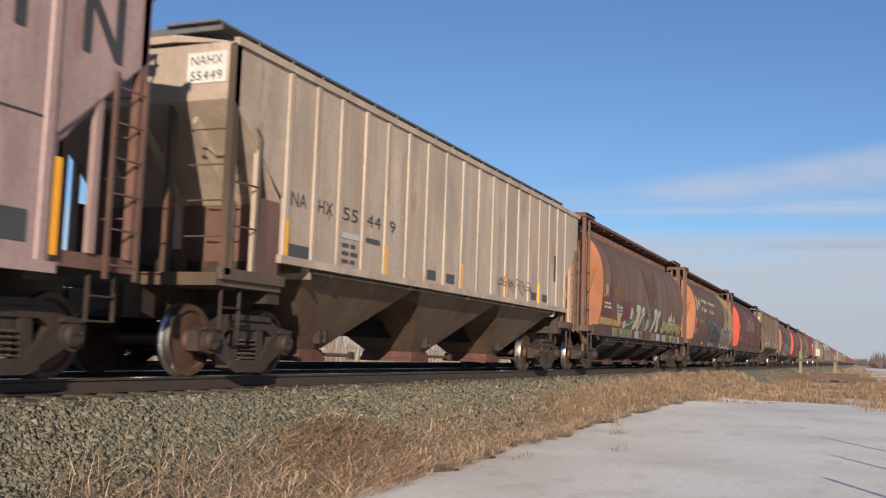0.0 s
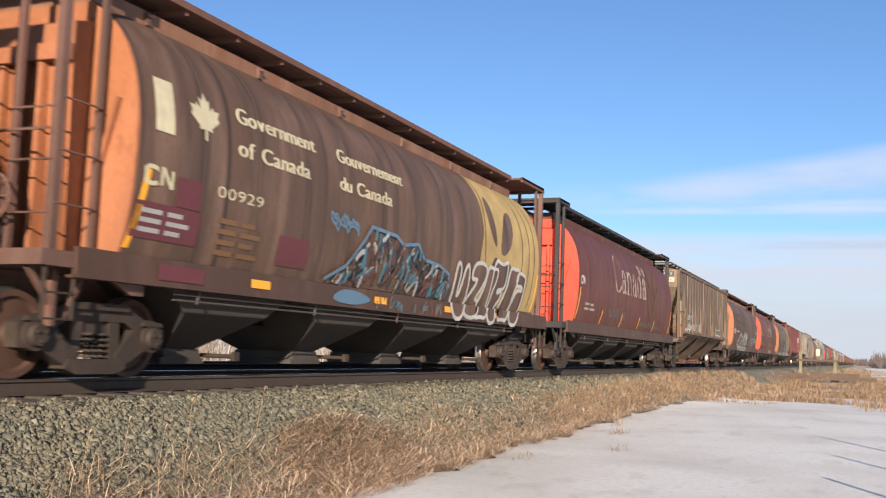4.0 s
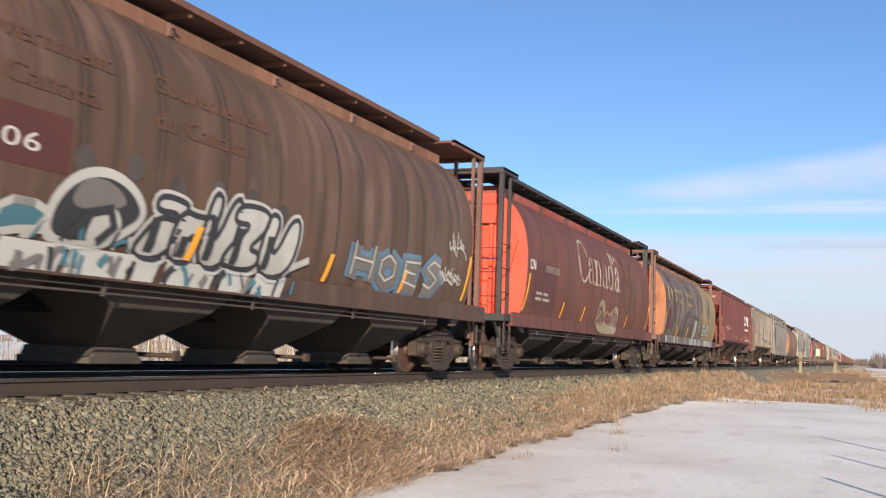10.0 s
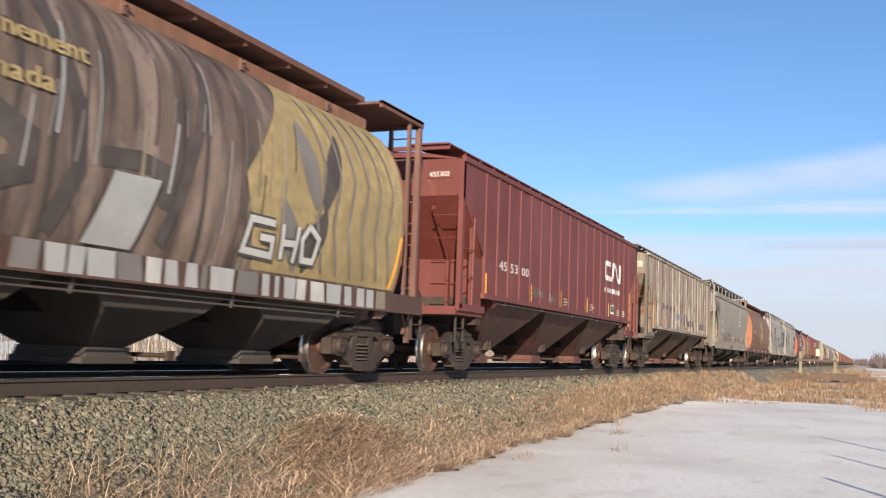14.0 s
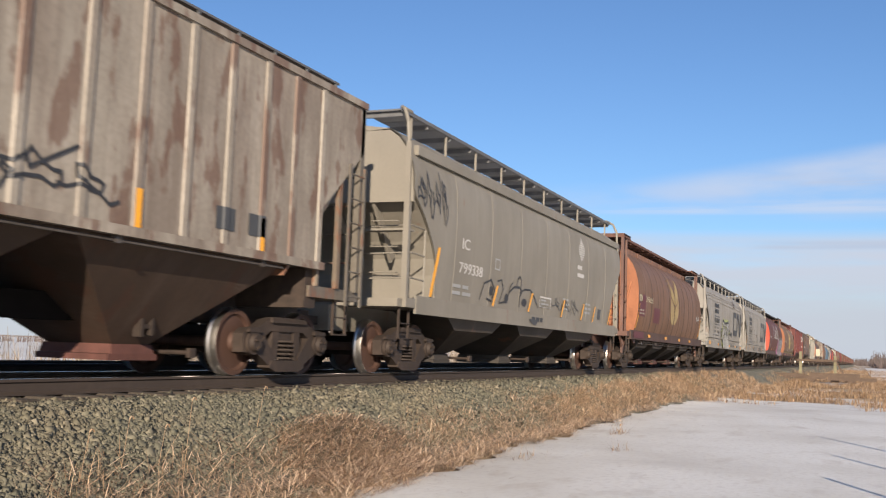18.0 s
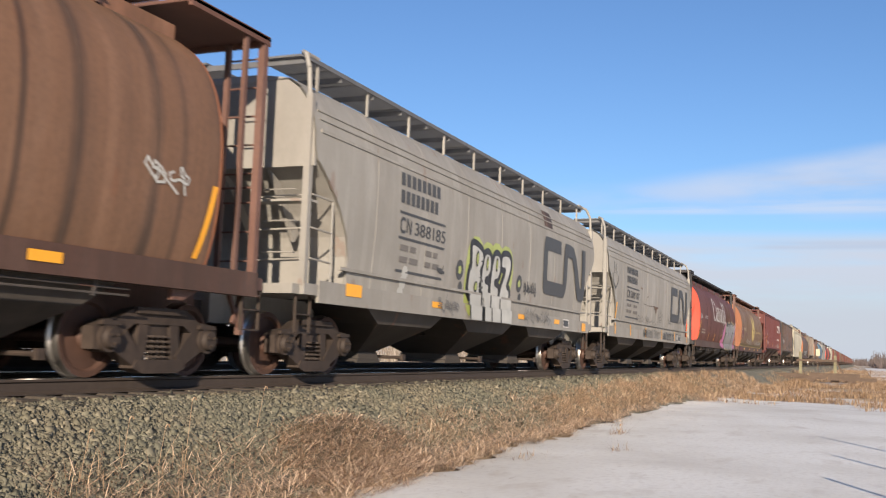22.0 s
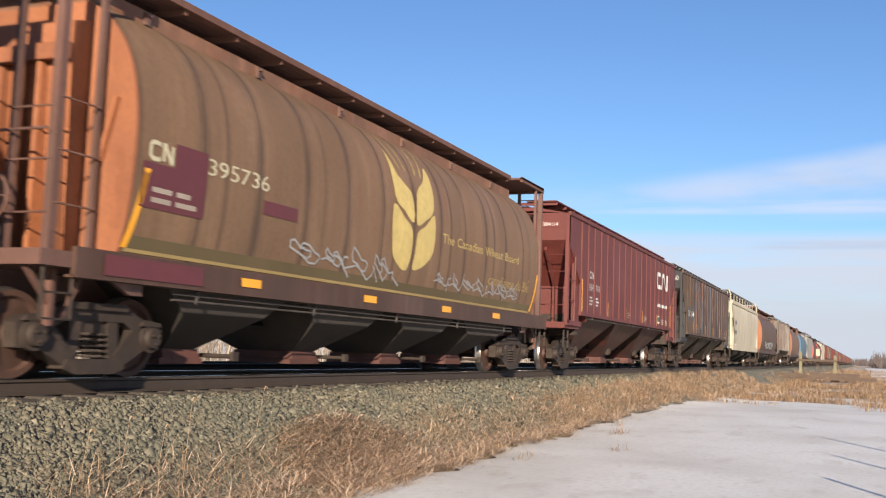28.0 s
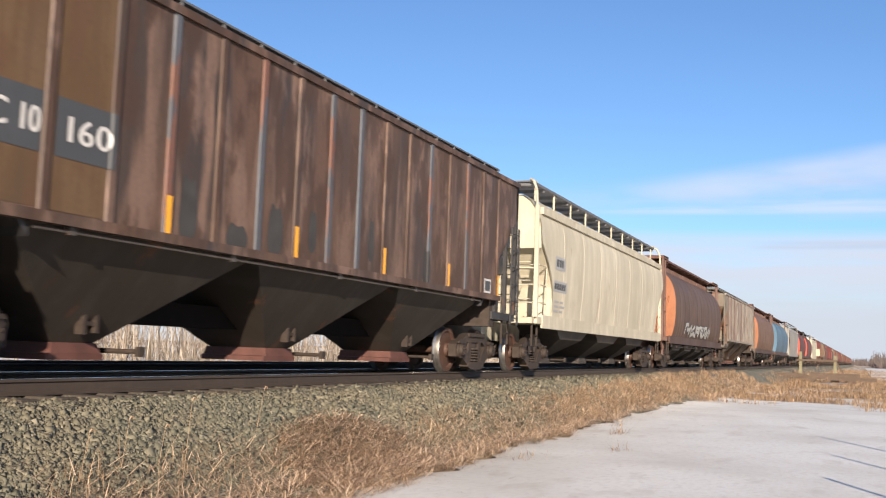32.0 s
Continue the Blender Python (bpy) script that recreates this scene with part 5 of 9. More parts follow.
M["sill_spray"] = plain("dull_brown_spray", (0.13, 0.055, 0.045), 0.6, 0.0, 0.3, 3.0)
M["grey_line"] = plain("thin_grey_spray", (0.12, 0.115, 0.11), 0.6, 0.0, 0.3, 3.0)
M["soft_dark"] = plain("sooty_brown_smear", (0.075, 0.062, 0.055), 0.7, 0.0, 0.5, 4.0)
M["straw_letter"] = plain("faded_straw_paint", (0.40, 0.30, 0.14), 0.7, 0.0, 0.4, 4.0)
M["worn_yellow"] = plain("worn_yellow_letters", (0.36, 0.28, 0.13), 0.7, 0.0, 0.5, 5.0)
M["sand"] = plain("sand_yellow_paint", (0.43, 0.31, 0.12), 0.65, 0.0, 0.4, 2.0)
M["grey_smear"] = plain("grey_smeared_paint", (0.19, 0.175, 0.16), 0.65, 0.0, 0.45, 2.0)
M["grey_patch"] = plain("pale_grey_patch", (0.32, 0.325, 0.32), 0.6, 0.0, 0.2, 4.0)
M["charcoal"] = plain("charcoal_patch", (0.055, 0.058, 0.062), 0.6, 0.0, 0.2, 4.0)
M["straw_wash"] = plain("straw_spray_paint", (0.33, 0.28, 0.18), 0.7, 0.0, 0.5, 2.5)
M["cream_wash"] = plain("washed_cream_paint", (0.28, 0.24, 0.17), 0.7, 0.0, 0.5, 1.5)


# ---- the train ----
P = {}


# Side paints are darkened to offset the sun on the sides; end paints less
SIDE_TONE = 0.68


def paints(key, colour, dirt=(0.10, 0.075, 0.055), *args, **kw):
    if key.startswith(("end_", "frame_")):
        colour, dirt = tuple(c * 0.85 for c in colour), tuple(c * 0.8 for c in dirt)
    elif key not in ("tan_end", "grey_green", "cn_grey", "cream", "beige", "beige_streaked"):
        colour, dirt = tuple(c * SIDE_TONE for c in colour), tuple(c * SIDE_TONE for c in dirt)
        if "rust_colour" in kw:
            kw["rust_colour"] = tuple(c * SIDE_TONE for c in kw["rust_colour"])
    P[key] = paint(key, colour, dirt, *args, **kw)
    return P[key]


BROWN_DIRT = (0.095, 0.06, 0.04)
paints("pink_beige", (0.46, 0.32, 0.30), streak=0.25, rust=0.05)
paints("beige", (0.385, 0.31, 0.243), (0.18, 0.13, 0.097), streak=0.35, rust=0.03, seed=1, pale=0.2)
paints("beige_streaked", (0.285, 0.252, 0.205), (0.10, 0.062, 0.042), streak=0.5, rust=0.36, rust_colour=(0.105, 0.046, 0.026), seed=2, pale=0.3)
paints("cyl_brown", (0.19, 0.105, 0.058), (0.10, 0.06, 0.04), 0.45, 0.05, seed=3, pale=0.3, seams=0.75)
paints("cyl_dark", (0.15, 0.083, 0.05), (0.075, 0.045, 0.032), 0.55, 0.10, rust_colour=(0.19, 0.095, 0.05), seed=4, pale=0.4, seams=0.8)
paints("cyl_orange", (0.25, 0.13, 0.07), BROWN_DIRT, 0.3, 0.0, seed=5, pale=0.2, seams=0.85)
paints("cyl_ochre", (0.27, 0.155, 0.08), (0.12, 0.075, 0.045), 0.25, 0.0, seed=6, pale=0.2, seams=0.75)
paints("cyl_grey", (0.19, 0.135, 0.10), (0.055, 0.048, 0.045), 0.75, 0.10, rust_colour=(0.34, 0.31, 0.28), seed=7, pale=0.9, seams=0.9)
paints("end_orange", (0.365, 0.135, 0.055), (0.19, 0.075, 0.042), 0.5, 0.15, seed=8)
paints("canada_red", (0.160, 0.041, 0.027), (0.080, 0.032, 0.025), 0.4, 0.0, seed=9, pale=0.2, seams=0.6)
paints("rust_red", (0.183, 0.055, 0.030), (0.085, 0.038, 0.028), 0.4, 0.03, rust_colour=(0.20, 0.07, 0.04), seed=35, pale=0.2, seams=0.55)
paints("strip_red", (0.36, 0.075, 0.045), (0.2, 0.06, 0.045), 0.4, 0.1, seed=36)
paints("strip_orange", (0.29, 0.14, 0.08), (0.14, 0.08, 0.05), 0.5, 0.2, seed=37)
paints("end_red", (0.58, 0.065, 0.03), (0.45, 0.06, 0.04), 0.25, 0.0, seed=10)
paints("ribbed_brown", (0.185, 0.128, 0.078), (0.072, 0.042, 0.026), 0.5, 0.42, rust_colour=(0.135, 0.055, 0.030), seed=11, pale=1.0)
paints("tan_end", (0.25, 0.19, 0.125), (0.10, 0.065, 0.04), 0.6, 0.4, rust_colour=(0.15, 0.07, 0.035), seed=31)
paints("ribbed_red", (0.178, 0.038, 0.029), (0.11, 0.029, 0.023), 0.3, 0.0, seed=12, pale=0.15)
paints("ribbed_rust", (0.148, 0.080, 0.048), (0.040, 0.033, 0.029), 0.8, 0.50, rust_colour=(0.075, 0.036, 0.018), seed=13, pale=0.9)
paints("ochre_rust", (0.15, 0.082, 0.030), (0.10, 0.06, 0.03), 0.6, 0.35, rust_colour=(0.14, 0.065, 0.03), seed=38)
paints("grey_green", (0.205, 0.187, 0.153), (0.16, 0.14, 0.113), 0.16, 0.0, seed=14, pale=0.10, grain=0.08)
paints("cn_grey", (0.258, 0.245, 0.218), (0.17, 0.143, 0.118), 0.22, 0.02, seed=15, pale=0.2, grain=0.08)
paints("cream", (0.46, 0.42, 0.32), (0.28, 0.24, 0.17), 0.3, 0.0, seed=16, grain=0.08)
paints("frame_brown", (0.15, 0.075, 0.055), (0.07, 0.045, 0.035), 0.5, 0.1, seed=17)
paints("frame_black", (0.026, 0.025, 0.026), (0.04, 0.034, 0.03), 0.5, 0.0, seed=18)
paints("sill_brown", (0.104, 0.050, 0.031), (0.068, 0.042, 0.029), 0.5, 0.0, seed=19)
paints("cyl_blue", (0.10, 0.22, 0.33), (0.12, 0.11, 0.1), 0.4, 0.0, seed=20)
paints("rod_steel", (0.10, 0.085, 0.075), (0.06, 0.045, 0.035), 0.5, 0.1, seed=39)
# kept extra dark: part of the shade under the bodies is in this colour
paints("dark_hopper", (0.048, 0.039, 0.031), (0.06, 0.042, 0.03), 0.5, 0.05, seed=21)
paints("grime_tan", (0.13, 0.092, 0.062), (0.07, 0.045, 0.03), 0.6, 0.3, seed=32)
paints("grime_grey", (0.18, 0.158, 0.125), (0.08, 0.058, 0.042), 0.6, 0.3, seed=33)
paints("worn_cream", (0.30, 0.255, 0.19), (0.12, 0.08, 0.055), 0.6, 0.42, seed=34)
paints("brown_hopper", (0.20, 0.14, 0.095), (0.12, 0.075, 0.05), 0.5, 0.3, rust_colour=(0.15, 0.065, 0.035), seed=22)
paints("worn_letters", (0.62, 0.52, 0.42), (0.30, 0.2, 0.15), 0.4, 0.5, rust_colour=(0.21, 0.07, 0.045), seed=42, pale=0.3)
paints("stain_rust", (0.20, 0.125, 0.075), (0.13, 0.075, 0.045), 0.7, 0.6, rust_colour=(0.12, 0.055, 0.03), seed=43)
paints("rib_rust", (0.23, 0.125, 0.085), (0.10, 0.055, 0.035), 0.6, 0.5, rust_colour=(0.14, 0.055, 0.03), seed=41)
paints("post_blue", (0.105, 0.115, 0.135), (0.09, 0.06, 0.045), 0.6, 0.4, seed=24)
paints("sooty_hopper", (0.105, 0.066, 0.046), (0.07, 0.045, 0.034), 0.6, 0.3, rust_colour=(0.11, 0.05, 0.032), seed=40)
paints("wine_hopper", (0.105, 0.050, 0.040), (0.07, 0.042, 0.034), 0.6, 0.3, rust_colour=(0.19, 0.05, 0.038), seed=23)

TRAIN = []


def put(car, index):
    TRAIN.append((car, STARTS[index] if index < len(STARTS) else STARTS[-1] + CAR_PITCH * (index - len(STARTS) + 1)))
    return car


def cyl(kind):
    if kind == "red":
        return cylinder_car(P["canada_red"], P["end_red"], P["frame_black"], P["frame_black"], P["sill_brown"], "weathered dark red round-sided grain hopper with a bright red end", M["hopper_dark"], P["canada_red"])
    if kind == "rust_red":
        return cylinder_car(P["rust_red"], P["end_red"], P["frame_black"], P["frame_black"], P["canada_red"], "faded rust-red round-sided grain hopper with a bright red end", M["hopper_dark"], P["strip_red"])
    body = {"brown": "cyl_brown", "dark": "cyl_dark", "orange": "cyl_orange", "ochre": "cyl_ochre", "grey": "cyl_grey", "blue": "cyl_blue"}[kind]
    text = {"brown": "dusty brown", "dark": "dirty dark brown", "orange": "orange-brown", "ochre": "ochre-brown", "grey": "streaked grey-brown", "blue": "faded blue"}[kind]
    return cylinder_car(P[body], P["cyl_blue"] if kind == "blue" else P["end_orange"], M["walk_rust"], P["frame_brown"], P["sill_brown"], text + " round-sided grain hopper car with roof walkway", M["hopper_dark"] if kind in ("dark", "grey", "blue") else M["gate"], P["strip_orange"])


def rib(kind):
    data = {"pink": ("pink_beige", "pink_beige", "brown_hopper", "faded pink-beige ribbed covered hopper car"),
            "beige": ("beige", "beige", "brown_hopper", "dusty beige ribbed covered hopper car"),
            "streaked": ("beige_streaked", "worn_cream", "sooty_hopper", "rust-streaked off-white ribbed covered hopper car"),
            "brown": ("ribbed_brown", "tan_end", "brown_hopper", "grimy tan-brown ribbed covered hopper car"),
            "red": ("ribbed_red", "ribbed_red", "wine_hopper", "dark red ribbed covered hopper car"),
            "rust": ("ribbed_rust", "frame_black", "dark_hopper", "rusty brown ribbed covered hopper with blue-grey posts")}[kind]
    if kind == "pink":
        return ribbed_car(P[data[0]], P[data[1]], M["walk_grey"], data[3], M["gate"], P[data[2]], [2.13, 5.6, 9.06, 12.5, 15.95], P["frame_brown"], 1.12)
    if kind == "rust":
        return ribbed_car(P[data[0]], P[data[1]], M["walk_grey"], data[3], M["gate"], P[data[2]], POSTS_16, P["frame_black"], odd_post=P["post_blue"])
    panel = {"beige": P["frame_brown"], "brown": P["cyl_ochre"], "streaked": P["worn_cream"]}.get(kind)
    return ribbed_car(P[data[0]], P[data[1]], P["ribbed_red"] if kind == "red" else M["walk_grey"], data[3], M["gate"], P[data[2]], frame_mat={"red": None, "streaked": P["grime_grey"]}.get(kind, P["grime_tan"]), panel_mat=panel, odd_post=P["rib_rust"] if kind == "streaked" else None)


def smo(kind):
    data = {"olive": ("grey_green", "olive-grey smooth-sided covered hopper car with graffiti"),
            "grey": ("cn_grey", "light grey smooth-sided covered hopper car"),
            "cream": ("cream", "cream smooth-sided covered hopper car")}[kind]
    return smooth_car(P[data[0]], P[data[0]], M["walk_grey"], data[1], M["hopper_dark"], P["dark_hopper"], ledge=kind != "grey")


ORDER = [(rib, "pink"), (rib, "beige"), (cyl, "brown"), (cyl, "dark"), (cyl, "red"), (rib, "brown"), (cyl, "dark"), (cyl, "rust_red"), (cyl, "grey"), (rib, "red"), (rib, "streaked"), (smo, "olive"), (cyl, "orange"), (smo, "grey"), (smo, "grey"), (cyl, "red"), (cyl, "ochre"), (rib, "red"), (rib, "rust"), (smo, "cream"), (cyl, "dark"), (rib, "streaked"), (cyl, "orange"), (cyl, "blue")]
FIRST = {}
CARS = []
for index, (make, kind) in enumerate(ORDER):
    if (make, kind) in FIRST:
        car = copy_thing(FIRST[make, kind], pose(0, 0, 0))
    else:
        car = FIRST[make, kind] = make(kind)
    CARS.append(put(car, index))
FAR_AWAY[0] = True
FAR = [(smo, "grey"), (cyl, "red"), (cyl, "red"), (smo, "cream")] + [(rib, "red"), (rib, "brown"), (cyl, "dark"), (rib, "red"), (rib, "red"), (cyl, "brown"), (rib, "brown")] * 6
LIGHT = {}
for index in range(len(ORDER), 62):
    make, kind = FAR[index - len(ORDER)]
    if (make, kind) in LIGHT:
        car = copy_thing(LIGHT[make, kind], pose(0, 0, 0))
    else:
        car = LIGHT[make, kind] = make(kind)
    put(car, index)
FAR_AWAY[0] = False
# ---- paint and lettering, car by car ----
# pink-beige car
c = CARS[0]
decal(c, "lettering", text_polys("I", 15.42, 15.56, 3.32, 4.05), M["dark_letter"], "pink")
decal(c, "lettering", text_polys("N", 16.30, 16.85, 3.32, 4.05, 0.04), M["dark_letter"], "pink")
reflectors(c, "pink", [(16.05, 16.15, 1.23, 2.19)])
decal(c, "panel_patch", box_poly(15.2, 15.75, 1.32, 1.62), M["charcoal"], "pink")
decal(c, "seam_line", box_poly(9.5, 15.86, 2.53, 2.55), M["dark_letter"], "pink")
# beige ribbed car
c = CARS[1]
for word, x0, x1 in (("NA", 2.25, 2.66), ("HX", 2.99, 3.42), ("55", 3.74, 4.22), ("44", 4.54, 5.02), ("9", 5.36, 5.58)):
    decal(c, "lettering", text_polys(word, x0, x1, 2.35, 2.55), M["dark_letter"], "rib")
decal(c, "panel_patch", box_poly(3.72, 4.30, 2.08, 2.17), M["spray_white"], "rib")
decal(c, "panel_patch", box_poly(4.52, 5.02, 2.09, 2.17), M["charcoal"], "rib")
small_lines(c, "rib", 3.75, 4.28, 1.70, 2.0, 3, M["charcoal"], 2)
reflectors(c, "rib", [(x - 0.045, x + 0.045, 1.64, 2.13) for x in (2.14, 5.22, 8.62, 11.24)] + [(15.95, 16.03, 1.64, 2.13), (13.62, 13.71, 1.64, 2.13)])
for x in (6.95, 7.86, 13.1, 14.0):
    decal(c, "panel_patch", box_poly(x, x + 0.42, 1.70, 1.88), M["charcoal"], "rib")
decal(c, "panel_patch", box_poly(14.95, 15.13, 2.27, 2.93), M["charcoal"], "rib")
decal(c, "panel_patch", box_poly(2.22, 2.78, 1.62, 1.82), M["charcoal"], "rib")
for st in scribble(4, 10.7, 13.2, 1.75, 2.15, 4, 0.03):
    decal(c, "graffiti", stroke(st, 0.018), M["dark_letter"], "rib")
# brown round car with a green piece along its foot
c = CARS[2]
curved_stripes(c)
decal(c, "panel_patch", box_poly(1.98, 3.25, 1.66, 2.22) + box_poly(2.75, 3.25, 2.22, 2.62, 0.001), M["maroon_patch"], "cyl")
decal(c, "panel_patch", box_poly(2.20, 2.60, 2.30, 2.60, 0.002), M["sand"], "cyl")
small_lines(c, "cyl", 2.25, 3.15, 1.90, 2.08, 2, M["cream_letter"], 2)
decal(c, "panel_patch", box_poly(1.92, 3.65, 1.40, 1.60) + box_poly(3.68, 4.9, 1.40, 1.58, 0.0005), M["sand"], "cyl")
decal(c, "panel_patch", box_poly(3.4, 4.6, 2.28, 2.58), M["faint_gold"], "cyl")
for side in (-1, 1):
    decal(c, "emblem_leaf", leaf_poly(9.4, 2.30, 3.66, 0.85, side), M["dim_leaf"], "cyl")
decal(c, "panel_patch", box_poly(4.70, 5.80, 1.66, 2.25, 0.012), M["maroon_patch"], "cyl")
beard = blob(((0.0, 0.92), (0.22, 1.0), (0.4, 0.85), (1.0, 0.86), (0.98, 0.6), (0.86, 0.28), (0.6, 0.0), (0.36, 0.24), (0.2, 0.7)), 3.80, 4.74, 1.57, 2.08)
decal(c, "graffiti", filled(beard), M["grey_patch"], "cyl", "pale bearded shape in spray paint")
decal(c, "graffiti", rimmed(beard, 0.05, 0.004), M["spray_white"], "cyl")
for dz in (0.0, 0.09):
    decal(c, "graffiti", stroke([(3.95, 2.04 - dz), (4.2, 1.94 - dz), (4.45, 1.93 - dz), (4.72, 1.97 - dz)], 0.035, 0.007), M["soft_dark"], "cyl")
hill = blob(((0, 0), (0.25, 0.35), (0.52, 1), (0.8, 0.9), (1, 0.55), (1.05, 0)), 4.9, 6.6, 1.05, 2.06)
sprayed(c, "cyl", filled(hill), M["spray_green"], "green spray-painted background", 0.007)
decal(c, "graffiti", stroke([(4.95, 1.5), (5.3, 1.6), (5.75, 2.03), (6.2, 2.06), (6.6, 1.86), (6.5, 1.66), (6.1, 1.52), (5.4, 1.45)], 0.035, 0.004), M["spray_white"], "cyl")
for cx, cz, wide, high in ((5.35, 1.47, 0.22, 0.10), (6.14, 1.86, 0.19, 0.14)):
    decal(c, "graffiti", disc_poly(cx, cz, wide, 0.006, 16, high / wide * 1.2), M["spray_white"], "cyl")
    decal(c, "graffiti", disc_poly(cx + 0.03, cz + 0.02, wide * 0.5, 0.009, 14, 1.0), M["grey_patch"], "cyl")
for pts in (((6.88, 2.26), (7.64, 2.20), (7.22, 1.37), (6.44, 1.37), (7.0, 1.93), (6.82, 1.98)), ((7.72, 2.20), (8.32, 2.18), (8.26, 1.93), (7.98, 1.86), (7.70, 1.37), (7.28, 1.37), (7.72, 1.95)),
            ((10.0, 2.22), (10.68, 2.25), (10.50, 1.95), (10.1, 1.37), (9.72, 1.37), (10.16, 1.95)), ((10.86, 2.24), (11.42, 2.18), (10.88, 1.85), (11.2, 1.40), (10.62, 1.40), (10.52, 1.78))):
    shape = blob(pts, rounds=1)
    decal(c, "graffiti", rimmed(shape, 0.13), M["spray_green"], "cyl", "white spray letter with a green rim")
    decal(c, "graffiti", filled(shape, 0.003), M["spray_white"], "cyl")
    lo, hi = min(p[1] for p in shape), max(p[1] for p in shape)
    mx = sum(p[0] for p in shape) / len(shape)
    decal(c, "graffiti", [q for j in range(5) for q in stroke([(mx - 0.20 + 0.05 * j + 0.3 * (u - 0.5), lo + (hi - lo) * (0.2 + 0.12 * j + 0.1 * u)) for u in (0, 0.5, 1)], 0.022, 0.006)], M["grey_smear"], "cyl")
for cx, cz, wide, tall, tone in ((8.45, 1.60, 0.22, 0.24, "grey_smear"), (8.7, 1.86, 0.16, 0.2, "soft_dark"), (9.05, 2.10, 0.20, 0.22, "grey_smear"), (9.0, 1.6, 0.26, 0.22, "grey_patch"), (9.35, 1.75, 0.22, 0.3, "grey_smear"), (9.5, 2.0, 0.15, 0.2, "soft_dark"), (6.75, 1.62, 0.2, 0.2, "grey_smear"), (11.6, 1.65, 0.2, 0.26, "soft_dark"), (11.9, 1.9, 0.18, 0.2, "grey_smear")):
    decal(c, "graffiti", disc_poly(cx, cz, wide, 0.0005 * (cx % 1), 16, tall / wide), M[tone], "cyl")
decal(c, "graffiti", stroke([(8.4, 2.1), (8.6, 2.2), (8.85, 2.0), (9.1, 2.3), (9.4, 2.1), (9.7, 2.22), (9.85, 2.0)], 0.035, 0.004), M["spray_green"], "cyl")
flecks(c, "cyl", 25, 6.3, 11.6, 1.40, lambda x: 2.15, 26, (M["grey_smear"], M["soft_dark"], M["cream_wash"]), 0.05)
for cx, tall in ((13.3, 2.2), (13.7, 2.36), (14.3, 2.18)):
    decal(c, "graffiti", filled(blob(((0, 0), (0.35, 0.6), (0.5, 1), (0.62, 0.55), (1, 0.1)), cx - 0.3, cx + 0.3, 1.85, tall), -0.002), M["spray_white"], "cyl")
graffiti(c, "cyl", 24, 11.6, 15.7, 1.38, 1.98, "cbgead", M["spray_yellow"], M["spray_green"], 0.15, extra=M["spray_white"])
flecks(c, "cyl", 26, 11.8, 15.6, 1.40, lambda x: 2.0, 26, (M["spray_green"], M["spray_white"], M["cream_wash"]), 0.05)
r = random.Random(27)
x = 3.6
while x < 15.8:
    w = r.uniform(0.25, 0.85)
    decal(c, "graffiti", [([(x, 1.08), (x + w, 1.08), (x + w + 0.05, 1.34), (x + r.uniform(-0.1, 0.15), 1.34)], 0.0)], r.choice((M["cream_wash"], M["spray_yellow"], M["cream_wash"], M["sand"], M["spray_green"], M["grey_patch"])), "sill")
    x += w + r.choice((0.03, 0.03, 0.35))
flecks(c, "sill", 28, 3.7, 15.6, 1.09, lambda x: 1.33, 40, (M["soft_dark"], M["spray_green"], M["cream_wash"]), 0.05, 0.3)
decal(c, "panel_patch", box_poly(8.6, 9.8, 1.10, 1.33, 0.008), M["maroon_patch"], "sill")
reflectors(c, "cyl", [(4.32, 4.44, 1.40, 1.80, 0.024, 0.12), (7.1, 7.22, 1.40, 1.80, 0.024, 0.12), (10.6, 10.72, 1.40, 1.80, 0.024, 0.12)])
# dark brown car with bilingual lettering and a yellow end
c = CARS[3]
curved_stripes(c)
government(c, 3.79, M["cream_letter"])
decal(c, "number", text_polys("00929", 3.42, 4.42, 2.19, 2.33), M["cream_letter"], "cyl")
small_mark(c, "cyl", 2.08, 2.58, 2.15, 2.34, M["cream_letter"])
decal(c, "panel_patch", box_poly(1.98, 3.15, 1.55, 1.95) + box_poly(2.65, 3.1, 1.96, 2.3, 0.001) + box_poly(4.9, 5.7, 1.5, 1.9, 0.002), M["maroon_patch"], "cyl")
small_lines(c, "cyl", 2.1, 3.0, 1.62, 1.88, 3, M["grey_patch"], 2)
small_lines(c, "cyl", 3.5, 4.5, 1.5, 1.95, 4, M["faint_gold"], 2)
edge = [(12.30, 1.40), (12.45, 2.35), (12.62, 2.9), (12.60, 3.5), (12.62, 3.9), (12.8, 4.16)]
decal(c, "yellow_end", [([a, (16.38, a[1]), (16.38, b[1]), b], 0.0) for a, b in zip(edge, edge[1:])], M["sand"], "cyl", "yellow painted rear end panel", off=0.0075)
for pts in (((12.9, 3.6), (13.15, 3.75), (13.35, 3.2), (13.45, 2.6), (13.2, 2.75), (12.95, 3.1)), ((14.55, 3.55), (14.1, 3.5), (13.75, 3.0), (13.62, 2.55), (14.0, 2.5), (14.5, 2.9)), ((13.3, 2.45), (13.5, 2.4), (13.55, 1.9), (13.3, 1.8), (13.0, 2.1)), ((14.4, 2.4), (13.8, 2.35), (13.7, 1.85), (14.1, 1.7), (14.45, 2.0))):
    decal(c, "emblem_leaf", filled(blob(pts), 0.003), P["cyl_dark"], "cyl")
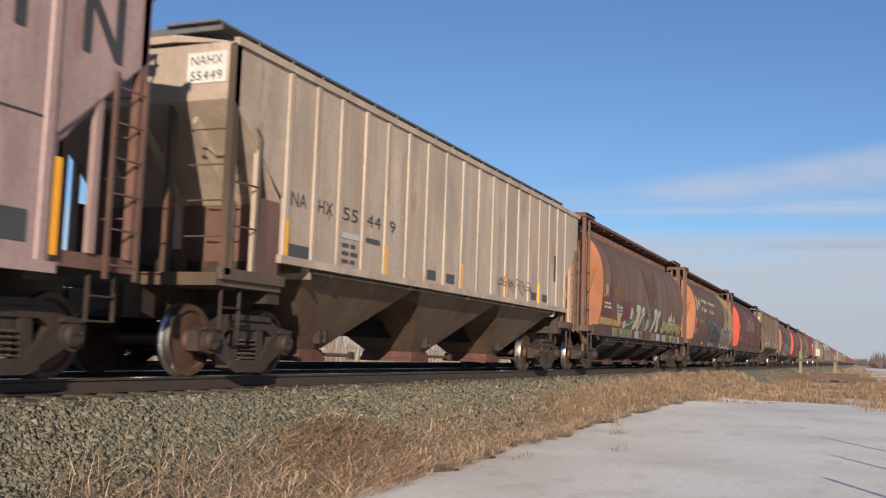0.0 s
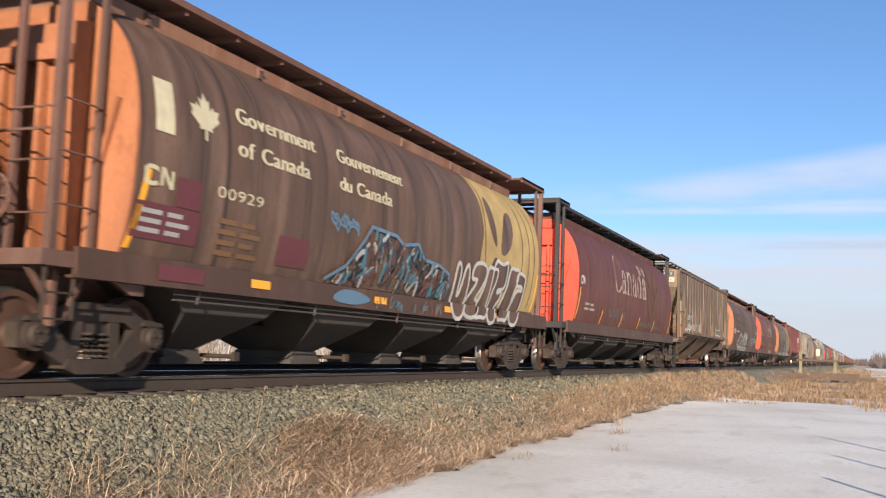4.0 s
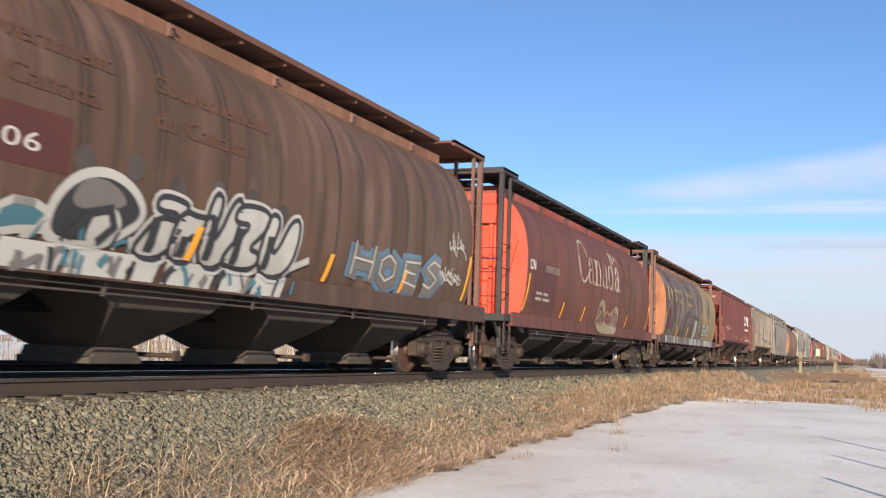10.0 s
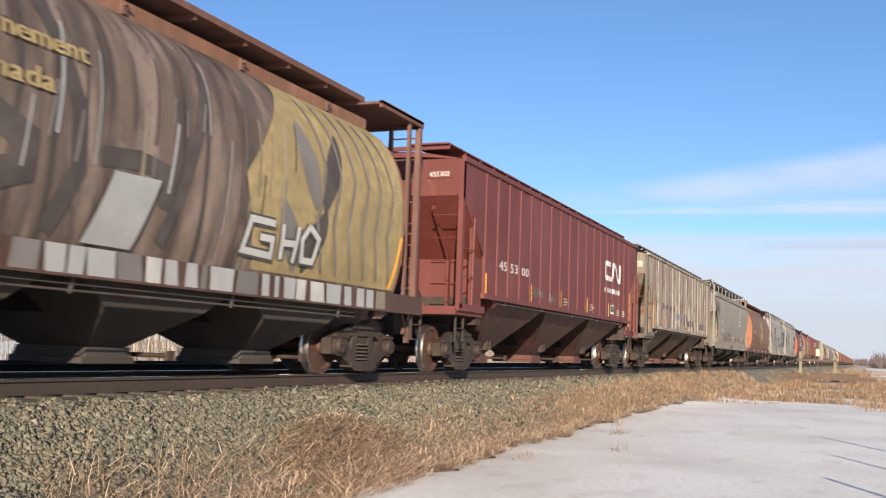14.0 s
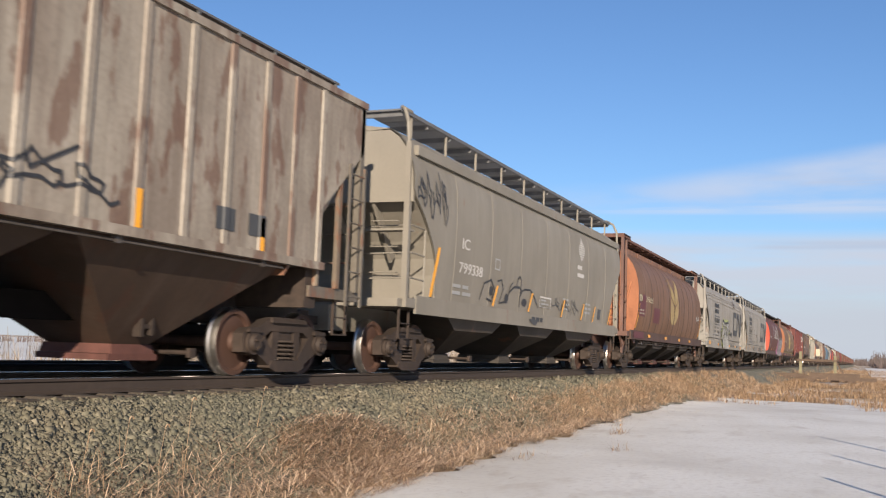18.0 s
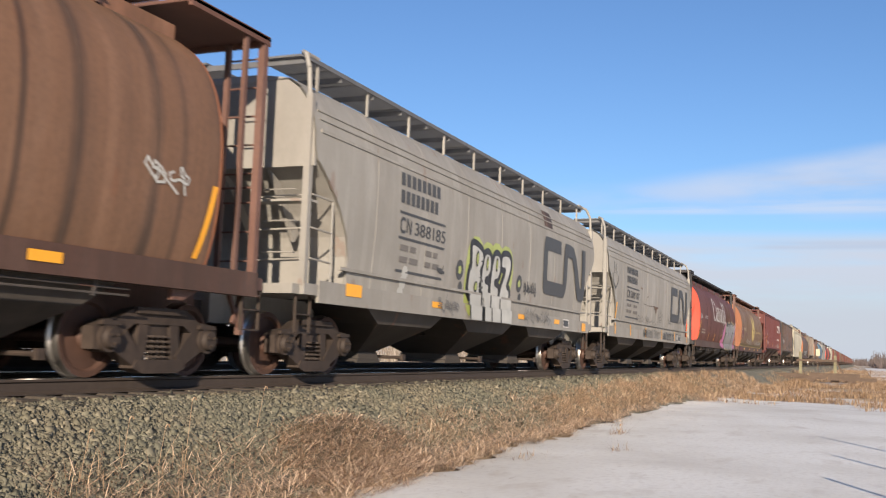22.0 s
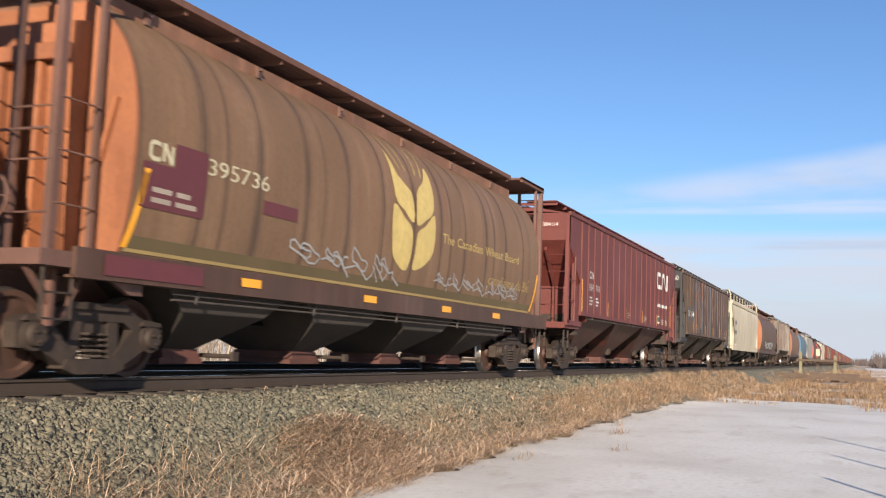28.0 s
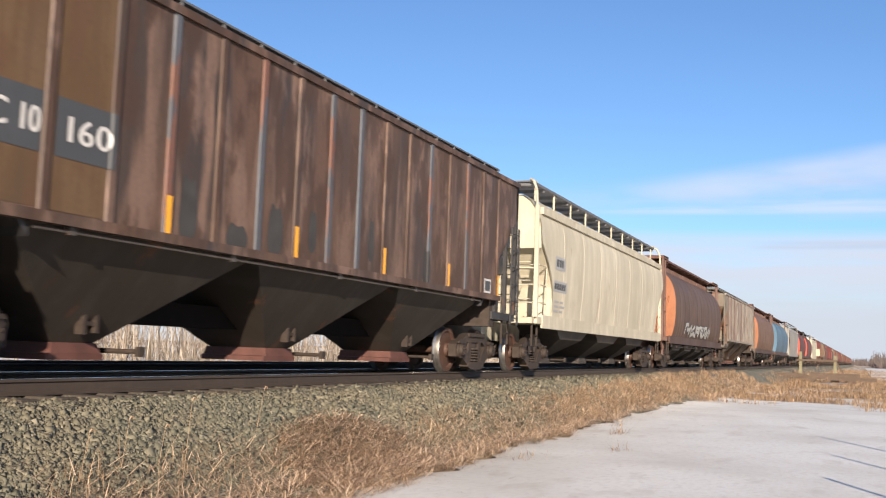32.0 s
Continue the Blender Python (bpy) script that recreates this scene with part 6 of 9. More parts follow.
for x0, bow in ((14.9, 0.25), (15.35, 0.3), (15.8, 0.25), (12.85, -0.15)):
    decal(c, "emblem_leaf", stroke([(x0 + bow * math.sin(3.1 * u), 4.1 - 2.6 * u) for u in [q / 8 for q in range(9)]], 0.045, 0.002), M["dim_leaf"], "cyl")
def crest(x):
    return float(np.interp(x, [6.3, 6.8, 7.3, 7.5, 8.4, 8.7, 9.3, 9.6, 10.3, 10.8, 11.0], [1.42, 1.66, 2.12, 2.34, 2.30, 2.18, 2.26, 2.02, 1.98, 1.86, 1.5]))


decal(c, "graffiti", [([(6.3 + 0.235 * k, 1.38), (6.535 + 0.235 * k, 1.38), (6.535 + 0.235 * k, max(1.40, crest(6.535 + 0.235 * k))), (6.3 + 0.235 * k, max(1.40, crest(6.3 + 0.235 * k)))], 0.0) for k in range(20)], P["cyl_dark"], "cyl", "dense teal and white graffiti with a blue rim")
flecks(c, "cyl", 33, 6.6, 10.9, 1.40, crest, 110, (M["spray_teal"], M["spray_black"], M["sill_spray"], M["grey_patch"], M["spray_teal"], M["spray_black"]), 0.085)
flecks(c, "cyl", 34, 6.7, 10.8, 1.46, crest, 34, (M["grey_patch"], M["spray_white"]), 0.028, 0.45)
flecks(c, "cyl", 36, 6.6, 10.9, 1.40, crest, 60, (M["sill_spray"], M["spray_black"]), 0.10, 0.4)
flecks(c, "sill", 37, 8.0, 11.0, 1.08, lambda x: 1.34, 26, (M["sill_spray"], M["grey_smear"], M["spray_teal"]), 0.05, 0.25)
decal(c, "graffiti", stroke([(6.25, 1.42)] + [(x, crest(x)) for x in (6.8, 7.3, 7.5, 8.4, 8.7, 9.3, 9.6, 10.3, 10.8)] + [(10.95, 1.5)], 0.06, 0.03), M["spray_blue"], "cyl")
for k, (x0, x1, tall) in enumerate(((11.1, 11.85, 2.14), (11.75, 12.55, 2.22), (12.45, 13.25, 2.2), (13.0, 13.9, 2.42), (13.75, 14.55, 2.3), (14.45, 15.25, 2.3))):
    fat_letter(c, "cyl", ("u", "z", "slab", "F", "slab", "a")[k], (x0, x1, 1.12, tall), P["cyl_dark"], M["spray_white"], M["spray_white"], 0.06, 0.10, (0.1, 0.35, 0.3, 0.2, 0.35, 0.15)[k], 0.012 + 0.002 * k, "outlined spray letter")
for st in scribble(5, 6.2, 7.1, 2.15, 2.45, 3, 0.04):
    decal(c, "graffiti", stroke(st, 0.04), M["spray_blue"], "cyl")
reflectors(c, "sill", [(4.4, 4.85, 1.16, 1.27), (7.95, 8.4, 1.16, 1.27), (10.9, 11.35, 1.16, 1.27), (13.4, 13.85, 1.16, 1.27)])
decal(c, "panel_patch", box_poly(2.54, 3.4, 1.12, 1.30), M["maroon_patch"], "sill")
decal(c, "graffiti", filled(blob(((0, 0.3), (0.25, 1), (0.7, 0.9), (1, 0.4), (0.6, 0), (0.2, 0.05)), 6.5, 7.9, 1.09, 1.33)), M["spray_blue"], "sill")
# red cars with the large word
for k, seed in ((4, 41), (7, 42), (15, 43)):
    c = CARS[k]
    curved_stripes(c)
    wordmark(c, 6.20 if k == 4 else 6.50, M["white_paint"] if k == 15 else P["worn_letters"])
    for x in ((4.7, 7.37, 10.12, 12.8) if k == 4 else (5.05, 7.2, 9.9, 12.7)):
        reflectors(c, "cyl", [(x, x + 0.10, 1.38, 1.80, 0.012, 0.12)])
    if k == 7:
        decal(c, "panel_patch", box_poly(2.42, 4.45, 1.5, 2.66), M["canada_patch"], "cyl", off=0.004)
    small_mark(c, "cyl", 2.16, 2.56, 2.43, 2.63, M["white_paint"])
    small_lines(c, "cyl", 2.75, 3.95, 1.72, 1.92, 2, M["pale_letter"], 2)
    for side in (-1, 1):
        decal(c, "emblem_leaf", leaf_poly(12.45 if k == 4 else 13.05, 1.80, 3.05, 0.85, side), M["red_leaf"], "cyl")
        decal(c, "emblem_leaf", leaf_poly(12.45 if k == 4 else 13.05, 2.70, 3.7, 0.72, side, 0.003), M["red_leaf"], "cyl")
decal(CARS[7], "number", text_polys("109538", 3.36, 4.56, 2.44, 2.61), M["pale_letter"], "cyl")
decal(CARS[15], "number", text_polys("110446", 3.42, 4.5, 2.46, 2.60), M["white_paint"], "cyl")
for st in scribble(6, 5.6, 8.1, 1.5, 2.0, 5, 0.03, 7) + scribble(7, 10.4, 14.2, 1.42, 1.75, 6, 0.03):
    decal(CARS[4], "graffiti", stroke(st, 0.028), M["grey_smear"], "cyl")
puff = blob(((0.05, 0.0), (0.0, 0.35), (0.02, 0.7), (0.1, 0.98), (0.24, 1.0), (0.32, 0.85), (0.36, 0.62), (0.5, 0.64), (0.6, 0.62), (0.68, 0.72), (0.8, 0.88), (0.95, 0.86), (1.02, 0.6), (1.0, 0.25), (0.94, 0.0)), 8.85, 11.55, 1.10, 2.12)
sprayed(CARS[7], "cyl", filled(puff, 0.003), M["straw_wash"], "soft straw-coloured spray-painted letters", 0.012)
for pts in (((9.02, 1.62), (9.1, 1.8), (9.3, 1.88), (9.42, 1.74), (9.3, 1.6), (9.12, 1.48), (9.0, 1.4)), ((9.35, 1.42), (9.5, 1.55), (9.62, 1.7), (9.7, 1.5), (9.85, 1.46)), ((9.95, 1.68), (10.02, 1.5), (10.16, 1.48), (10.22, 1.62), (10.1, 1.7), (9.96, 1.62)),
            ((10.4, 1.42), (10.38, 1.6), (10.5, 1.68), (10.6, 1.54), (10.48, 1.44)), ((10.75, 1.4), (10.78, 1.62), (10.92, 1.84), (11.06, 1.72), (11.1, 1.44)), ((11.2, 1.8), (11.36, 1.66), (11.38, 1.45))):
    sprayed(CARS[7], "cyl", stroke(pts, 0.11, 0.008), M["maroon_patch"], off=0.014)
c = CARS[15]
cloud = blob(((0, 0), (0.02, 0.28), (0.1, 0.34), (0.14, 0.62), (0.22, 0.8), (0.28, 1.0), (0.9, 1.0), (0.93, 0.9), (1.0, 0.98), (1.0, 0.8), (0.96, 0.7), (0.98, 0.4), (0.94, 0.2), (1.04, 0.16), (1.04, 0)), 9.95, 16.3, 1.08, 2.62)
sprayed(c, "cyl", filled(cloud), M["spray_pink"], "pink spray-painted cloud", 0.006)
for cx, cz, rr in ((10.3, 1.95, 0.12), (10.75, 2.25, 0.10), (16.12, 2.5, 0.16), (15.85, 2.42, 0.12), (10.9, 2.45, 0.08), (16.4, 1.22, 0.1)):
    sprayed(c, "cyl", rimmed([(cx + rr * math.cos(j * 0.63), cz + rr * 1.2 * math.sin(j * 0.63)) for j in range(10)], 0.04, 0.004), M["spray_white"])
dark = blob(((0, 0), (0.06, 0.5), (0.12, 0.85), (0.25, 1), (0.4, 0.88), (0.52, 1), (0.72, 0.98), (0.8, 0.94), (0.98, 0.9), (1, 0.75), (0.95, 0)), 11.25, 15.75, 1.08, 2.66)
sprayed(c, "cyl", rimmed(dark, 0.16, 0.001), M["spray_yellow"], off=0.008)
sprayed(c, "cyl", filled(dark, 0.003), M["spray_black"], "black ground behind silver letters", 0.008)
for k, (form, x0, x1, tall) in enumerate((("a", 11.45, 12.6, 2.42), ("u", 12.5, 13.5, 2.46), ("F", 13.52, 14.6, 2.58), ("a", 14.42, 15.68, 2.54))):
    fat_letter(c, "cyl", form, (x0, x1, 1.12, tall), M["spray_silver"], M["spray_white"], M["spray_black"], 0.05, 0.12, 0.0, 0.012, "silver spray letter with a white rim")
for cx, cz in ((14.48, 1.93), (14.28, 1.62), (13.4, 1.95)):
    decal(c, "graffiti", filled(blob(((0, 0), (0.1, 1), (1, 0.6)), cx, cx + 0.2, cz - 0.1, cz + 0.12, 1), 0.02), M["spray_pink"], "cyl")
# tan-brown ribbed car
c = CARS[5]
for word, x0, x1, z0, z1 in (("ND", 3.02, 3.54, 2.17, 2.43), ("YX", 3.76, 4.28, 2.17, 2.43)):
    decal(c, "panel_patch", box_poly(x0 - 0.04, x1 + 0.04, z0 - 0.04, z1 + 0.04), M["charcoal"], "rib")
    decal(c, "lettering", text_polys(word, x0, x1, z0, z1, 0.02, 0.003), M["white_paint"], "rib")
for word, x0, x1 in (("82", 3.0, 3.54), ("09", 3.74, 4.28), ("15", 4.50, 4.97)):
    decal(c, "number", text_polys(word, x0, x1, 1.72, 2.0, 0.02), M["white_paint"], "rib")
decal(c, "panel_patch", box_poly(2.26, 2.82, 1.64, 1.78), M["grey_patch"], "rib")
pieces(c, "panel_patch", box_poly(6.22, 6.78, 1.70, 2.08) + box_poly(5.42, 5.64, 1.92, 2.04) + box_poly(15.3, 15.7, 1.72, 1.95), M["grey_patch"], "rib")
for x in (12.52, 13.35):
    decal(c, "panel_patch", box_poly(x, x + 0.40, 1.70, 2.03), M["white_paint"], "rib")
    decal(c, "panel_patch", box_poly(x + 0.04, x + 0.36, 1.74, 1.99, 0.003), M["charcoal"], "rib")
reflectors(c, "rib", [(2.10, 2.20, 1.70, 2.64)] + [(x - 0.045, x + 0.045, 1.68, 2.17) for x in (6.88, 8.70, 10.6, 12.3)])
# dark brown car with ghost lettering and a white piece
c = CARS[6]
curved_stripes(c)
government(c, 3.98, M["dim_leaf"])
decal(c, "panel_patch", box_poly(2.22, 3.20, 2.0, 2.42, 0.002), M["charcoal"], "cyl")
small_mark(c, "cyl", 2.32, 2.96, 2.08, 2.36, M["white_paint"], 0.09, 0.008)
decal(c, "panel_patch", box_poly(3.22, 5.4, 2.02, 2.58), M["canada_patch"], "cyl", off=0.004)
decal(c, "number", text_polys("604606", 3.50, 5.0, 2.17, 2.35), M["white_paint"], "cyl")
arrow = blob(((0.1, 1), (0.85, 1), (1, 0.3), (0.5, 0.22), (0.2, 0.05), (0, 0)), 4.58, 5.3, 1.37, 1.70, 1)
decal(c, "graffiti", filled(arrow, 0.002), M["spray_teal"], "cyl", "teal and white spray arrow")
decal(c, "graffiti", rimmed(arrow, 0.08, 0.005), M["spray_white"], "cyl")
fat_letter(c, "cyl", "round", (5.26, 6.62, 1.37, 2.16), M["spray_black"], M["spray_white"], M["spray_white"], 0.09, 0.12, 0.0, 0.004, "white-rimmed spray letter")
decal(c, "graffiti", filled(blob(((0, 0), (0.15, 0.9), (0.6, 1), (1, 0.4), (0.6, 0.1)), 5.45, 6.35, 1.72, 2.08), 0.012), M["grey_smear"], "cyl")
decal(c, "graffiti", filled(blob(((0, 0), (0.2, 0.9), (0.7, 1), (1, 0.5), (0.5, 0)), 5.75, 6.3, 1.4, 1.82), 0.015), M["spray_white"], "cyl")
decal(c, "graffiti", stroke([(5.55, 1.42), (5.75, 1.7), (6.05, 1.78), (6.15, 1.6), (5.95, 1.42)], 0.10, 0.017), M["spray_black"], "cyl")
for k, (x0, x1, tall) in enumerate(((6.45, 7.05, 2.10), (7.0, 7.6, 1.95), (7.5, 8.1, 2.24), (8.05, 8.75, 2.18), (8.75, 9.55, 2.16))):
    fat_letter(c, "cyl", ("a", "F", "u", "z", "u")[k], (x0, x1 + 0.1, 1.37, tall), M["spray_white"], M["spray_black"], M["spray_white"], 0.07, 0.16, 0.28, 0.004 + 0.003 * k, "white-rimmed spray letter")
    decal(c, "graffiti", filled(blob(OUTLINES["slab"], x0 + 0.22, x0 + 0.42, 1.40, tall - 0.3, 1), 0.016 + 0.003 * k), M["spray_black"], "cyl")
decal(c, "graffiti", stroke([(9.3, 1.42), (9.75, 1.5), (10.15, 1.64)], 0.10, 0.02), M["spray_white"], "cyl")
decal(c, "graffiti", [q for j in range(6) for q in disc_poly(5.6 + 0.75 * j, 2.22 + 0.06 * math.sin(j * 2.2), 0.15, 0.0003 * j, 12)], M["soft_dark"], "cyl", off=0.006)
flecks(c, "cyl", 63, 4.7, 9.9, 1.38, lambda x: 1.6, 20, (M["spray_black"], M["spray_white"], M["spray_teal"]), 0.07)
pieces(c, "graffiti", [([(x, 1.07), (x + w, 1.07), (x + w + 0.16, 1.35), (x + 0.12, 1.35)], 0.0) for x, w in ((4.6, 0.8), (5.5, 0.9), (6.5, 0.35), (7.0, 0.9), (8.1, 0.5), (8.8, 0.7))], M["spray_white"], "sill")
flecks(c, "sill", 64, 4.6, 9.9, 1.08, lambda x: 1.34, 30, (M["spray_black"], M["spray_teal"], M["grey_smear"]), 0.08, 0.3)
graffiti(c, "cyl", 62, 11.3, 15.0, 1.36, 2.18, "HOES", M["grey_smear"], M["spray_blue"], 0.23, extra=M["spray_white"], slant=0.05)
for st in scribble(9, 15.2, 16.0, 2.2, 2.7, 2, 0.03) + scribble(10, 14.4, 15.9, 1.6, 2.0, 4, 0.03):
    decal(c, "graffiti", stroke(st, 0.035), M["spray_white"], "cyl")
reflectors(c, "cyl", [(4.12, 4.24, 1.38, 1.79, 0.026, 0.12), (7.4, 7.52, 1.38, 1.79, 0.026, 0.12), (10.6, 10.72, 1.38, 1.79, 0.026, 0.12), (13.2, 13.32, 1.38, 1.79, 0.026, 0.12)])
# streaked grey-brown car with lettering
c = CARS[8]
curved_stripes(c)
r = random.Random(81)
for k, (w, pts) in enumerate(((0.30, ((2.12, 2.95), (2.39, 2.6), (2.47, 2.0), (2.46, 1.43))), (0.36, ((3.72, 3.95), (4.04, 2.96), (3.95, 2.47), (3.82, 1.98), (3.74, 1.55))), (0.24, ((5.7, 3.93), (5.5, 3.12), (5.3, 2.41), (5.05, 1.79), (4.81, 1.42))), (0.22, ((8.2, 3.95), (8.5, 3.3), (8.75, 2.7), (8.8, 2.1), (8.5, 1.45))), (0.18, ((10.9, 3.6), (10.7, 2.9), (10.5, 2.3), (10.2, 1.5))), (0.30, ((6.45, 1.42), (6.75, 2.05), (7.25, 2.34), (7.75, 2.42), (8.1, 2.28), (8.1, 2.0), (7.75, 1.88))), (0.22, ((9.1, 2.3), (9.7, 2.36), (10.25, 2.28), (10.15, 1.9))))):
    bend = []
    for a, b in zip(pts, pts[1:]):
        bend += [(a[0] + (b[0] - a[0]) * u, a[1] + (b[1] - a[1]) * u) for u in (0.0, 0.5)]
    decal(c, "paint_smear", stroke(bend + [pts[-1]], w, 0.0006 * k), M["soft_dark"], "cyl", off=0.005)
for k in range(60):
    x, top = 2.3 + 0.18 * k + r.uniform(-0.1, 0.1), r.uniform(2.2, 4.0)
    decal(c, "paint_streak", stroke([(x, top), (x - r.uniform(0.0, 0.12), top - r.uniform(0.3, 1.3))], r.uniform(0.015, 0.05), 0.004 + 0.0001 * k), M[r.choice(("grey_smear", "grey_smear", "cream_wash", "soft_dark", "grey_patch"))], "cyl", off=0.006)
government(c, 3.95, M["worn_yellow"])
for ob in [q for q in c.children if q.name.startswith("lettering")]:
    ob.location.y = -0.022
decal(c, "panel_patch", box_poly(2.75, 3.25, 2.1, 2.5, 0.020) + box_poly(2.55, 3.35, 1.65, 2.05, 0.020), M["maroon_patch"], "cyl")
decal(c, "yellow_end", [([(12.1, 1.40), (16.35, 1.40), (16.35, 2.6), (11.7, 2.6)], 0.0), ([(11.7, 2.6), (16.35, 2.6), (16.35, 4.16), (13.0, 4.16)], 0.0)], M["worn_yellow"], "cyl", "washed yellow rear end panel", off=0.0075)
for low, top, cx in ((2.35, 3.6, 13.6), (1.45, 2.4, 13.2)):
    for side in (-1, 1):
        decal(c, "emblem_leaf", leaf_poly(cx, low, top, 0.5, side, 0.003), M["grey_smear"] if side < 0 else M["soft_dark"], "cyl")
for k in range(6):
    decal(c, "emblem_leaf", stroke([(13.4 + 0.45 * k, 4.0), (13.7 + 0.45 * k, 3.0), (13.5 + 0.45 * k, 2.2), (13.8 + 0.45 * k, 1.5)], 0.06, 0.02), M["grey_smear"], "cyl")
decal(c, "graffiti", [([(9.0, 1.40), (9.75, 1.40), (10.05, 2.2), (9.3, 2.18)], 0.022)], M["grey_patch"], "cyl")
for line in (((12.42, 2.03), (11.85, 2.03), (11.75, 1.62), (12.42, 1.60), (12.40, 1.82), (12.1, 1.82)), ((12.62, 2.05), (12.66, 1.58)), ((13.02, 2.06), (12.98, 1.56)), ((12.62, 1.80), (13.0, 1.82)), ((13.3, 2.1), (13.14, 1.9), (13.2, 1.62), (13.5, 1.62), (13.58, 1.95), (13.3, 2.1))):
    decal(c, "graffiti", stroke(list(line), 0.15, 0.024), M["charcoal"], "cyl")
    decal(c, "graffiti", stroke(list(line), 0.09, 0.030), M["spray_white"], "cyl", "white spray letters")
x = 2.4
while x < 16.0:
    w = r.uniform(0.08, 0.5)
    decal(c, "paint_smear", [([(x, 1.07), (x + w, 1.07), (x + w + r.uniform(-0.04, 0.04), 1.36), (x + r.uniform(-0.03, 0.05), 1.36)], 0.0)], M[r.choice(("grey_patch", "cream_wash", "grey_patch", "spray_white", "grey_smear"))], "sill")
    x += w + r.uniform(0.02, 0.16)
reflectors(c, "cyl", [(4.62, 4.74, 1.39, 1.83, 0.03, 0.18), (7.3, 7.42, 1.39, 1.83, 0.03, 0.18)])
# dark red ribbed cars with the white emblem
for k, dx, dz, digits in ((9, 0.0, -0.08, "455300"), (17, 0.0, 0.0, "384114")):
    c = CARS[k]
    if k == 17:
        small_mark(c, "rib", 3.02, 3.46, 2.65, 2.83, M["white_paint"], 0.04)
        decal(c, "number", text_polys("384", 2.99, 3.48, 2.29, 2.49), M["white_paint"], "rib")
        decal(c, "number", text_polys("114", 3.78, 4.24, 2.30, 2.50), M["white_paint"], "rib")
        loop_logo(c, "rib", 13.25, 15.25, 3.06, 3.70, 0.15, M["white_paint"])
        pieces(c, "lettering", [q for j in range(8) for q in box_poly(13.35 + 0.25 * j, 13.52 + 0.25 * j, 2.37, 2.49)], M["white_paint"], "rib")
        small_lines(c, "rib", 3.05, 3.45, 1.88, 2.12, 3, M["white_paint"], 2)
        small_lines(c, "rib", 3.80, 4.2, 1.88, 2.12, 3, M["white_paint"], 1)
        ys = (2.13, 5.25, 7.82, 10.6, 13.3, 16.0)
    else:
        decal(c, "number", text_polys("3", 4.05, 4.25, 2.21, 2.41, 0.02), M["white_paint"], "rib")
        decal(c, "number", text_polys("00", 4.55, 5.06, 2.21, 2.40, 0.02), M["white_paint"], "rib")
        decal(c, "number", text_polys("45", 3.0, 3.5, 2.21, 2.41, 0.02), M["white_paint"], "rib")
        decal(c, "number", text_polys("5", 3.75, 3.95, 2.21, 2.41, 0.02), M["white_paint"], "rib")
        loop_logo(c, "rib", 12.60, 14.55, 2.74, 3.34, 0.15, M["white_paint"])
        pieces(c, "lettering", [q for j in range(8) for q in box_poly(12.6 + 0.25 * j, 12.78 + 0.25 * j, 2.38, 2.52)], M["white_paint"], "rib")
        ys = (2.13, 5.26, 7.80, 10.55, 13.15, 16.0)
        for st in scribble(12, 5.4, 6.3, 1.7, 2.1, 3, 0.03) + scribble(13, 6.7, 7.3, 1.65, 2.0, 2, 0.03):
            decal(c, "graffiti", stroke(st, 0.03), M["grey_smear"], "rib")
    reflectors(c, "rib", [(x - 0.05, x + 0.05, 1.58, 2.55 if x > 15.5 or (k == 17 and x < 3) else 2.06) for x in ys])
    x = 13.40
    decal(c, "panel_patch", box_poly(x, x + 0.48, 1.74, 2.02), M["white_paint"], "rib")
    decal(c, "panel_patch", box_poly(x + 0.04, x + 0.44, 1.80, 1.99, 0.003), M["charcoal"], "rib")
    for xs in (8.1, 10.85, 14.15, 15.0):
        small_lines(c, "rib", xs, xs + 0.5, 1.72, 1.90, 3, M["pale_letter"], 1)
# rust-streaked off-white ribbed car
c = CARS[10]
small_mark(c, "rib", 3.74, 4.22, 2.38, 2.57, M["dark_letter"], 0.04)
for word, x0, x1 in (("38", 4.55, 5.03), ("30", 5.42, 5.90), ("20", 6.22, 6.66)):
    decal(c, "number", text_polys(word, x0, x1, 2.37, 2.56), M["dark_letter"], "rib")
reflectors(c, "rib", [(2.08, 2.22, 1.62, 2.55)] + [(x - 0.05, x + 0.05, 1.62, 2.07) for x in (4.42, 6.88, 9.5, 12.07, 14.5)])
for pts in (((7.0, 1.74), (7.4, 1.70), (7.9, 1.74), (8.2, 1.84), (8.34, 2.05), (8.2, 2.24), (7.98, 2.2), (7.9, 2.04), (8.0, 1.92)), ((7.05, 2.24), (7.3, 2.3), (7.42, 2.2), (7.32, 2.06), (7.55, 2.14), (7.7, 2.26), (7.6, 2.02)), ((6.15, 1.68), (6.25, 1.9), (6.4, 1.95), (6.5, 1.72))):
    decal(c, "graffiti", stroke(pts, 0.075), M["spray_blue"], "rib", "thin faded blue spray scrawl")
for st in scribble(14, 8.8, 11.7, 1.68, 2.35, 4, 0.06):
    decal(c, "graffiti", stroke(st, 0.04), M["spray_black"], "rib")
for x in (13.5, 14.2):
    decal(c, "panel_patch", box_poly(x, x + 0.4, 1.82, 2.10), M["charcoal"], "rib")
small_lines(c, "rib", 4.55, 5.05, 1.7, 2.2, 5, M["grey_smear"], 2)
# olive-grey smooth car
c = CARS[11]
decal(c, "lettering", text_polys("IC", 3.33, 3.72, 2.42, 2.63, 0.02), M["white_paint"], "smooth")
decal(c, "number", text_polys("799338", 3.24, 4.53, 1.95, 2.16, 0.02), M["white_paint"], "smooth")
small_lines(c, "smooth", 3.0, 4.04, 1.52, 1.72, 2, M["grey_patch"], 2)
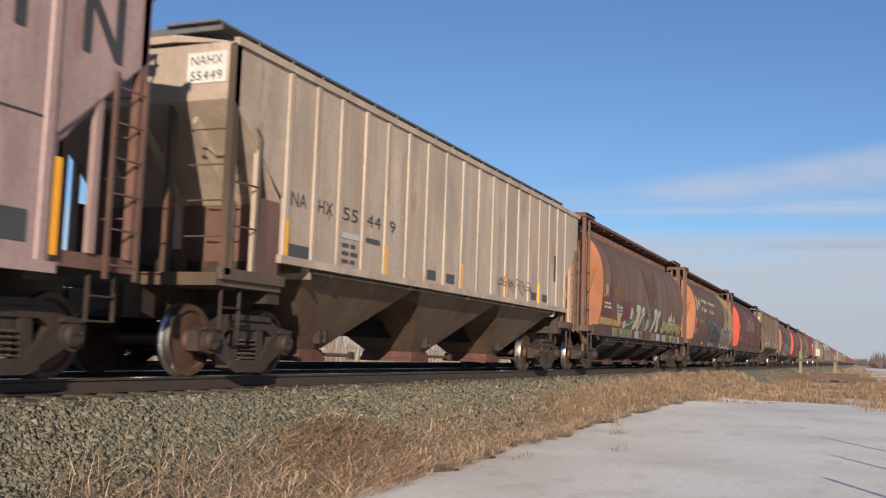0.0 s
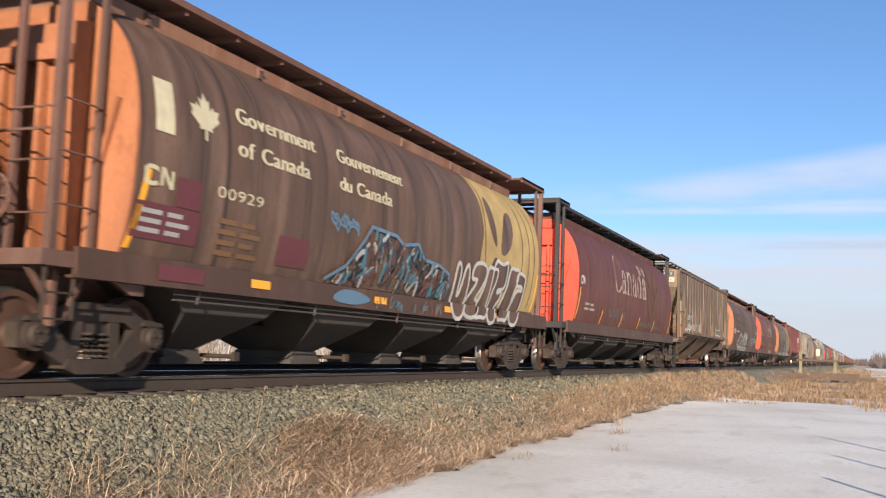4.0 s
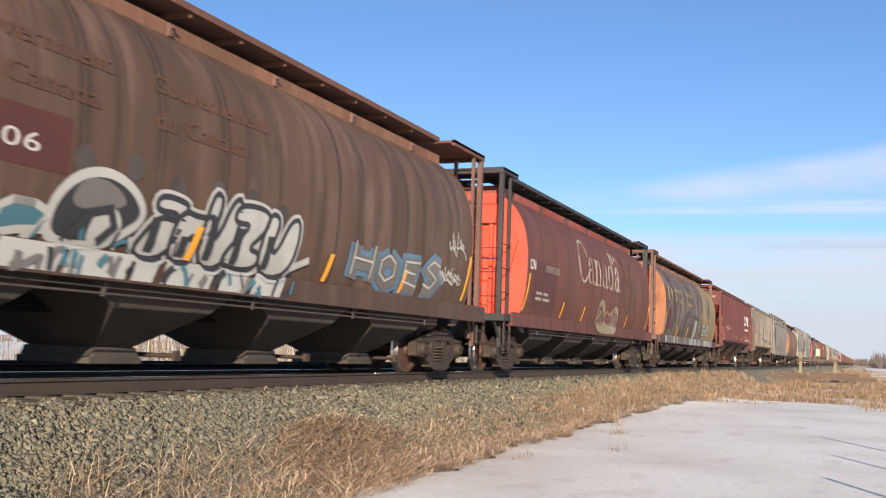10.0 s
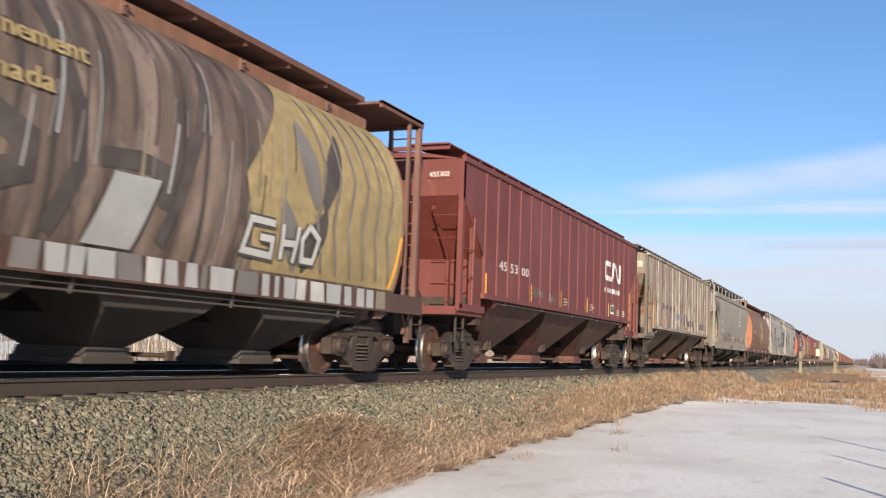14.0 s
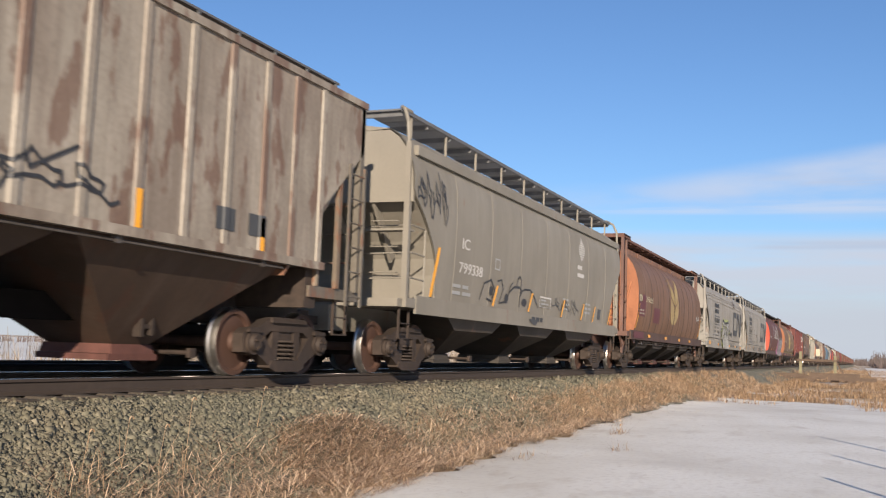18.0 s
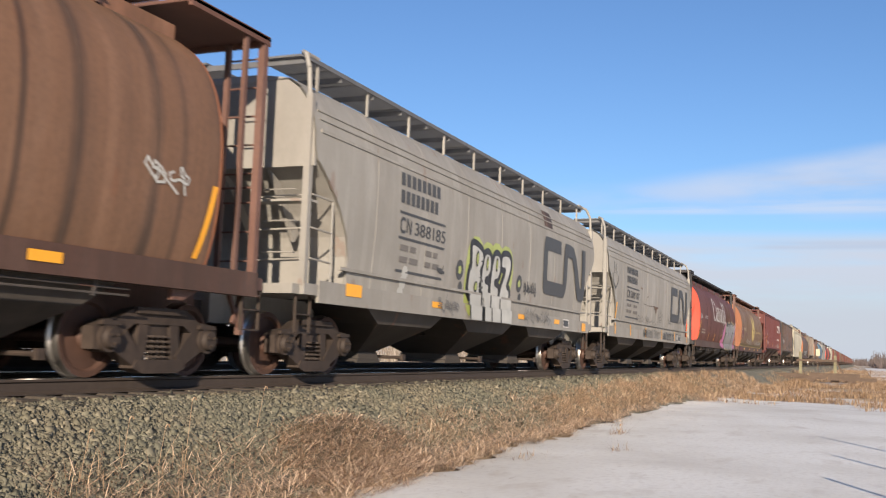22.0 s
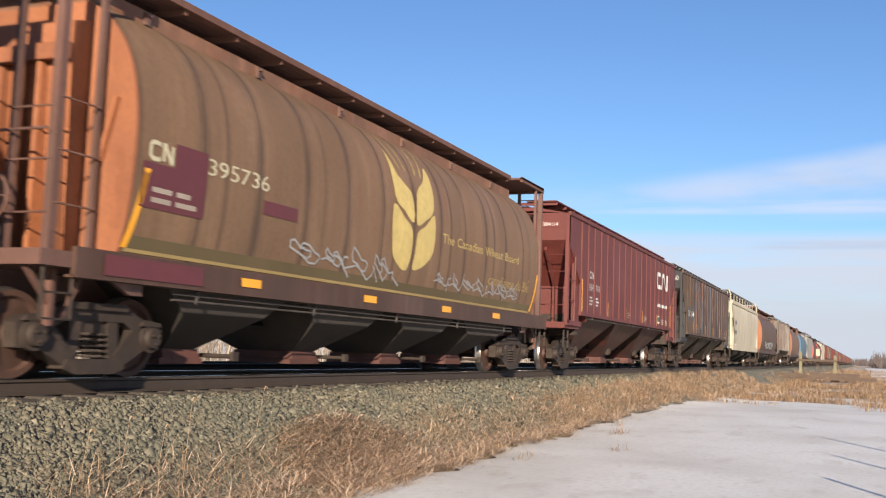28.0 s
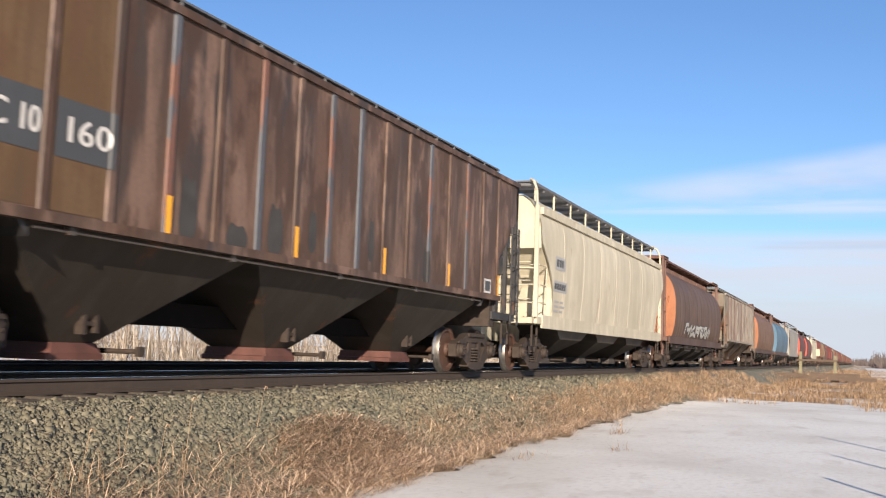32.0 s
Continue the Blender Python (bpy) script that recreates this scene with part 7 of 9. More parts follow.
reflectors(c, "smooth", [(1.93, 2.05, 1.40, 2.32, 0.0, 0.22)] + [(x, x + 0.11, 1.40, 1.85, 0.03, 0.2) for x in (5.2, 7.66, 10.44, 12.42, 13.70, 15.6)])
for st in scribble(15, 1.15, 2.5, 2.75, 3.7, 4, 0.06, 6):
    decal(c, "graffiti", stroke(st, 0.035), M["spray_black"], "smooth")
for k in range(9):
    z = 3.06 + 0.062 * k
    half = 0.33 * math.sin(math.pi * (k + 1) / 10)
    for sd in (-1, 1):
        decal(c, "emblem", box_poly(min(12.27 + sd * 0.05, 12.27 + sd * half), max(12.27 + sd * 0.05, 12.27 + sd * half), z, z + 0.034), M["white_paint"], "smooth")
decal(c, "emblem", box_poly(12.235, 12.305, 3.02, 3.66), M["white_paint"], "smooth")
small_lines(c, "smooth", 11.86, 12.62, 2.56, 2.88, 2, M["white_paint"], 1)
decal(c, "panel_patch", box_poly(5.25, 5.58, 2.18, 2.42), M["grey_patch"], "smooth")
decal(c, "panel_patch", box_poly(5.29, 5.54, 2.21, 2.39, 0.002), P["grey_green"], "smooth")
for line, w in (((( 6.78, 1.90), (6.84, 2.10), (6.95, 2.17), (7.06, 2.10), (7.10, 1.93)), 0.045), (((6.3, 1.75), (6.6, 1.9), (7.0, 1.92), (7.2, 1.84), (7.05, 1.7), (7.08, 1.47)), 0.05), (((7.05, 1.80), (7.4, 1.90), (7.8, 1.92), (8.15, 1.78), (8.5, 1.54)), 0.04), (((4.5, 1.5), (4.7, 1.85), (5.1, 1.95), (5.35, 1.75), (5.2, 1.5), (4.9, 1.55)), 0.04), (((5.5, 1.95), (5.75, 2.0), (5.9, 1.8), (5.7, 1.5), (6.2, 1.55), (6.35, 1.9), (6.5, 2.0)), 0.035)):
    fine = [(a[0] + (b[0] - a[0]) * u, a[1] + (b[1] - a[1]) * u) for a, b in zip(line, line[1:]) for u in (0.0, 0.34, 0.67)]
    decal(c, "graffiti", stroke(fine + [line[-1]], w), M["spray_black"], "smooth")
for cx, cz, wide, tall in ((7.42, 1.60, 0.19, 0.09), (5.15, 1.72, 0.12, 0.10), (6.15, 1.62, 0.13, 0.11)):
    decal(c, "graffiti", disc_poly(cx, cz, wide, 0.003, 14, tall / wide), M["spray_black"], "smooth")
decal(c, "graffiti", filled(blob(((0, 0.9), (0.5, 1), (1, 0.8), (0.9, 0.1), (0.6, 0)), 7.7, 8.45, 1.1, 1.25), 0.003), M["charcoal"], "deep")
for st in scribble(16, 9.7, 12.2, 1.5, 1.95, 3, 0.035, 6):
    decal(c, "graffiti", stroke(st, 0.022), M["charcoal"], "smooth")
decal(c, "panel_frame", rimmed([(8.62, 1.58), (9.54, 1.58), (9.54, 1.81), (8.64, 1.81)], 0.035), M["white_paint"], "smooth")
small_lines(c, "smooth", 8.72, 9.44, 1.63, 1.76, 2, M["grey_patch"], 1)
small_lines(c, "deep", 8.0, 9.0, 1.20, 1.30, 1, M["spray_black"], 3)
for xs in (10.6, 12.9):
    small_lines(c, "smooth", xs, xs + 0.7, 1.6, 1.9, 3, M["grey_patch"], 2)
decal(c, "panel_patch", box_poly(14.4, 14.75, 1.5, 1.8), M["charcoal"], "smooth")
# orange-brown and ochre round cars with the ear of grain
for k, number in ((12, "395596"), (16, "395736")):
    c = CARS[k]
    curved_stripes(c)
    small_mark(c, "cyl", 2.15, 2.56, 2.42, 2.61, M["cream_letter"])
    decal(c, "number", text_polys(number, 3.22, 4.55, 2.42, 2.62), M["cream_letter"], "cyl")
    decal(c, "panel_patch", box_poly(2.06, 3.2, 1.88, 2.38) + box_poly(2.60, 3.2, 2.38, 2.66, 0.001), M["maroon_patch"], "cyl")
    small_lines(c, "cyl", 2.25, 3.1, 1.95, 2.12, 2, M["pale_letter"], 2)
    decal(c, "panel_patch", box_poly(4.8, 6.0, 1.73, 2.29) if k == 12 else box_poly(4.45, 5.3, 2.12, 2.30), M["maroon_patch"], "cyl")
    grain_emblem(c, 9.2, M["straw_letter"] if k == 12 else M["yellow_letter"], k == 12)
    reflectors(c, "sill", [(x, x + 0.45, 1.16, 1.27) for x in (4.2, 7.6, 10.8, 13.6)])
    if k == 16:
        decal(c, "lettering", text_polys("The Canadian Wheat Board", 10.45, 14.9, 2.42, 2.60), M["yellow_letter"], "cyl")
        decal(c, "lettering", text_polys("canadienne du Ble", 13.05, 15.75, 1.84, 2.06), M["sand"], "cyl")
        decal(c, "lettering", stroke([(15.66, 2.05), (15.72, 2.12)], 0.03), M["sand"], "cyl")
        decal(c, "panel_patch", box_poly(2.0, 16.1, 1.38, 1.56), M["olive_wash"], "cyl", off=0.0075)
        decal(c, "panel_patch", box_poly(2.0, 16.1, 1.38, 1.42, 0.002), M["sand"], "cyl", off=0.0075)
        for st in scribble(17, 5.2, 8.5, 1.5, 2.0, 4, 0.03, 7) + scribble(18, 10.2, 15.0, 1.55, 1.95, 7, 0.03):
            decal(c, "graffiti", stroke(st, 0.03), M["grey_patch"], "cyl")
    else:
        for st in scribble(19, 15.0, 15.9, 2.1, 2.5, 2, 0.03):
            decal(c, "graffiti", stroke(st, 0.03), M["spray_white"], "cyl")
    decal(c, "panel_patch", box_poly(1.7, 3.4, 1.10, 1.32), M["maroon_patch"], "sill")
# light grey smooth cars
for k in (13, 14):
    c = CARS[k]
    dx = 0.0 if k == 13 else -0.25
    loop_logo(c, "smooth", 12.1 + dx, 16.0 + dx, 1.90, 3.33, 0.34, M["charcoal"])
    for row, (z0, z1, n, w) in enumerate(((3.20, 3.42, 8, 1.75), (2.90, 3.12, 8, 1.65))):
        pieces(c, "lettering", [q for j in range(n) for q in box_poly(3.87 + dx + w / n * j, 3.87 + dx + w / n * (j + 0.72), z0, z1)], M["charcoal"], "smooth")
    for z in (2.74, 2.31, 1.75):
        decal(c, "rule_line", box_poly(3.85 + dx, 5.85 + dx, z - 0.022, z + 0.022), M["charcoal"], "smooth")
    small_mark(c, "smooth", 3.90 + dx, 4.34 + dx, 2.41, 2.64, M["charcoal"])
    decal(c, "number", text_polys("388185" if k == 13 else "388107", 4.48 + dx, 5.85 + dx, 2.41, 2.64, 0.02), M["charcoal"], "smooth")
    small_lines(c, "smooth", 3.95 + dx, 4.75 + dx, 1.9, 2.2, 2, M["grey_smear"], 2)
    small_lines(c, "smooth", 5.0 + dx, 5.7 + dx, 1.9, 2.2, 2, M["grey_smear"], 2)
    decal(c, "panel_patch", box_poly(14.1 + dx, 14.65 + dx, 1.14, 1.36), M["white_paint"], "deep")
    decal(c, "panel_patch", box_poly(14.14 + dx, 14.61 + dx, 1.17, 1.33, 0.003), M["charcoal"], "deep")
    part("sill_ridge", Geo().box(1.9, CAR_LEN - 1.9, -1.60, -1.53, 1.58, 1.63), P["cn_grey"], c)
c = CARS[13]
for x0, x1, z0, z1 in ((7.0, 8.05, 1.1, 2.74), (7.75, 8.7, 1.5, 2.70), (8.3, 9.2, 1.5, 2.74), (8.9, 9.85, 1.6, 2.74)):
    sprayed(c, "smooth", filled(blob(((0, 0), (0, 1), (1, 1), (1, 0)), x0, x1, z0, z1), 0.0004 * x0), M["spray_lime"], "lime spray glow", 0.006)
for k, (form, x0, x1, low, tall) in enumerate((("B", 7.18, 7.98, 1.50, 2.60), ("e", 7.86, 8.42, 1.58, 2.50), ("e", 8.42, 9.0, 1.54, 2.53), ("z", 9.0, 9.68, 1.5, 2.55))):
    fat_letter(c, "smooth", form, (x0, x1, low, tall), M["spray_white"], M["spray_black"], M["spray_black"], 0.07, 0.20, 0.0, 0.004 + 0.003 * k, "white spray letter with a black rim and lime glow")
    sprayed(c, "smooth", box_poly(x0 + 0.06, x1 + 0.12, 1.07, low + 0.08, 0.050), M["spray_white"])
    sprayed(c, "smooth", stroke([(x0 + 0.04, low + 0.08), (x0 + 0.08, 1.3), (x0 + 0.10, 1.07)], 0.06, 0.054), M["spray_black"])
for cx, cz, wide, tall in ((7.55, 2.30, 0.06, 0.12), (7.58, 1.74, 0.07, 0.08), (8.14, 2.25, 0.05, 0.11), (8.72, 2.28, 0.05, 0.11)):
    decal(c, "graffiti", disc_poly(cx, cz, wide * 1.4, 0.026, 14, tall / wide), M["spray_black"], "smooth")
    decal(c, "graffiti", disc_poly(cx, cz, wide, 0.030, 14, tall / wide), M["spray_lime"], "smooth")
for x in (6.7, 10.35):
    decal(c, "graffiti", disc_poly(x, 2.0, 0.20) + disc_poly(x + 0.1, 1.68, 0.11), M["charcoal"], "smooth")
    decal(c, "graffiti", disc_poly(x, 2.0, 0.08, 0.004), M["spray_lime"], "smooth")
for st in scribble(20, 10.7, 11.6, 1.75, 2.1, 4, 0.05) + scribble(23, 5.6, 5.9, 1.8, 2.0, 1, 0.04):
    decal(c, "graffiti", stroke(st, 0.035), M["charcoal"], "smooth")
for st in scribble(21, 5.6, 6.7, 1.10, 1.50, 3, 0.04, 4) + scribble(22, 10.7, 12.8, 1.10, 1.52, 5, 0.04, 4):
    decal(c, "graffiti", stroke(st, 0.022), M["grey_line"], "deep", off=0.045)
decal(c, "rust_stain", [([(12.2, 3.56), (12.9, 3.56), (13.0, 3.98), (12.3, 3.98)], 0.0)], P["ribbed_rust"], "smooth")
decal(c, "chalk_smear", [q for j in range(4) for q in disc_poly(4.05 + 0.06 * j, 1.2 + 0.18 * j, 0.12)], M["spray_white"], "smooth")
reflectors(c, "deep", [(2.14, 2.66, 1.21, 1.40)] + [(x, x + 0.46, 1.21, 1.32) for x in (5.45, 10.4, 13.3)] + [(16.0, 16.4, 1.1, 1.32)])
c = CARS[14]
reflectors(c, "smooth", [(2.10, 2.22, 1.60, 2.16, 0.0, 0.1), (16.15, 16.27, 1.45, 1.95, 0.0, 0.1)])
reflectors(c, "deep", [(x, x + 0.11, 1.14, 1.50) for x in (2.1, 4.38, 6.98, 10.1, 13.0, 16.15)])
decal(c, "graffiti", stroke([(1.75, 3.42), (1.76, 3.02)], 0.05) + stroke([(2.05, 3.38), (2.06, 3.0)], 0.05) + stroke([(1.5, 3.05), (1.65, 2.72), (1.95, 2.58), (2.2, 2.75), (2.28, 2.98)], 0.06), M["charcoal"], "smooth", "smile drawn in dark spray paint")
wave = [(5.0 + 0.12 * j, 1.86 + 0.055 * math.sin(j * 1.3) + 0.03 * math.sin(j * 3.1) - 0.004 * j) for j in range(38)]
decal(c, "graffiti", stroke(wave, 0.014), M["grey_line"], "smooth", "thin looping spray line")
decal(c, "graffiti", stroke([(x, z - 0.11 + 0.02 * math.sin(x * 9)) for x, z in wave[::2]], 0.012, 0.004), M["grey_line"], "smooth")
for cx, cz in ((7.1, 1.84), (7.35, 1.80), (9.78, 2.20)):
    decal(c, "graffiti", rimmed([(cx + 0.09 * math.cos(j * 0.63), cz + 0.085 * math.sin(j * 0.63)) for j in range(10)], 0.018), M["grey_line"], "smooth")
for pts in (((9.35, 2.06), (9.45, 1.95), (9.7, 1.98), (9.9, 2.02), (10.12, 2.12), (10.16, 1.98), (10.0, 1.88), (9.6, 1.86), (9.4, 1.94)), ((9.5, 1.82), (9.8, 1.78), (10.1, 1.84)),
            ((11.4, 1.90), (11.5, 1.98), (11.64, 1.92), (11.6, 1.82), (11.75, 1.80), (11.9, 1.92), (12.0, 1.84), (12.15, 1.8)), ((13.9, 1.88), (14.1, 1.98), (14.3, 1.9), (14.5, 2.05), (14.6, 1.92), (14.85, 1.9)), ((14.25, 2.1), (14.4, 2.18), (14.5, 2.1), (14.4, 2.04), (14.25, 2.1))):
    decal(c, "graffiti", stroke(pts, 0.022), M["grey_line"], "smooth")
r = random.Random(29)
for x0, x1, dark in ((6.6, 7.1, 1), (7.35, 8.2, 0), (8.6, 9.6, 0), (10.45, 12.3, 1), (12.5, 12.9, 1), (13.9, 14.4, 0)):
    x = x0
    while x < x1:
        w = r.uniform(0.16, 0.28)
        form = r.choice(("a", "B", "e", "u", "z"))
        pts = blob(OUTLINES[form], x, x + w, 1.18, r.uniform(1.38, 1.46), 1)
        decal(c, "graffiti", rimmed(pts, 0.035 if dark else 0.022), M["charcoal"] if dark else M["grey_line"], "deep", "small smudged spray letter")
        x += w + r.uniform(0.02, 0.08)
stain = blob(((0, 0.9), (0.2, 1.0), (0.5, 0.9), (0.85, 0.95), (1.0, 0.86), (0.7, 0.72), (0.62, 0.2), (0.55, 0.0), (0.48, 0.3), (0.42, 0.6), (0.3, 0.5), (0.2, 0.75)), 8.15, 9.3, 2.06, 2.36)
decal(c, "rust_stain", filled(stain), P["stain_rust"], "smooth", "brown rust running from a weld")
for pts, wide in (([(6.4, 2.33), (7.2, 2.30), (7.9, 2.31), (8.3, 2.33)], 0.014), ([(5.9, 2.85), (6.1, 2.84)], 0.06), ([(7.05, 2.62), (7.16, 2.61)], 0.06)):
    decal(c, "rust_stain", stroke(pts, wide, 0.003), P["ribbed_rust"], "smooth")
decal(c, "panel_patch", box_poly(13.45, 13.82, 1.16, 1.44), M["charcoal"], "deep")
decal(c, "panel_patch", box_poly(13.49, 13.61, 1.20, 1.40, 0.004), M["white_paint"], "deep")
decal(c, "panel_patch", box_poly(13.66, 13.78, 1.20, 1.40, 0.004), M["white_paint"], "deep")
# rusty ribbed car with the black number panel
c = CARS[18]
for word, x0, x1 in (("C 10", 2.34, 3.0), ("160", 3.26, 3.92)):
    decal(c, "panel_patch", box_poly(2.25 if x0 < 3 else 3.16, 2.97 if x0 < 3 else 4.0, 2.19, 2.78), M["charcoal"], "rust")
    decal(c, "number", text_polys(word, x0, min(x1, 2.94) if x0 < 3 else x1, 2.36, 2.62, 0.02, 0.004), M["white_paint"], "rust")
for k, (x0, x1) in enumerate(((0.95, 2.06), (2.22, 2.98), (3.15, 3.90))):
    low = 3.0 if k == 0 else 1.66
    decal(c, "ochre_panel", [([(x0 + (0.75 if k == 0 else 0.0), low - (0.5 if k == 0 else 0.0)), (x1, low - (0.5 if k == 0 else 0.0)), (x1, 4.15), (x0, 4.15), (x0, 3.5)] if k == 0 else [(x0, low), (x1, low), (x1, 4.15), (x0, 4.15)], -0.006)], P["ochre_rust"], "rust", "ochre rust-stained panel")
for px, low, high, wide in ((5.3, 1.6, 2.42, 0.36), (7.18, 1.62, 2.35, 0.40), (8.15, 1.75, 2.42, 0.24), (10.0, 1.8, 2.55, 0.2), (6.3, 1.6, 1.95, 0.5), (12.2, 1.6, 2.3, 0.3)):
    decal(c, "stain", filled(blob(((0, 0), (0.05, 0.7), (0.25, 1), (0.5, 0.8), (0.75, 0.95), (1, 0.5), (0.9, 0)), px - wide / 2, px + wide / 2, low, high)), M["grey_stain"], "rust", "dark grey stain on rusty paint", off=0.004)
reflectors(c, "rust", [(POSTS_16[j] - 0.05, POSTS_16[j] + 0.05, 1.62, 2.07) for j in (3, 6, 9, 12, 15)])
decal(c, "panel_patch", box_poly(15.2, 15.6, 1.66, 1.95), M["white_paint"], "rust")
decal(c, "panel_patch", box_poly(15.25, 15.55, 1.70, 1.91, 0.003), M["charcoal"], "rust")
# cream smooth car
c = CARS[19]
pieces(c, "lettering", box_poly(2.2, 3.1, 2.58, 2.92), M["grey_patch"], "smooth")
small_lines(c, "smooth", 2.3, 3.0, 2.66, 2.85, 1, M["charcoal"], 3)
decal(c, "number", box_poly(2.15, 3.35, 2.02, 2.30), M["grey_patch"], "smooth")
small_lines(c, "smooth", 2.2, 3.3, 2.08, 2.24, 1, M["charcoal"], 5)
small_lines(c, "smooth", 2.3, 3.3, 1.5, 1.8, 3, M["grey_patch"], 2)
# far round car with a white piece
graffiti(CARS[20], "cyl", 201, 4.5, 12.0, 1.4, 2.1, "adfegb", M["spray_white"], M["charcoal"], 0.16)
# number boards on the front ends of the ribbed cars
def end_board(car, rows, y0, y1, z0, z1, back, ink, x=0.835):
    part("number_board", Geo().box(x - 0.012, x, y0, y1, z0, z1), back, car, "board with stencilled car number")
    h = (z1 - z0) / len(rows)
    for j, word in enumerate(rows):
        g = Geo()
        for poly, lift in text_polys(word, y0 + 0.06, y1 - 0.06, z1 - h * (j + 0.82), z1 - h * (j + 0.22)):
            g.add([(x - 0.016, -(q[0] - (y0 + y1) / 2) * -1 + (y0 + y1) / 2, q[1]) for q in poly], [tuple(range(len(poly)))])
        mirrored = Geo()
        mirrored.add([(a, y0 + y1 - b, cc) for a, b, cc in g.v], g.f)
        part("number", mirrored, ink, car)


end_board(CARS[1], ["NAHX", "55449"], -1.40, -0.80, 3.72, 4.12, M["white_paint"], M["dark_letter"])
end_board(CARS[5], ["NDYX"], -1.30, -0.75, 3.98, 4.16, M["charcoal"], M["white_paint"])
end_board(CARS[5], ["820915"], -1.32, -0.73, 3.72, 3.90, P["cream"], M["spray_black"], 0.836)
end_board(CARS[18], ["C 10160"], -1.45, -0.60, 3.78, 4.12, M["spray_black"], M["white_paint"])
end_board(CARS[10], ["363020"], -1.35, -0.75, 3.75, 3.95, P["cream"], M["charcoal"])
end_board(CARS[17], ["384114"], -1.30, -0.75, 3.85, 4.02, P["ribbed_red"], M["white_paint"])
end_board(CARS[9], ["455300"], -1.30, -0.75, 3.85, 4.02, P["ribbed_red"], M["white_paint"])
# ---- ground ----


def ground_z(y):
    """Height of the land across the track."""
    pts = ((-4000, -1.0), (-9, -1.0), (-3.9, -1.0), (-3.4, -0.95), (-1.9, -0.22), (6.6, -0.22), (8.4, -1.2), (11, -1.9), (4000, -1.9))
    for a, b in zip(pts, pts[1:]):
        if y <= b[0]:
            return a[1] + (b[1] - a[1]) * (y - a[0]) / (b[0] - a[0])
    return -1.9


snow, n, l, b = material("trodden_snow", 0.6)
tc = n.new("ShaderNodeTexCoord")
f1 = noise_node(n, l, tc.outputs["Object"], 0.35, 5.0)
f2 = noise_node(n, l, tc.outputs["Object"], 9.0, 6.0)
col = blend(n, l, steps(n, l, f1, 0.4, 0.7), (0.765, 0.745, 0.685), (0.61, 0.575, 0.505))
col = blend(n, l, steps(n, l, f2, 0.5, 0.8), col, (0.5, 0.465, 0.41), 0.4)
f3 = noise_node(n, l, tc.outputs["Object"], 7.0, 7.0, (0.8, 1.8, 1.0))
f4 = noise_node(n, l, tc.outputs["Object"], 1.3, 8.0, (0.7, 1.6, 1.0))
col = blend(n, l, steps(n, l, f3, 0.52, 0.70), col, (0.52, 0.465, 0.40), 0.3)
col = blend(n, l, steps(n, l, f4, 0.58, 0.74), col, (0.42, 0.35, 0.27), 0.4)
l.new(col, b.inputs["Base Color"])
relief(n, l, b, f3, 0.25, 0.02)
M["snow"] = snow

soil, n, l, b = material("dry_grass_and_snow", 0.9)
tc = n.new("ShaderNodeTexCoord")
f1 = noise_node(n, l, tc.outputs["Object"], 0.25, 6.0)
f2 = noise_node(n, l, tc.outputs["Object"], 6.0, 6.0)
col = blend(n, l, steps(n, l, f2, 0.35, 0.7), (0.42, 0.315, 0.19), (0.29, 0.205, 0.12))
col = blend(n, l, steps(n, l, f1, 0.55, 0.62), col, (0.75, 0.73, 0.70))
l.new(col, b.inputs["Base Color"])
relief(n, l, b, f2, 0.5, 0.03)
M["soil"] = soil

gravel, n, l, b = material("grey_green_ballast", 0.9)
tc = n.new("ShaderNodeTexCoord")
vo = n.new("ShaderNodeTexVoronoi")
vo.inputs["Scale"].default_value = 19.0
l.new(tc.outputs["Object"], vo.inputs["Vector"])
sepc = n.new("ShaderNodeSeparateColor")
l.new(vo.outputs["Color"], sepc.inputs["Color"])
col = blend(n, l, sepc.outputs["Red"], (0.09, 0.09, 0.068), (0.20, 0.19, 0.145))
l.new(col, b.inputs["Base Color"])
inv = n.new("ShaderNodeMath")
inv.operation = "SUBTRACT"
inv.inputs[0].default_value = 1.0
l.new(vo.outputs["Distance"], inv.inputs[1])
relief(n, l, b, inv.outputs[0], 1.0, 0.05)
M["gravel"] = gravel


def sheet(name, xs, ys, zf, mat, edge=None):
    """A sheet of land; edge may move the last row of points."""
    g = Geo()
    for x in xs:
        for j, y in enumerate(ys):
            yy = y if edge is None else edge(x, y, j)
            g.v.append((x, yy, zf(x, yy)))
    k = len(ys)
    for i in range(len(xs) - 1):
        for j in range(k - 1):
            g.f.append((i * k + j, i * k + j + 1, (i + 1) * k + j + 1, (i + 1) * k + j))
    return new(name, g.mesh(name, mat, True))


def tri_mesh(name, verts, faces, mats, index=None):
    """A mesh from arrays of corners and triangles."""
    me = bpy.data.meshes.new(name)
    me.vertices.add(len(verts))
    me.vertices.foreach_set("co", np.asarray(verts, np.float32).ravel())
    me.loops.add(len(faces) * 3)
    me.loops.foreach_set("vertex_index", np.asarray(faces, np.int32).ravel())
    me.polygons.add(len(faces))
    me.polygons.foreach_set("loop_start", np.arange(0, len(faces) * 3, 3, dtype=np.int32))
    for m in mats:
        me.materials.append(m)
    if index is not None:
        me.polygons.foreach_set("material_index", np.asarray(index, np.int32))
    me.update(calc_edges=True)
    me.validate()
    return me


XS = [-400, -100, -30, -10] + [-5 + i * 0.5 for i in range(130)] + [65, 80, 100, 140, 200, 300, 500, 900, 2000, 4500]
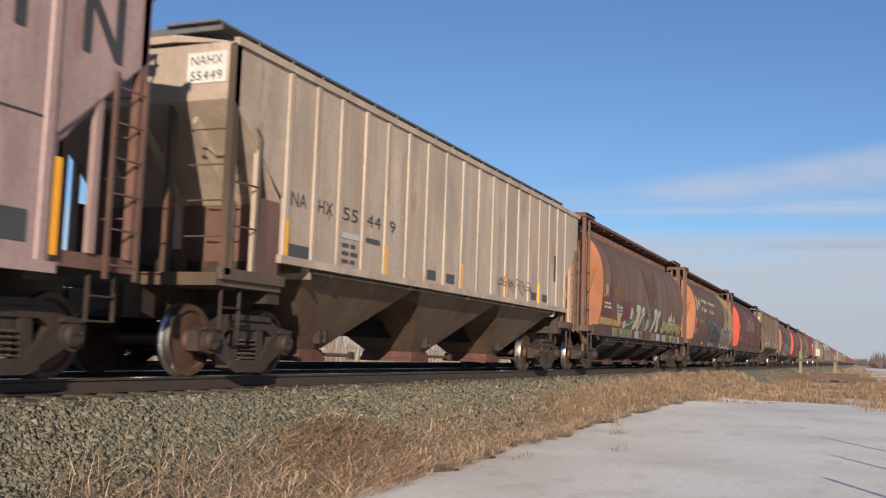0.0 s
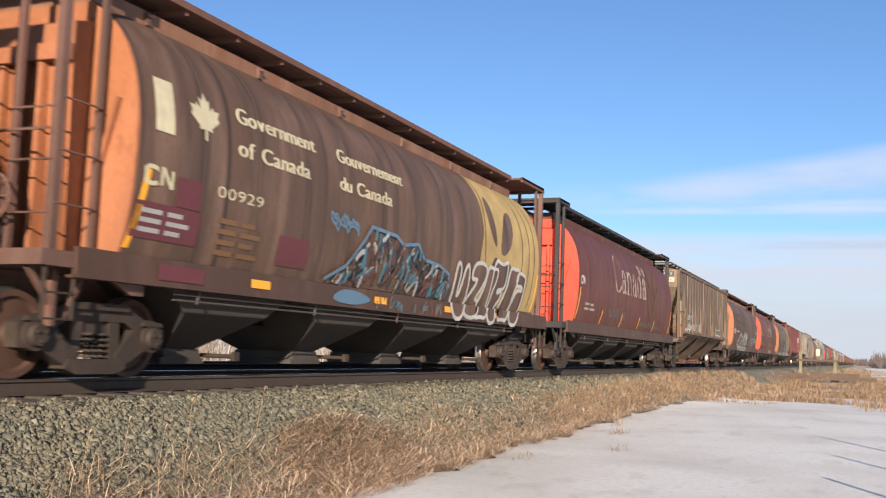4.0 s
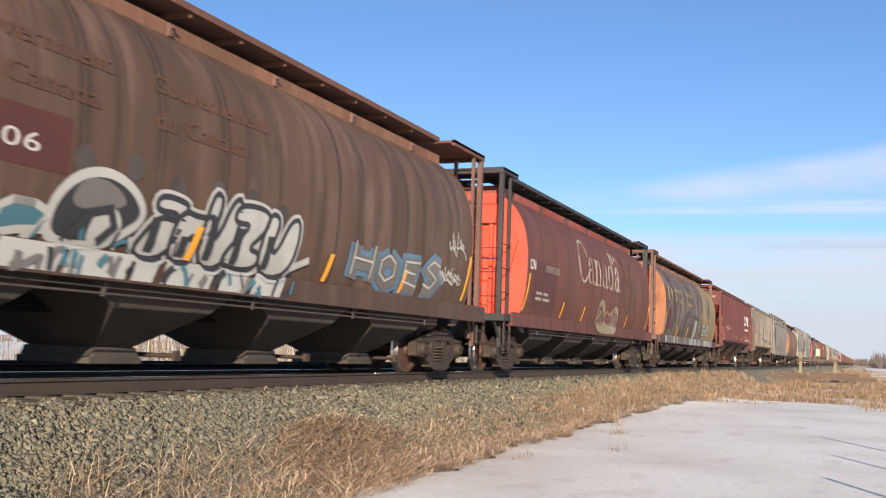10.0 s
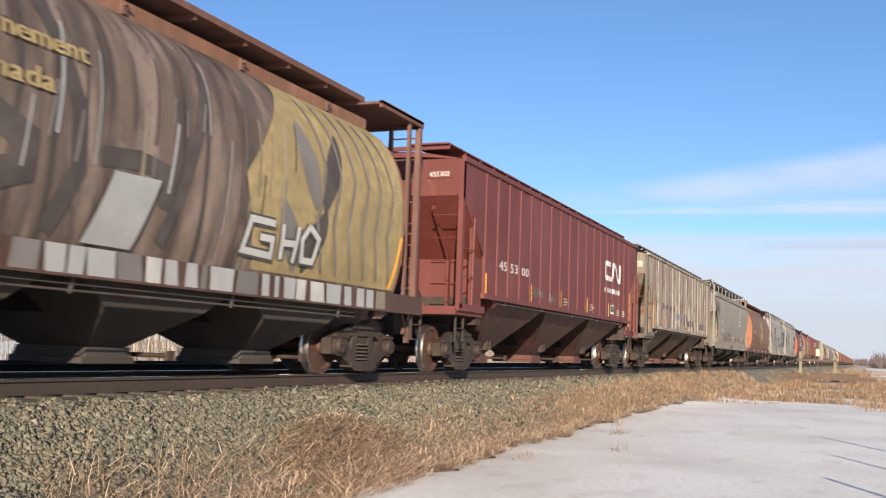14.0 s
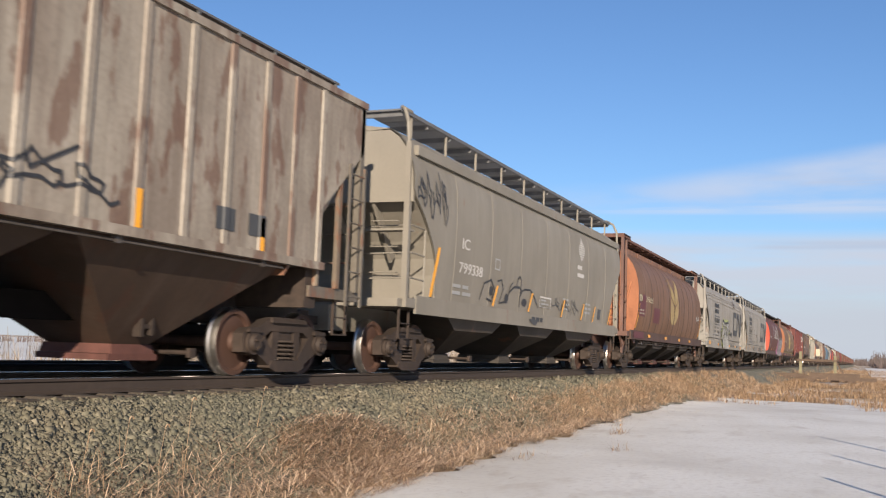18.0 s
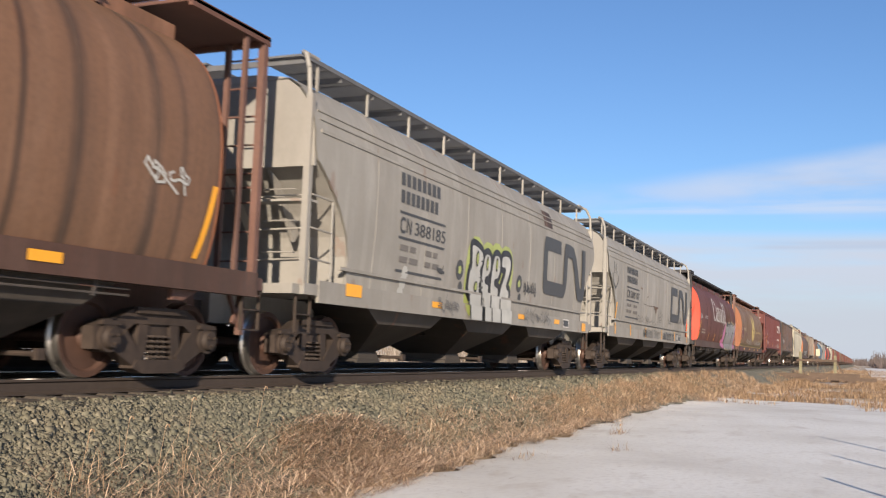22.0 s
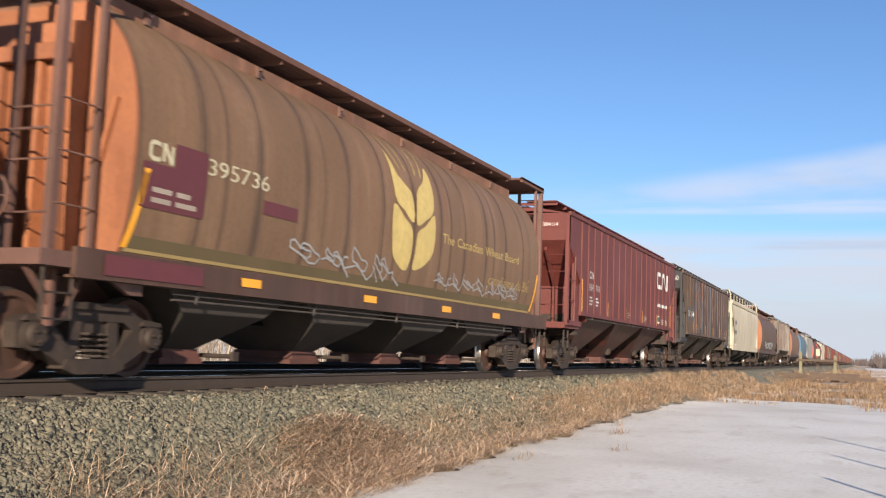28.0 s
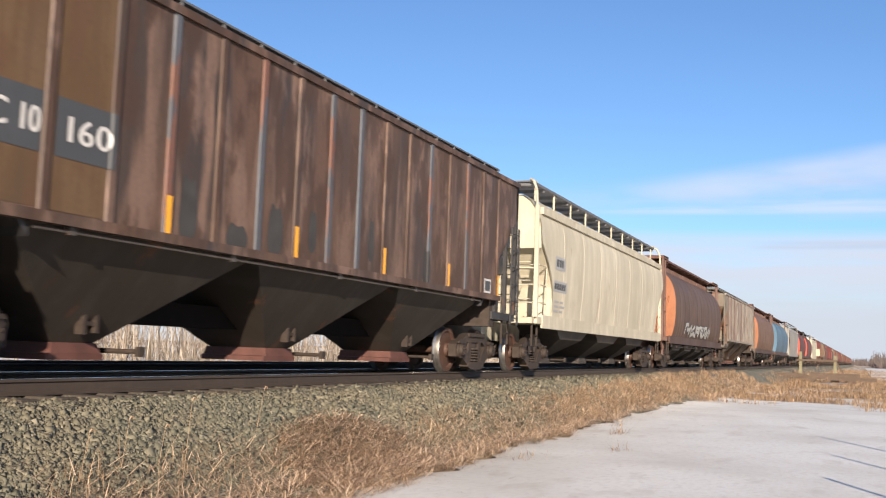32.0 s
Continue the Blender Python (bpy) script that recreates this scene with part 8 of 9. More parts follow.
YS = [-3000, -800, -200, -60, -30, -20, -15, -12, -10, -9, -8, -7, -6, -5, -4.4, -3.9, -3.4, -2.9, -2.4, -1.9, -1.0, 0, 1.0, 3.0, 5.0, 6.6, 7.5, 8.4, 11, 12, 20, 60, 150, 300, 800, 3000]


def land(x, y):
    lump = 0.05 * noise.noise((x * 0.35, y * 0.35, 3.0)) if -40 < y < -3.6 and -10 < x < 130 else 0.0
    return ground_z(y) - 0.08 + lump


tagged(sheet("ground", XS, YS, land, M["soil"]), "snow-patched field with dry grass", kind="structure")
bed = sheet("track_bed", XS[1:-2], [-3.6, -3.2, -2.8, -2.4, -2.0, -1.8, -1.3, 0, 1.3, 3.0, 6.6, 7.5, 8.3], lambda x, y: ground_z(y), M["gravel"])
tagged(bed, "grey-green crushed stone ballast bed", kind="structure")


def road_line(x):
    """Where the snow of the road ends against the verge."""
    return -4.08 + 0.037 * (np.minimum(x, 36.0) - 9.0) + 0.09 * np.sin(1.3 * x + 1.0) + 0.06 * np.sin(3.1 * x) + 0.05 * np.sin(7.3 * x + 2.0)


def road_edge(x, y, j):
    if j < 12:
        return y
    rough = 0.24 * noise.noise((x * 0.55, 4.0, 0.0)) + 0.17 * noise.noise((x * 2.3, 9.0, 0.0)) + 0.08 * noise.noise((x * 6.1, 2.0, 0.0))
    return float(road_line(x)) + rough + (-0.35, 0.0)[j - 12]


def road_z(x, y):
    fade = 0.09 * max(0.0, min(1.0, (x - 33.5 - 2.5 * noise.noise((y * 0.35, 1.0, 0.0))) / 4.0))
    flat = -0.99 + 0.02 * noise.noise((x * 0.5, y * 0.9, 0)) + 0.012 * noise.noise((x * 2.1, y * 2.6, 5)) - fade
    thin = 0.035 * max(0.0, min(1.0, (y - float(road_line(x)) + 0.35) / 0.35))
    return max(flat, ground_z(y) + 0.016 - fade) - thin


road = sheet("road", [-40, -20, -10] + [i * 0.16 for i in range(0, 256)], [-60, -30, -20, -15, -12, -10.5, -9.5, -8.7, -7.9, -7.1, -6.3, -5.6, -4.6, -4.2], road_z, M["snow"], road_edge)
tagged(road, "packed snowy service road beside the track", kind="structure")

# crushed stone on the shoulder, near part
rock_v = np.array([(-1, -1, -1), (1, -1, -1), (1, 1, -1), (-1, 1, -1), (-1, -1, 1), (1, -1, 1), (1, 1, 1), (-1, 1, 1)]) * 0.72
rock_f = np.array([(0, 2, 1), (0, 3, 2), (4, 5, 6), (4, 6, 7), (0, 1, 5), (0, 5, 4), (1, 2, 6), (1, 6, 5), (2, 3, 7), (2, 7, 6), (3, 0, 4), (3, 4, 7)])
rng = np.random.default_rng(7)


def turned(n):
    """n random rotation matrices."""
    q = rng.normal(size=(n, 4))
    q /= np.linalg.norm(q, axis=1)[:, None]
    w, x, y, z = q.T
    return np.stack([np.stack([1 - 2 * (y * y + z * z), 2 * (x * y - z * w), 2 * (x * z + y * w)], -1),
                     np.stack([2 * (x * y + z * w), 1 - 2 * (x * x + z * z), 2 * (y * z - x * w)], -1),
                     np.stack([2 * (x * z - y * w), 2 * (y * z + x * w), 1 - 2 * (x * x + y * y)], -1)], -2)


def stones(n, x0, x1, y0, y1, size):
    x, y = rng.uniform(x0, x1, n), rng.uniform(y0, y1, n)
    z = np.interp(y, [-3.9, -3.4, -1.9, 1.9], [-1.0, -0.95, -0.22, -0.22])
    r = size * rng.lognormal(0, 0.32, n)
    shape = (rock_v[None] + rng.uniform(-0.5, 0.5, (n, 8, 3))) * rng.uniform(0.45, 1.25, (n, 1, 3))
    v = np.einsum("nij,nkj->nki", turned(n), shape) * r[:, None, None]
    v += np.stack([x, y, z - r * 0.05], -1)[:, None]
    return v.reshape(-1, 3), (rock_f[None] + 8 * np.arange(n)[:, None, None]).reshape(-1, 3)


def joined(sets):
    vs, fs, k = [], [], 0
    for v, f in sets:
        vs.append(v)
        fs.append(f + k)
        k += len(v)
    return np.concatenate(vs), np.concatenate(fs)


stone, n, l, b = material("crushed_greenstone", 0.95)
b.inputs["Specular IOR Level"].default_value = 0.2
geo = n.new("ShaderNodeNewGeometry")
tc = n.new("ShaderNodeTexCoord")
ramp = n.new("ShaderNodeValToRGB")
ramp.color_ramp.elements[0].color, ramp.color_ramp.elements[1].color = (0.074, 0.072, 0.053, 1), (0.25, 0.225, 0.165, 1)
for p, c in ((0.35, (0.118, 0.113, 0.081, 1)), (0.72, (0.150, 0.140, 0.100, 1)), (0.95, (0.185, 0.166, 0.118, 1))):
    ramp.color_ramp.elements.new(p).color = c
l.new(geo.outputs["Random Per Island"], ramp.inputs["Fac"])
f2 = noise_node(n, l, tc.outputs["Object"], 40.0, 5.0)
f3 = noise_node(n, l, tc.outputs["Object"], 0.8, 3.0)
col = blend(n, l, steps(n, l, f2, 0.35, 0.7), ramp.outputs["Color"], (0.15, 0.14, 0.11), 0.35)
col = blend(n, l, steps(n, l, f3, 0.45, 0.7), col, (0.22, 0.17, 0.11), 0.35)
l.new(col, b.inputs["Base Color"])
relief(n, l, b, f2, 0.4, 0.006)
sv, sf = joined([stones(64000, 3.5, 11.5, -3.75, -0.95, 0.0195), stones(26000, 11.5, 21, -3.45, -0.95, 0.026), stones(15000, 21, 44, -3.2, -0.95, 0.032), stones(2500, 5, 20, -0.65, 0.65, 0.04)])
tagged(new("ballast_stones", tri_mesh("ballast_stones", sv, sf, [stone])), "grey-green crushed stones on the track shoulder", "gravel", kind="stuff")


def blades(x, y, z, height, lean, width, heading=None, droop=0.3):
    """Grass blades: tapered, bent strips. All arguments are arrays or numbers."""
    n = len(x)
    a = rng.uniform(0, 2 * math.pi, n) if heading is None else heading
    h, w = np.broadcast_to(height, n), np.broadcast_to(width, n)
    dx, dy = np.cos(a), np.sin(a)
    px, py = -dy, dx
    v = np.zeros((n, 5, 3))
    for k, (u, ww) in enumerate(((0.0, 1.0), (0.55, 0.75))):
        out, up = h * np.sin(lean) * u, h * np.cos(lean) * u
        for q, sg in enumerate((-0.5, 0.5)):
            v[:, 2 * k + q] = np.stack([x + dx * out + px * w * ww * sg, y + dy * out + py * w * ww * sg, z + up], -1)
    lean2 = lean + droop
    out, up = h * (np.sin(lean) * 0.55 + np.sin(lean2) * 0.45), h * (np.cos(lean) * 0.55 + np.cos(lean2) * 0.45)
    v[:, 4] = np.stack([x + dx * out, y + dy * out, z + up], -1)
    f = np.array([(0, 1, 3), (0, 3, 2), (2, 3, 4)])
    return v.reshape(-1, 3), (f[None] + 5 * np.arange(n)[:, None, None]).reshape(-1, 3)


def land_z(y):
    return np.interp(y, [-4.1, -3.9, -3.4, -1.9], [-1.02, -1.0, -0.95, -0.22])


def clumps(n, x0, x1, y0, y1, per, spread):
    cx, cy = rng.uniform(x0, x1, n), rng.uniform(y0, y1, n)
    x = (cx[:, None] + rng.normal(0, spread, (n, per))).ravel()
    y = (cy[:, None] + rng.normal(0, spread, (n, per))).ravel()
    return x, y


def straw_material(name, a, b2, c):
    m, n, l, b = material(name, 0.75)
    g = n.new("ShaderNodeNewGeometry")
    r = n.new("ShaderNodeValToRGB")
    r.color_ramp.elements[0].color, r.color_ramp.elements[1].color = rgba(a), rgba(c)
    r.color_ramp.elements.new(0.5).color = rgba(b2)
    l.new(g.outputs["Random Per Island"], r.inputs["Fac"])
    l.new(r.outputs["Color"], b.inputs["Base Color"])
    b.inputs["Roughness"].default_value = 0.7
    return m


M["straw"] = straw_material("dry_golden_grass", (0.105, 0.062, 0.036), (0.235, 0.150, 0.085), (0.42, 0.30, 0.185))
M["matted"] = straw_material("matted_brown_grass", (0.15, 0.086, 0.054), (0.46, 0.32, 0.205), (0.86, 0.65, 0.46))


def fallen(n, x0, x1, low, high, long, wide, lean=(1.0, 1.52)):
    """Bent dead blades strewn between two lines across the verge, thinning out uphill."""
    x = rng.uniform(x0, x1, n)
    u = rng.beta(1.2, 1.9, n)
    y = road_line(x) + low + (high - low) * u
    return blades(x, y, land_z(y) + rng.uniform(0.0, 0.07, n), rng.uniform(long[0], long[1], n), rng.uniform(lean[0], lean[1], n), rng.uniform(wide[0], wide[1], n), droop=rng.uniform(-0.1, 0.35, n))


# standing grass between ballast and road
sets = []
for count, x0, x1, low, high, tall, wide, per in ((260, 20.0, 30, 0.15, 1.15, (0.10, 0.36), 0.006, 20), (170, 12.5, 21, 0.25, 1.35, (0.08, 0.28), 0.005, 9), (70, 9.5, 14, 0.5, 1.5, (0.08, 0.24), 0.004, 6), (300, 28, 40, -0.1, 1.0, (0.10, 0.32), 0.008, 20), (300, 36, 62, -0.8, 1.2, (0.12, 0.34), 0.012, 22)):
    cx = rng.uniform(x0, x1, count)
    cy = road_line(cx) + rng.uniform(low, high, count)
    x = (cx[:, None] + rng.normal(0, 0.10, (count, per))).ravel()
    y = (cy[:, None] + rng.normal(0, 0.07, (count, per))).ravel()
    heading = np.repeat(rng.normal(-0.4, 0.9, count), per) + rng.normal(0, 0.5, count * per)
    sets.append(blades(x, y, land_z(y) - 0.02, rng.uniform(tall[0], tall[1], len(x)), rng.uniform(0.1, 0.95, len(x)), wide, heading))
for cx, cy in ((18.5, -4.62), (18.75, -4.58), (15.3, -5.3), (20.6, -4.1), (13.2, -4.5)):
    x, y = rng.normal(cx, 0.18, 45), rng.normal(cy, 0.08, 45)
    sets.append(blades(x, y, np.full(45, -1.0), rng.uniform(0.06, 0.26, 45), rng.uniform(0.3, 1.4, 45), 0.006, droop=rng.uniform(0, 0.5, 45)))
gv, gf = joined(sets)
tagged(new("verge_grass", tri_mesh("verge_grass", gv, gf, [M["straw"]])), "dry golden grass along the ballast edge", "grass", kind="stuff")

# flattened brown grass: a heap near the viewer, then a thinning belt
sets = []
n = 6500
a, q = rng.uniform(0, 2 * math.pi, n), np.sqrt(rng.uniform(0, 1, n))
x = 10.75 + 1.75 * q * np.cos(a) + 0.55 * q * np.sin(a)
y = -3.22 + 0.86 * q * np.sin(a) + rng.normal(0, 0.04, n)
heap = 0.07 * np.clip(1.0 - q ** 2, 0, 1) * (0.6 + 0.4 * np.sin(x * 4.1) * np.sin(y * 5.3 + 1.0))
sets.append(blades(x, y, np.maximum(land_z(y), -1.0) + heap * rng.uniform(0.2, 1.0, n), rng.uniform(0.10, 0.38, n), rng.uniform(1.0, 1.56, n), rng.uniform(0.005, 0.011, n), droop=rng.uniform(0.0, 0.4, n)))
sets.append(fallen(10500, 10.5, 20, -0.10, 1.25, (0.08, 0.32), (0.004, 0.009)))
sets.append(fallen(9000, 19, 36, -0.15, 1.2, (0.12, 0.36), (0.006, 0.012)))
sets.append(fallen(6000, 34, 60, -1.0, 1.2, (0.15, 0.4), (0.010, 0.016)))
sets.append(fallen(2800, 6.0, 9.4, 0.35, 1.5, (0.06, 0.36), (0.004, 0.009)))
sets.append(fallen(2200, 7.4, 10.8, -0.32, 0.75, (0.08, 0.34), (0.004, 0.009)))
n = 2600
a, q = rng.uniform(0, 2 * math.pi, n), np.sqrt(rng.uniform(0, 1, n))
x = 10.8 + 1.7 * q * np.cos(a) + 0.55 * q * np.sin(a)
y = -3.22 + 0.84 * q * np.sin(a)
sets.append(blades(x, y, np.maximum(land_z(y), -1.0) + 0.02 + 0.07 * (1 - q ** 2), rng.uniform(0.2, 0.5, n), rng.uniform(1.2, 1.56, n), rng.uniform(0.007, 0.012, n), rng.uniform(-3.14, 3.14, n), droop=rng.uniform(0.0, 0.4, n)))
gv, gf = joined(sets)
tagged(new("matted_grass", tri_mesh("matted_grass", gv, gf, [M["matted"]])), "flattened brown dead grass beside the ballast", "grass", kind="stuff")

# loose straw on stones and snow
sets = []
for cx, cy, count, tall in ((6.35, -3.15, 45, 0.42), (6.75, -3.0, 45, 0.36), (7.05, -2.85, 30, 0.3), (7.3, -3.1, 45, 0.40), (7.75, -3.05, 50, 0.36), (8.2, -2.95, 45, 0.3), (7.0, -3.4, 50, 0.3), (8.3, -3.5, 60, 0.3), (8.8, -3.0, 40, 0.3), (6.2, -3.5, 40, 0.35), (5.9, -3.2, 30, 0.3)):
    x, y = rng.normal(cx, 0.16, count), rng.normal(cy, 0.10, count)
    sets.append(blades(x, y, land_z(y), rng.uniform(0.1, tall, count), rng.uniform(0.2, 1.5, count), rng.uniform(0.003, 0.007, count), droop=rng.uniform(0.0, 0.5, count)))
x = rng.uniform(8, 30, 1500)
y = road_line(x) - rng.gamma(0.9, 0.26, 1500) + 0.1
sets.append(blades(x, y, np.full(1500, -0.968), rng.uniform(0.04, 0.30, 1500), rng.uniform(1.42, 1.56, 1500), 0.0045, droop=0.01))
gv, gf = joined(sets)
tagged(new("loose_straw", tri_mesh("loose_straw", gv, gf, [M["straw"]])), "loose pale straw on stones and snow", "straw", kind="stuff")


def weed(x, y, z, h, lean):
    """One tall dry stem with a bent seed head."""
    g = Geo()
    top = Vector((x + lean * h, y, z + h))
    g.tube((x, y, z), top, 0.003, 5, 0.002)
    g.path([top, top + Vector((0.02, 0, 0.025)), top + Vector((0.045, 0, 0.02)), top + Vector((0.06, 0, 0.0))], 0.006, 5)
    ob = new("weed", g.mesh("weed", M["straw"]))
    return tagged(ob, "single tall dry weed stem with a bent seed head", "weed", "weed stems")


for q in ((7.45, -3.21, -0.86, 0.78, 0.10), (9.75, -2.47, -0.50, 0.44, 0.26), (6.35, -1.75, -0.22, 0.22, 0.12), (6.45, -2.95, -0.74, 0.42, 0.2), (7.05, -2.86, -0.69, 0.44, 0.16), (7.5, -2.9, -0.7, 0.36, 0.2)):
    weed(*q)

# far grass field past the road's end
sets = []
x, y = clumps(4200, 36, 125, -17, -2.6, 14, 0.35)
keep = np.array([noise.noise((px * 0.12, py * 0.22, 8.0)) > -0.22 for px, py in zip(x, y)])
x, y = x[keep], y[keep]
sets.append(blades(x, y, land_z(y) - 0.08, rng.uniform(0.14, 0.40, len(x)), rng.uniform(0.2, 1.2, len(x)), 0.024))
x, y = clumps(500, 110, 260, -14, -2.6, 12, 0.6)
sets.append(blades(x, y, land_z(y) - 0.08, rng.uniform(0.2, 0.45, len(x)), rng.uniform(0.1, 1.0, len(x)), 0.05))
x, y = clumps(40, 34, 40, -13, -8, 20, 0.22)
sets.append(blades(x, y, land_z(y) - 0.08, rng.uniform(0.2, 0.5, len(x)), rng.uniform(0.05, 0.6, len(x)), 0.014))
gv, gf = joined(sets)
tagged(new("field_grass", tri_mesh("field_grass", gv, gf, [M["straw"]])), "tall dry yellow grass past the road", "grass", kind="stuff")

# bare thicket behind the track and far woods
M["twig"] = straw_material("sunlit_bare_twigs", (0.13, 0.10, 0.075), (0.27, 0.22, 0.17), (0.50, 0.43, 0.35))
M["far_twig"] = straw_material("far_bare_woods", (0.085, 0.065, 0.06), (0.125, 0.095, 0.085), (0.17, 0.135, 0.12))


def sticks(a, b, ra, rb):
    """Three-sided tapered sticks from points a to points b."""
    n = len(a)
    d = b - a
    d = d / np.maximum(np.linalg.norm(d, axis=1), 1e-6)[:, None]
    u = np.cross(d, np.array([0.31, 0.87, 0.38]))
    u /= np.linalg.norm(u, axis=1)[:, None]
    w = np.cross(d, u)
    v = np.zeros((n, 6, 3))
    for k in range(3):
        c, sn = math.cos(2 * math.pi * k / 3), math.sin(2 * math.pi * k / 3)
        v[:, k] = a + (u * c + w * sn) * ra[:, None]
        v[:, 3 + k] = b + (u * c + w * sn) * rb[:, None]
    f = np.array([(0, 1, 4), (0, 4, 3), (1, 2, 5), (1, 5, 4), (2, 0, 3), (2, 3, 5)])
    return v.reshape(-1, 3), (f[None] + 6 * np.arange(n)[:, None, None]).reshape(-1, 3)


def bare_trees(x, y, z, h, r, branches=7, twigs=3):
    """Leafless saplings: trunk, branches and twigs."""
    n = len(x)
    base = np.stack([x, y, z], -1)
    lean = rng.normal(0, 0.10, (n, 2)) * h[:, None]
    mid = base + np.concatenate([lean * 0.4, (h * 0.5)[:, None]], 1)
    top = base + np.concatenate([lean, h[:, None]], 1)
    sets = [sticks(base, mid, r, r * 0.7), sticks(mid, top, r * 0.7, r * 0.15)]
    for _ in range(branches):
        u = rng.uniform(0.15, 0.85, n)[:, None]
        p = base + (top - base) * u
        a = rng.uniform(0, 2 * math.pi, n)
        ln = h * rng.uniform(0.2, 0.42, n) * (1.1 - u[:, 0])
        q = p + np.stack([np.cos(a) * ln * 0.62, np.sin(a) * ln * 0.62, ln * rng.uniform(0.6, 1.0, n)], -1)
        sets.append(sticks(p, q, r * 0.42, r * 0.12))
        for _ in range(twigs):
            k = rng.uniform(0.3, 0.95, n)[:, None]
            p2 = p + (q - p) * k
            a2 = rng.uniform(0, 2 * math.pi, n)
            l2 = ln * rng.uniform(0.25, 0.5, n)
            sets.append(sticks(p2, p2 + np.stack([np.cos(a2) * l2 * 0.6, np.sin(a2) * l2 * 0.6, l2 * 0.8], -1), r * 0.16, r * 0.06))
    return joined(sets)


m = 3000
tx, ty = 15 + 150 * rng.uniform(0, 1, m) ** 1.6, rng.uniform(9.6, 24, m)
keep = ty + 8.8 < tx * 0.90
tx, ty = tx[keep], ty[keep]
near = bare_trees(tx, ty, np.full(len(tx), -2.0), rng.uniform(2.4, 4.4, len(tx)), rng.uniform(0.018, 0.042, len(tx)), 6, 2)
tx = rng.uniform(12, 26, 420)
ty = tx * rng.uniform(0.9, 1.25, 420) - 8.8
keep = ty > 9.6
tx, ty = tx[keep], ty[keep]
tv, tf = joined([near, bare_trees(tx, ty, np.full(len(tx), -2.0), rng.uniform(1.6, 2.7, len(tx)), rng.uniform(0.012, 0.03, len(tx)), 6, 2)])
tagged(new("thicket", tri_mesh("thicket", tv, tf, [M["twig"]])), "dense thicket of bare sunlit saplings behind the track", "thicket", kind="stuff")
shrubs = [(19.0, 12.0, 2.4), (21.5, 14.5, 2.8), (17.5, 12.5, 2.2), (30.0, 19.0, 6.6)]
for k, (sx, sy, sh) in enumerate(shrubs):
    tv, tf = bare_trees(np.array([sx, sx + 0.15, sx - 0.12]), np.array([sy, sy + 0.2, sy - 0.1]), np.full(3, -2.0), np.array([sh, sh * 0.8, sh * 0.7]), np.full(3, 0.012 * sh), 11, 5)
    tagged(new("bare_tree", tri_mesh("bare_tree", tv, tf, [M["twig"]])), "leafless shrub in the snowy field behind the track", "tree", "bare shrubs")


def woods(name, m, x0, x1, y0, y1, h0, h1, r, label):
    x, y = rng.uniform(x0, x1, m), rng.uniform(y0, y1, m)
    v, f = bare_trees(x, y, np.full(m, -2.0), rng.uniform(h0, h1, m), np.full(m, r), 6, 1)
    return tagged(new(name, tri_mesh(name, v, f, [M["far_twig"]])), label, "woods", kind="stuff")


woods("far_woods", 1300, 420, 800, -75, -13.5, 4.5, 8.5, 0.26, "distant grey-brown bare woods beside the road")
woods("far_woods", 500, 1100, 1500, -60, 40, 7, 10, 0.6, "hazy bare tree line on the horizon")
woods("far_woods", 700, 150, 420, 235, 300, 1.6, 2.8, 0.16, "low bare hedge at the far edge of the snowy field")

# snowy field behind the thicket
for xs, ys in (([-300, -100, 0, 40, 100, 200, 400, 900], [26.0, 28, 60, 150, 300, 900]), ([-300, -100, -30, 0, 14], [11.0, 14, 20, 25.9])):
    field = sheet("snow_field", xs, ys, lambda x, y: -1.90, M["snow"])
    tagged(field, "open snow-covered field behind the track", kind="structure")
verge = sheet("snow_patch", [105, 125, 160, 220, 300, 450], [-26, -19, -15, -9.8], lambda x, y: -0.98, M["snow"])
tagged(verge, "drifted snow beside the far track", kind="structure")


# ---- things by the track ----
M["timber"] = plain("weathered_dark_timber", (0.12, 0.082, 0.058), 0.85, 0.0, 0.45, 7.0)
M["post_green"] = plain("mossy_timber", (0.22, 0.20, 0.12), 0.85, 0.0, 0.4, 6.0)


def barrier():
    ob = empty("road_barrier")
    tagged(ob, "low timber barrier rail on posts in dry grass", "barrier")
    for y, h in ((-3.46, 2.46), (-6.47, 2.15)):
        part("post", Geo().box(99.85, 100.15, y - 0.13, y + 0.13, -1.15, -1.0 + h), M["post_green"], ob)
    part("rail", Geo().box(99.80, 99.85, -6.65, -3.1, 0.58, 0.78), M["timber"], ob)
    part("brace", Geo().bar((100.0, -6.6, 0.5), (100.0, -7.5, -1.0), 0.14), M["timber"], ob)
    return ob


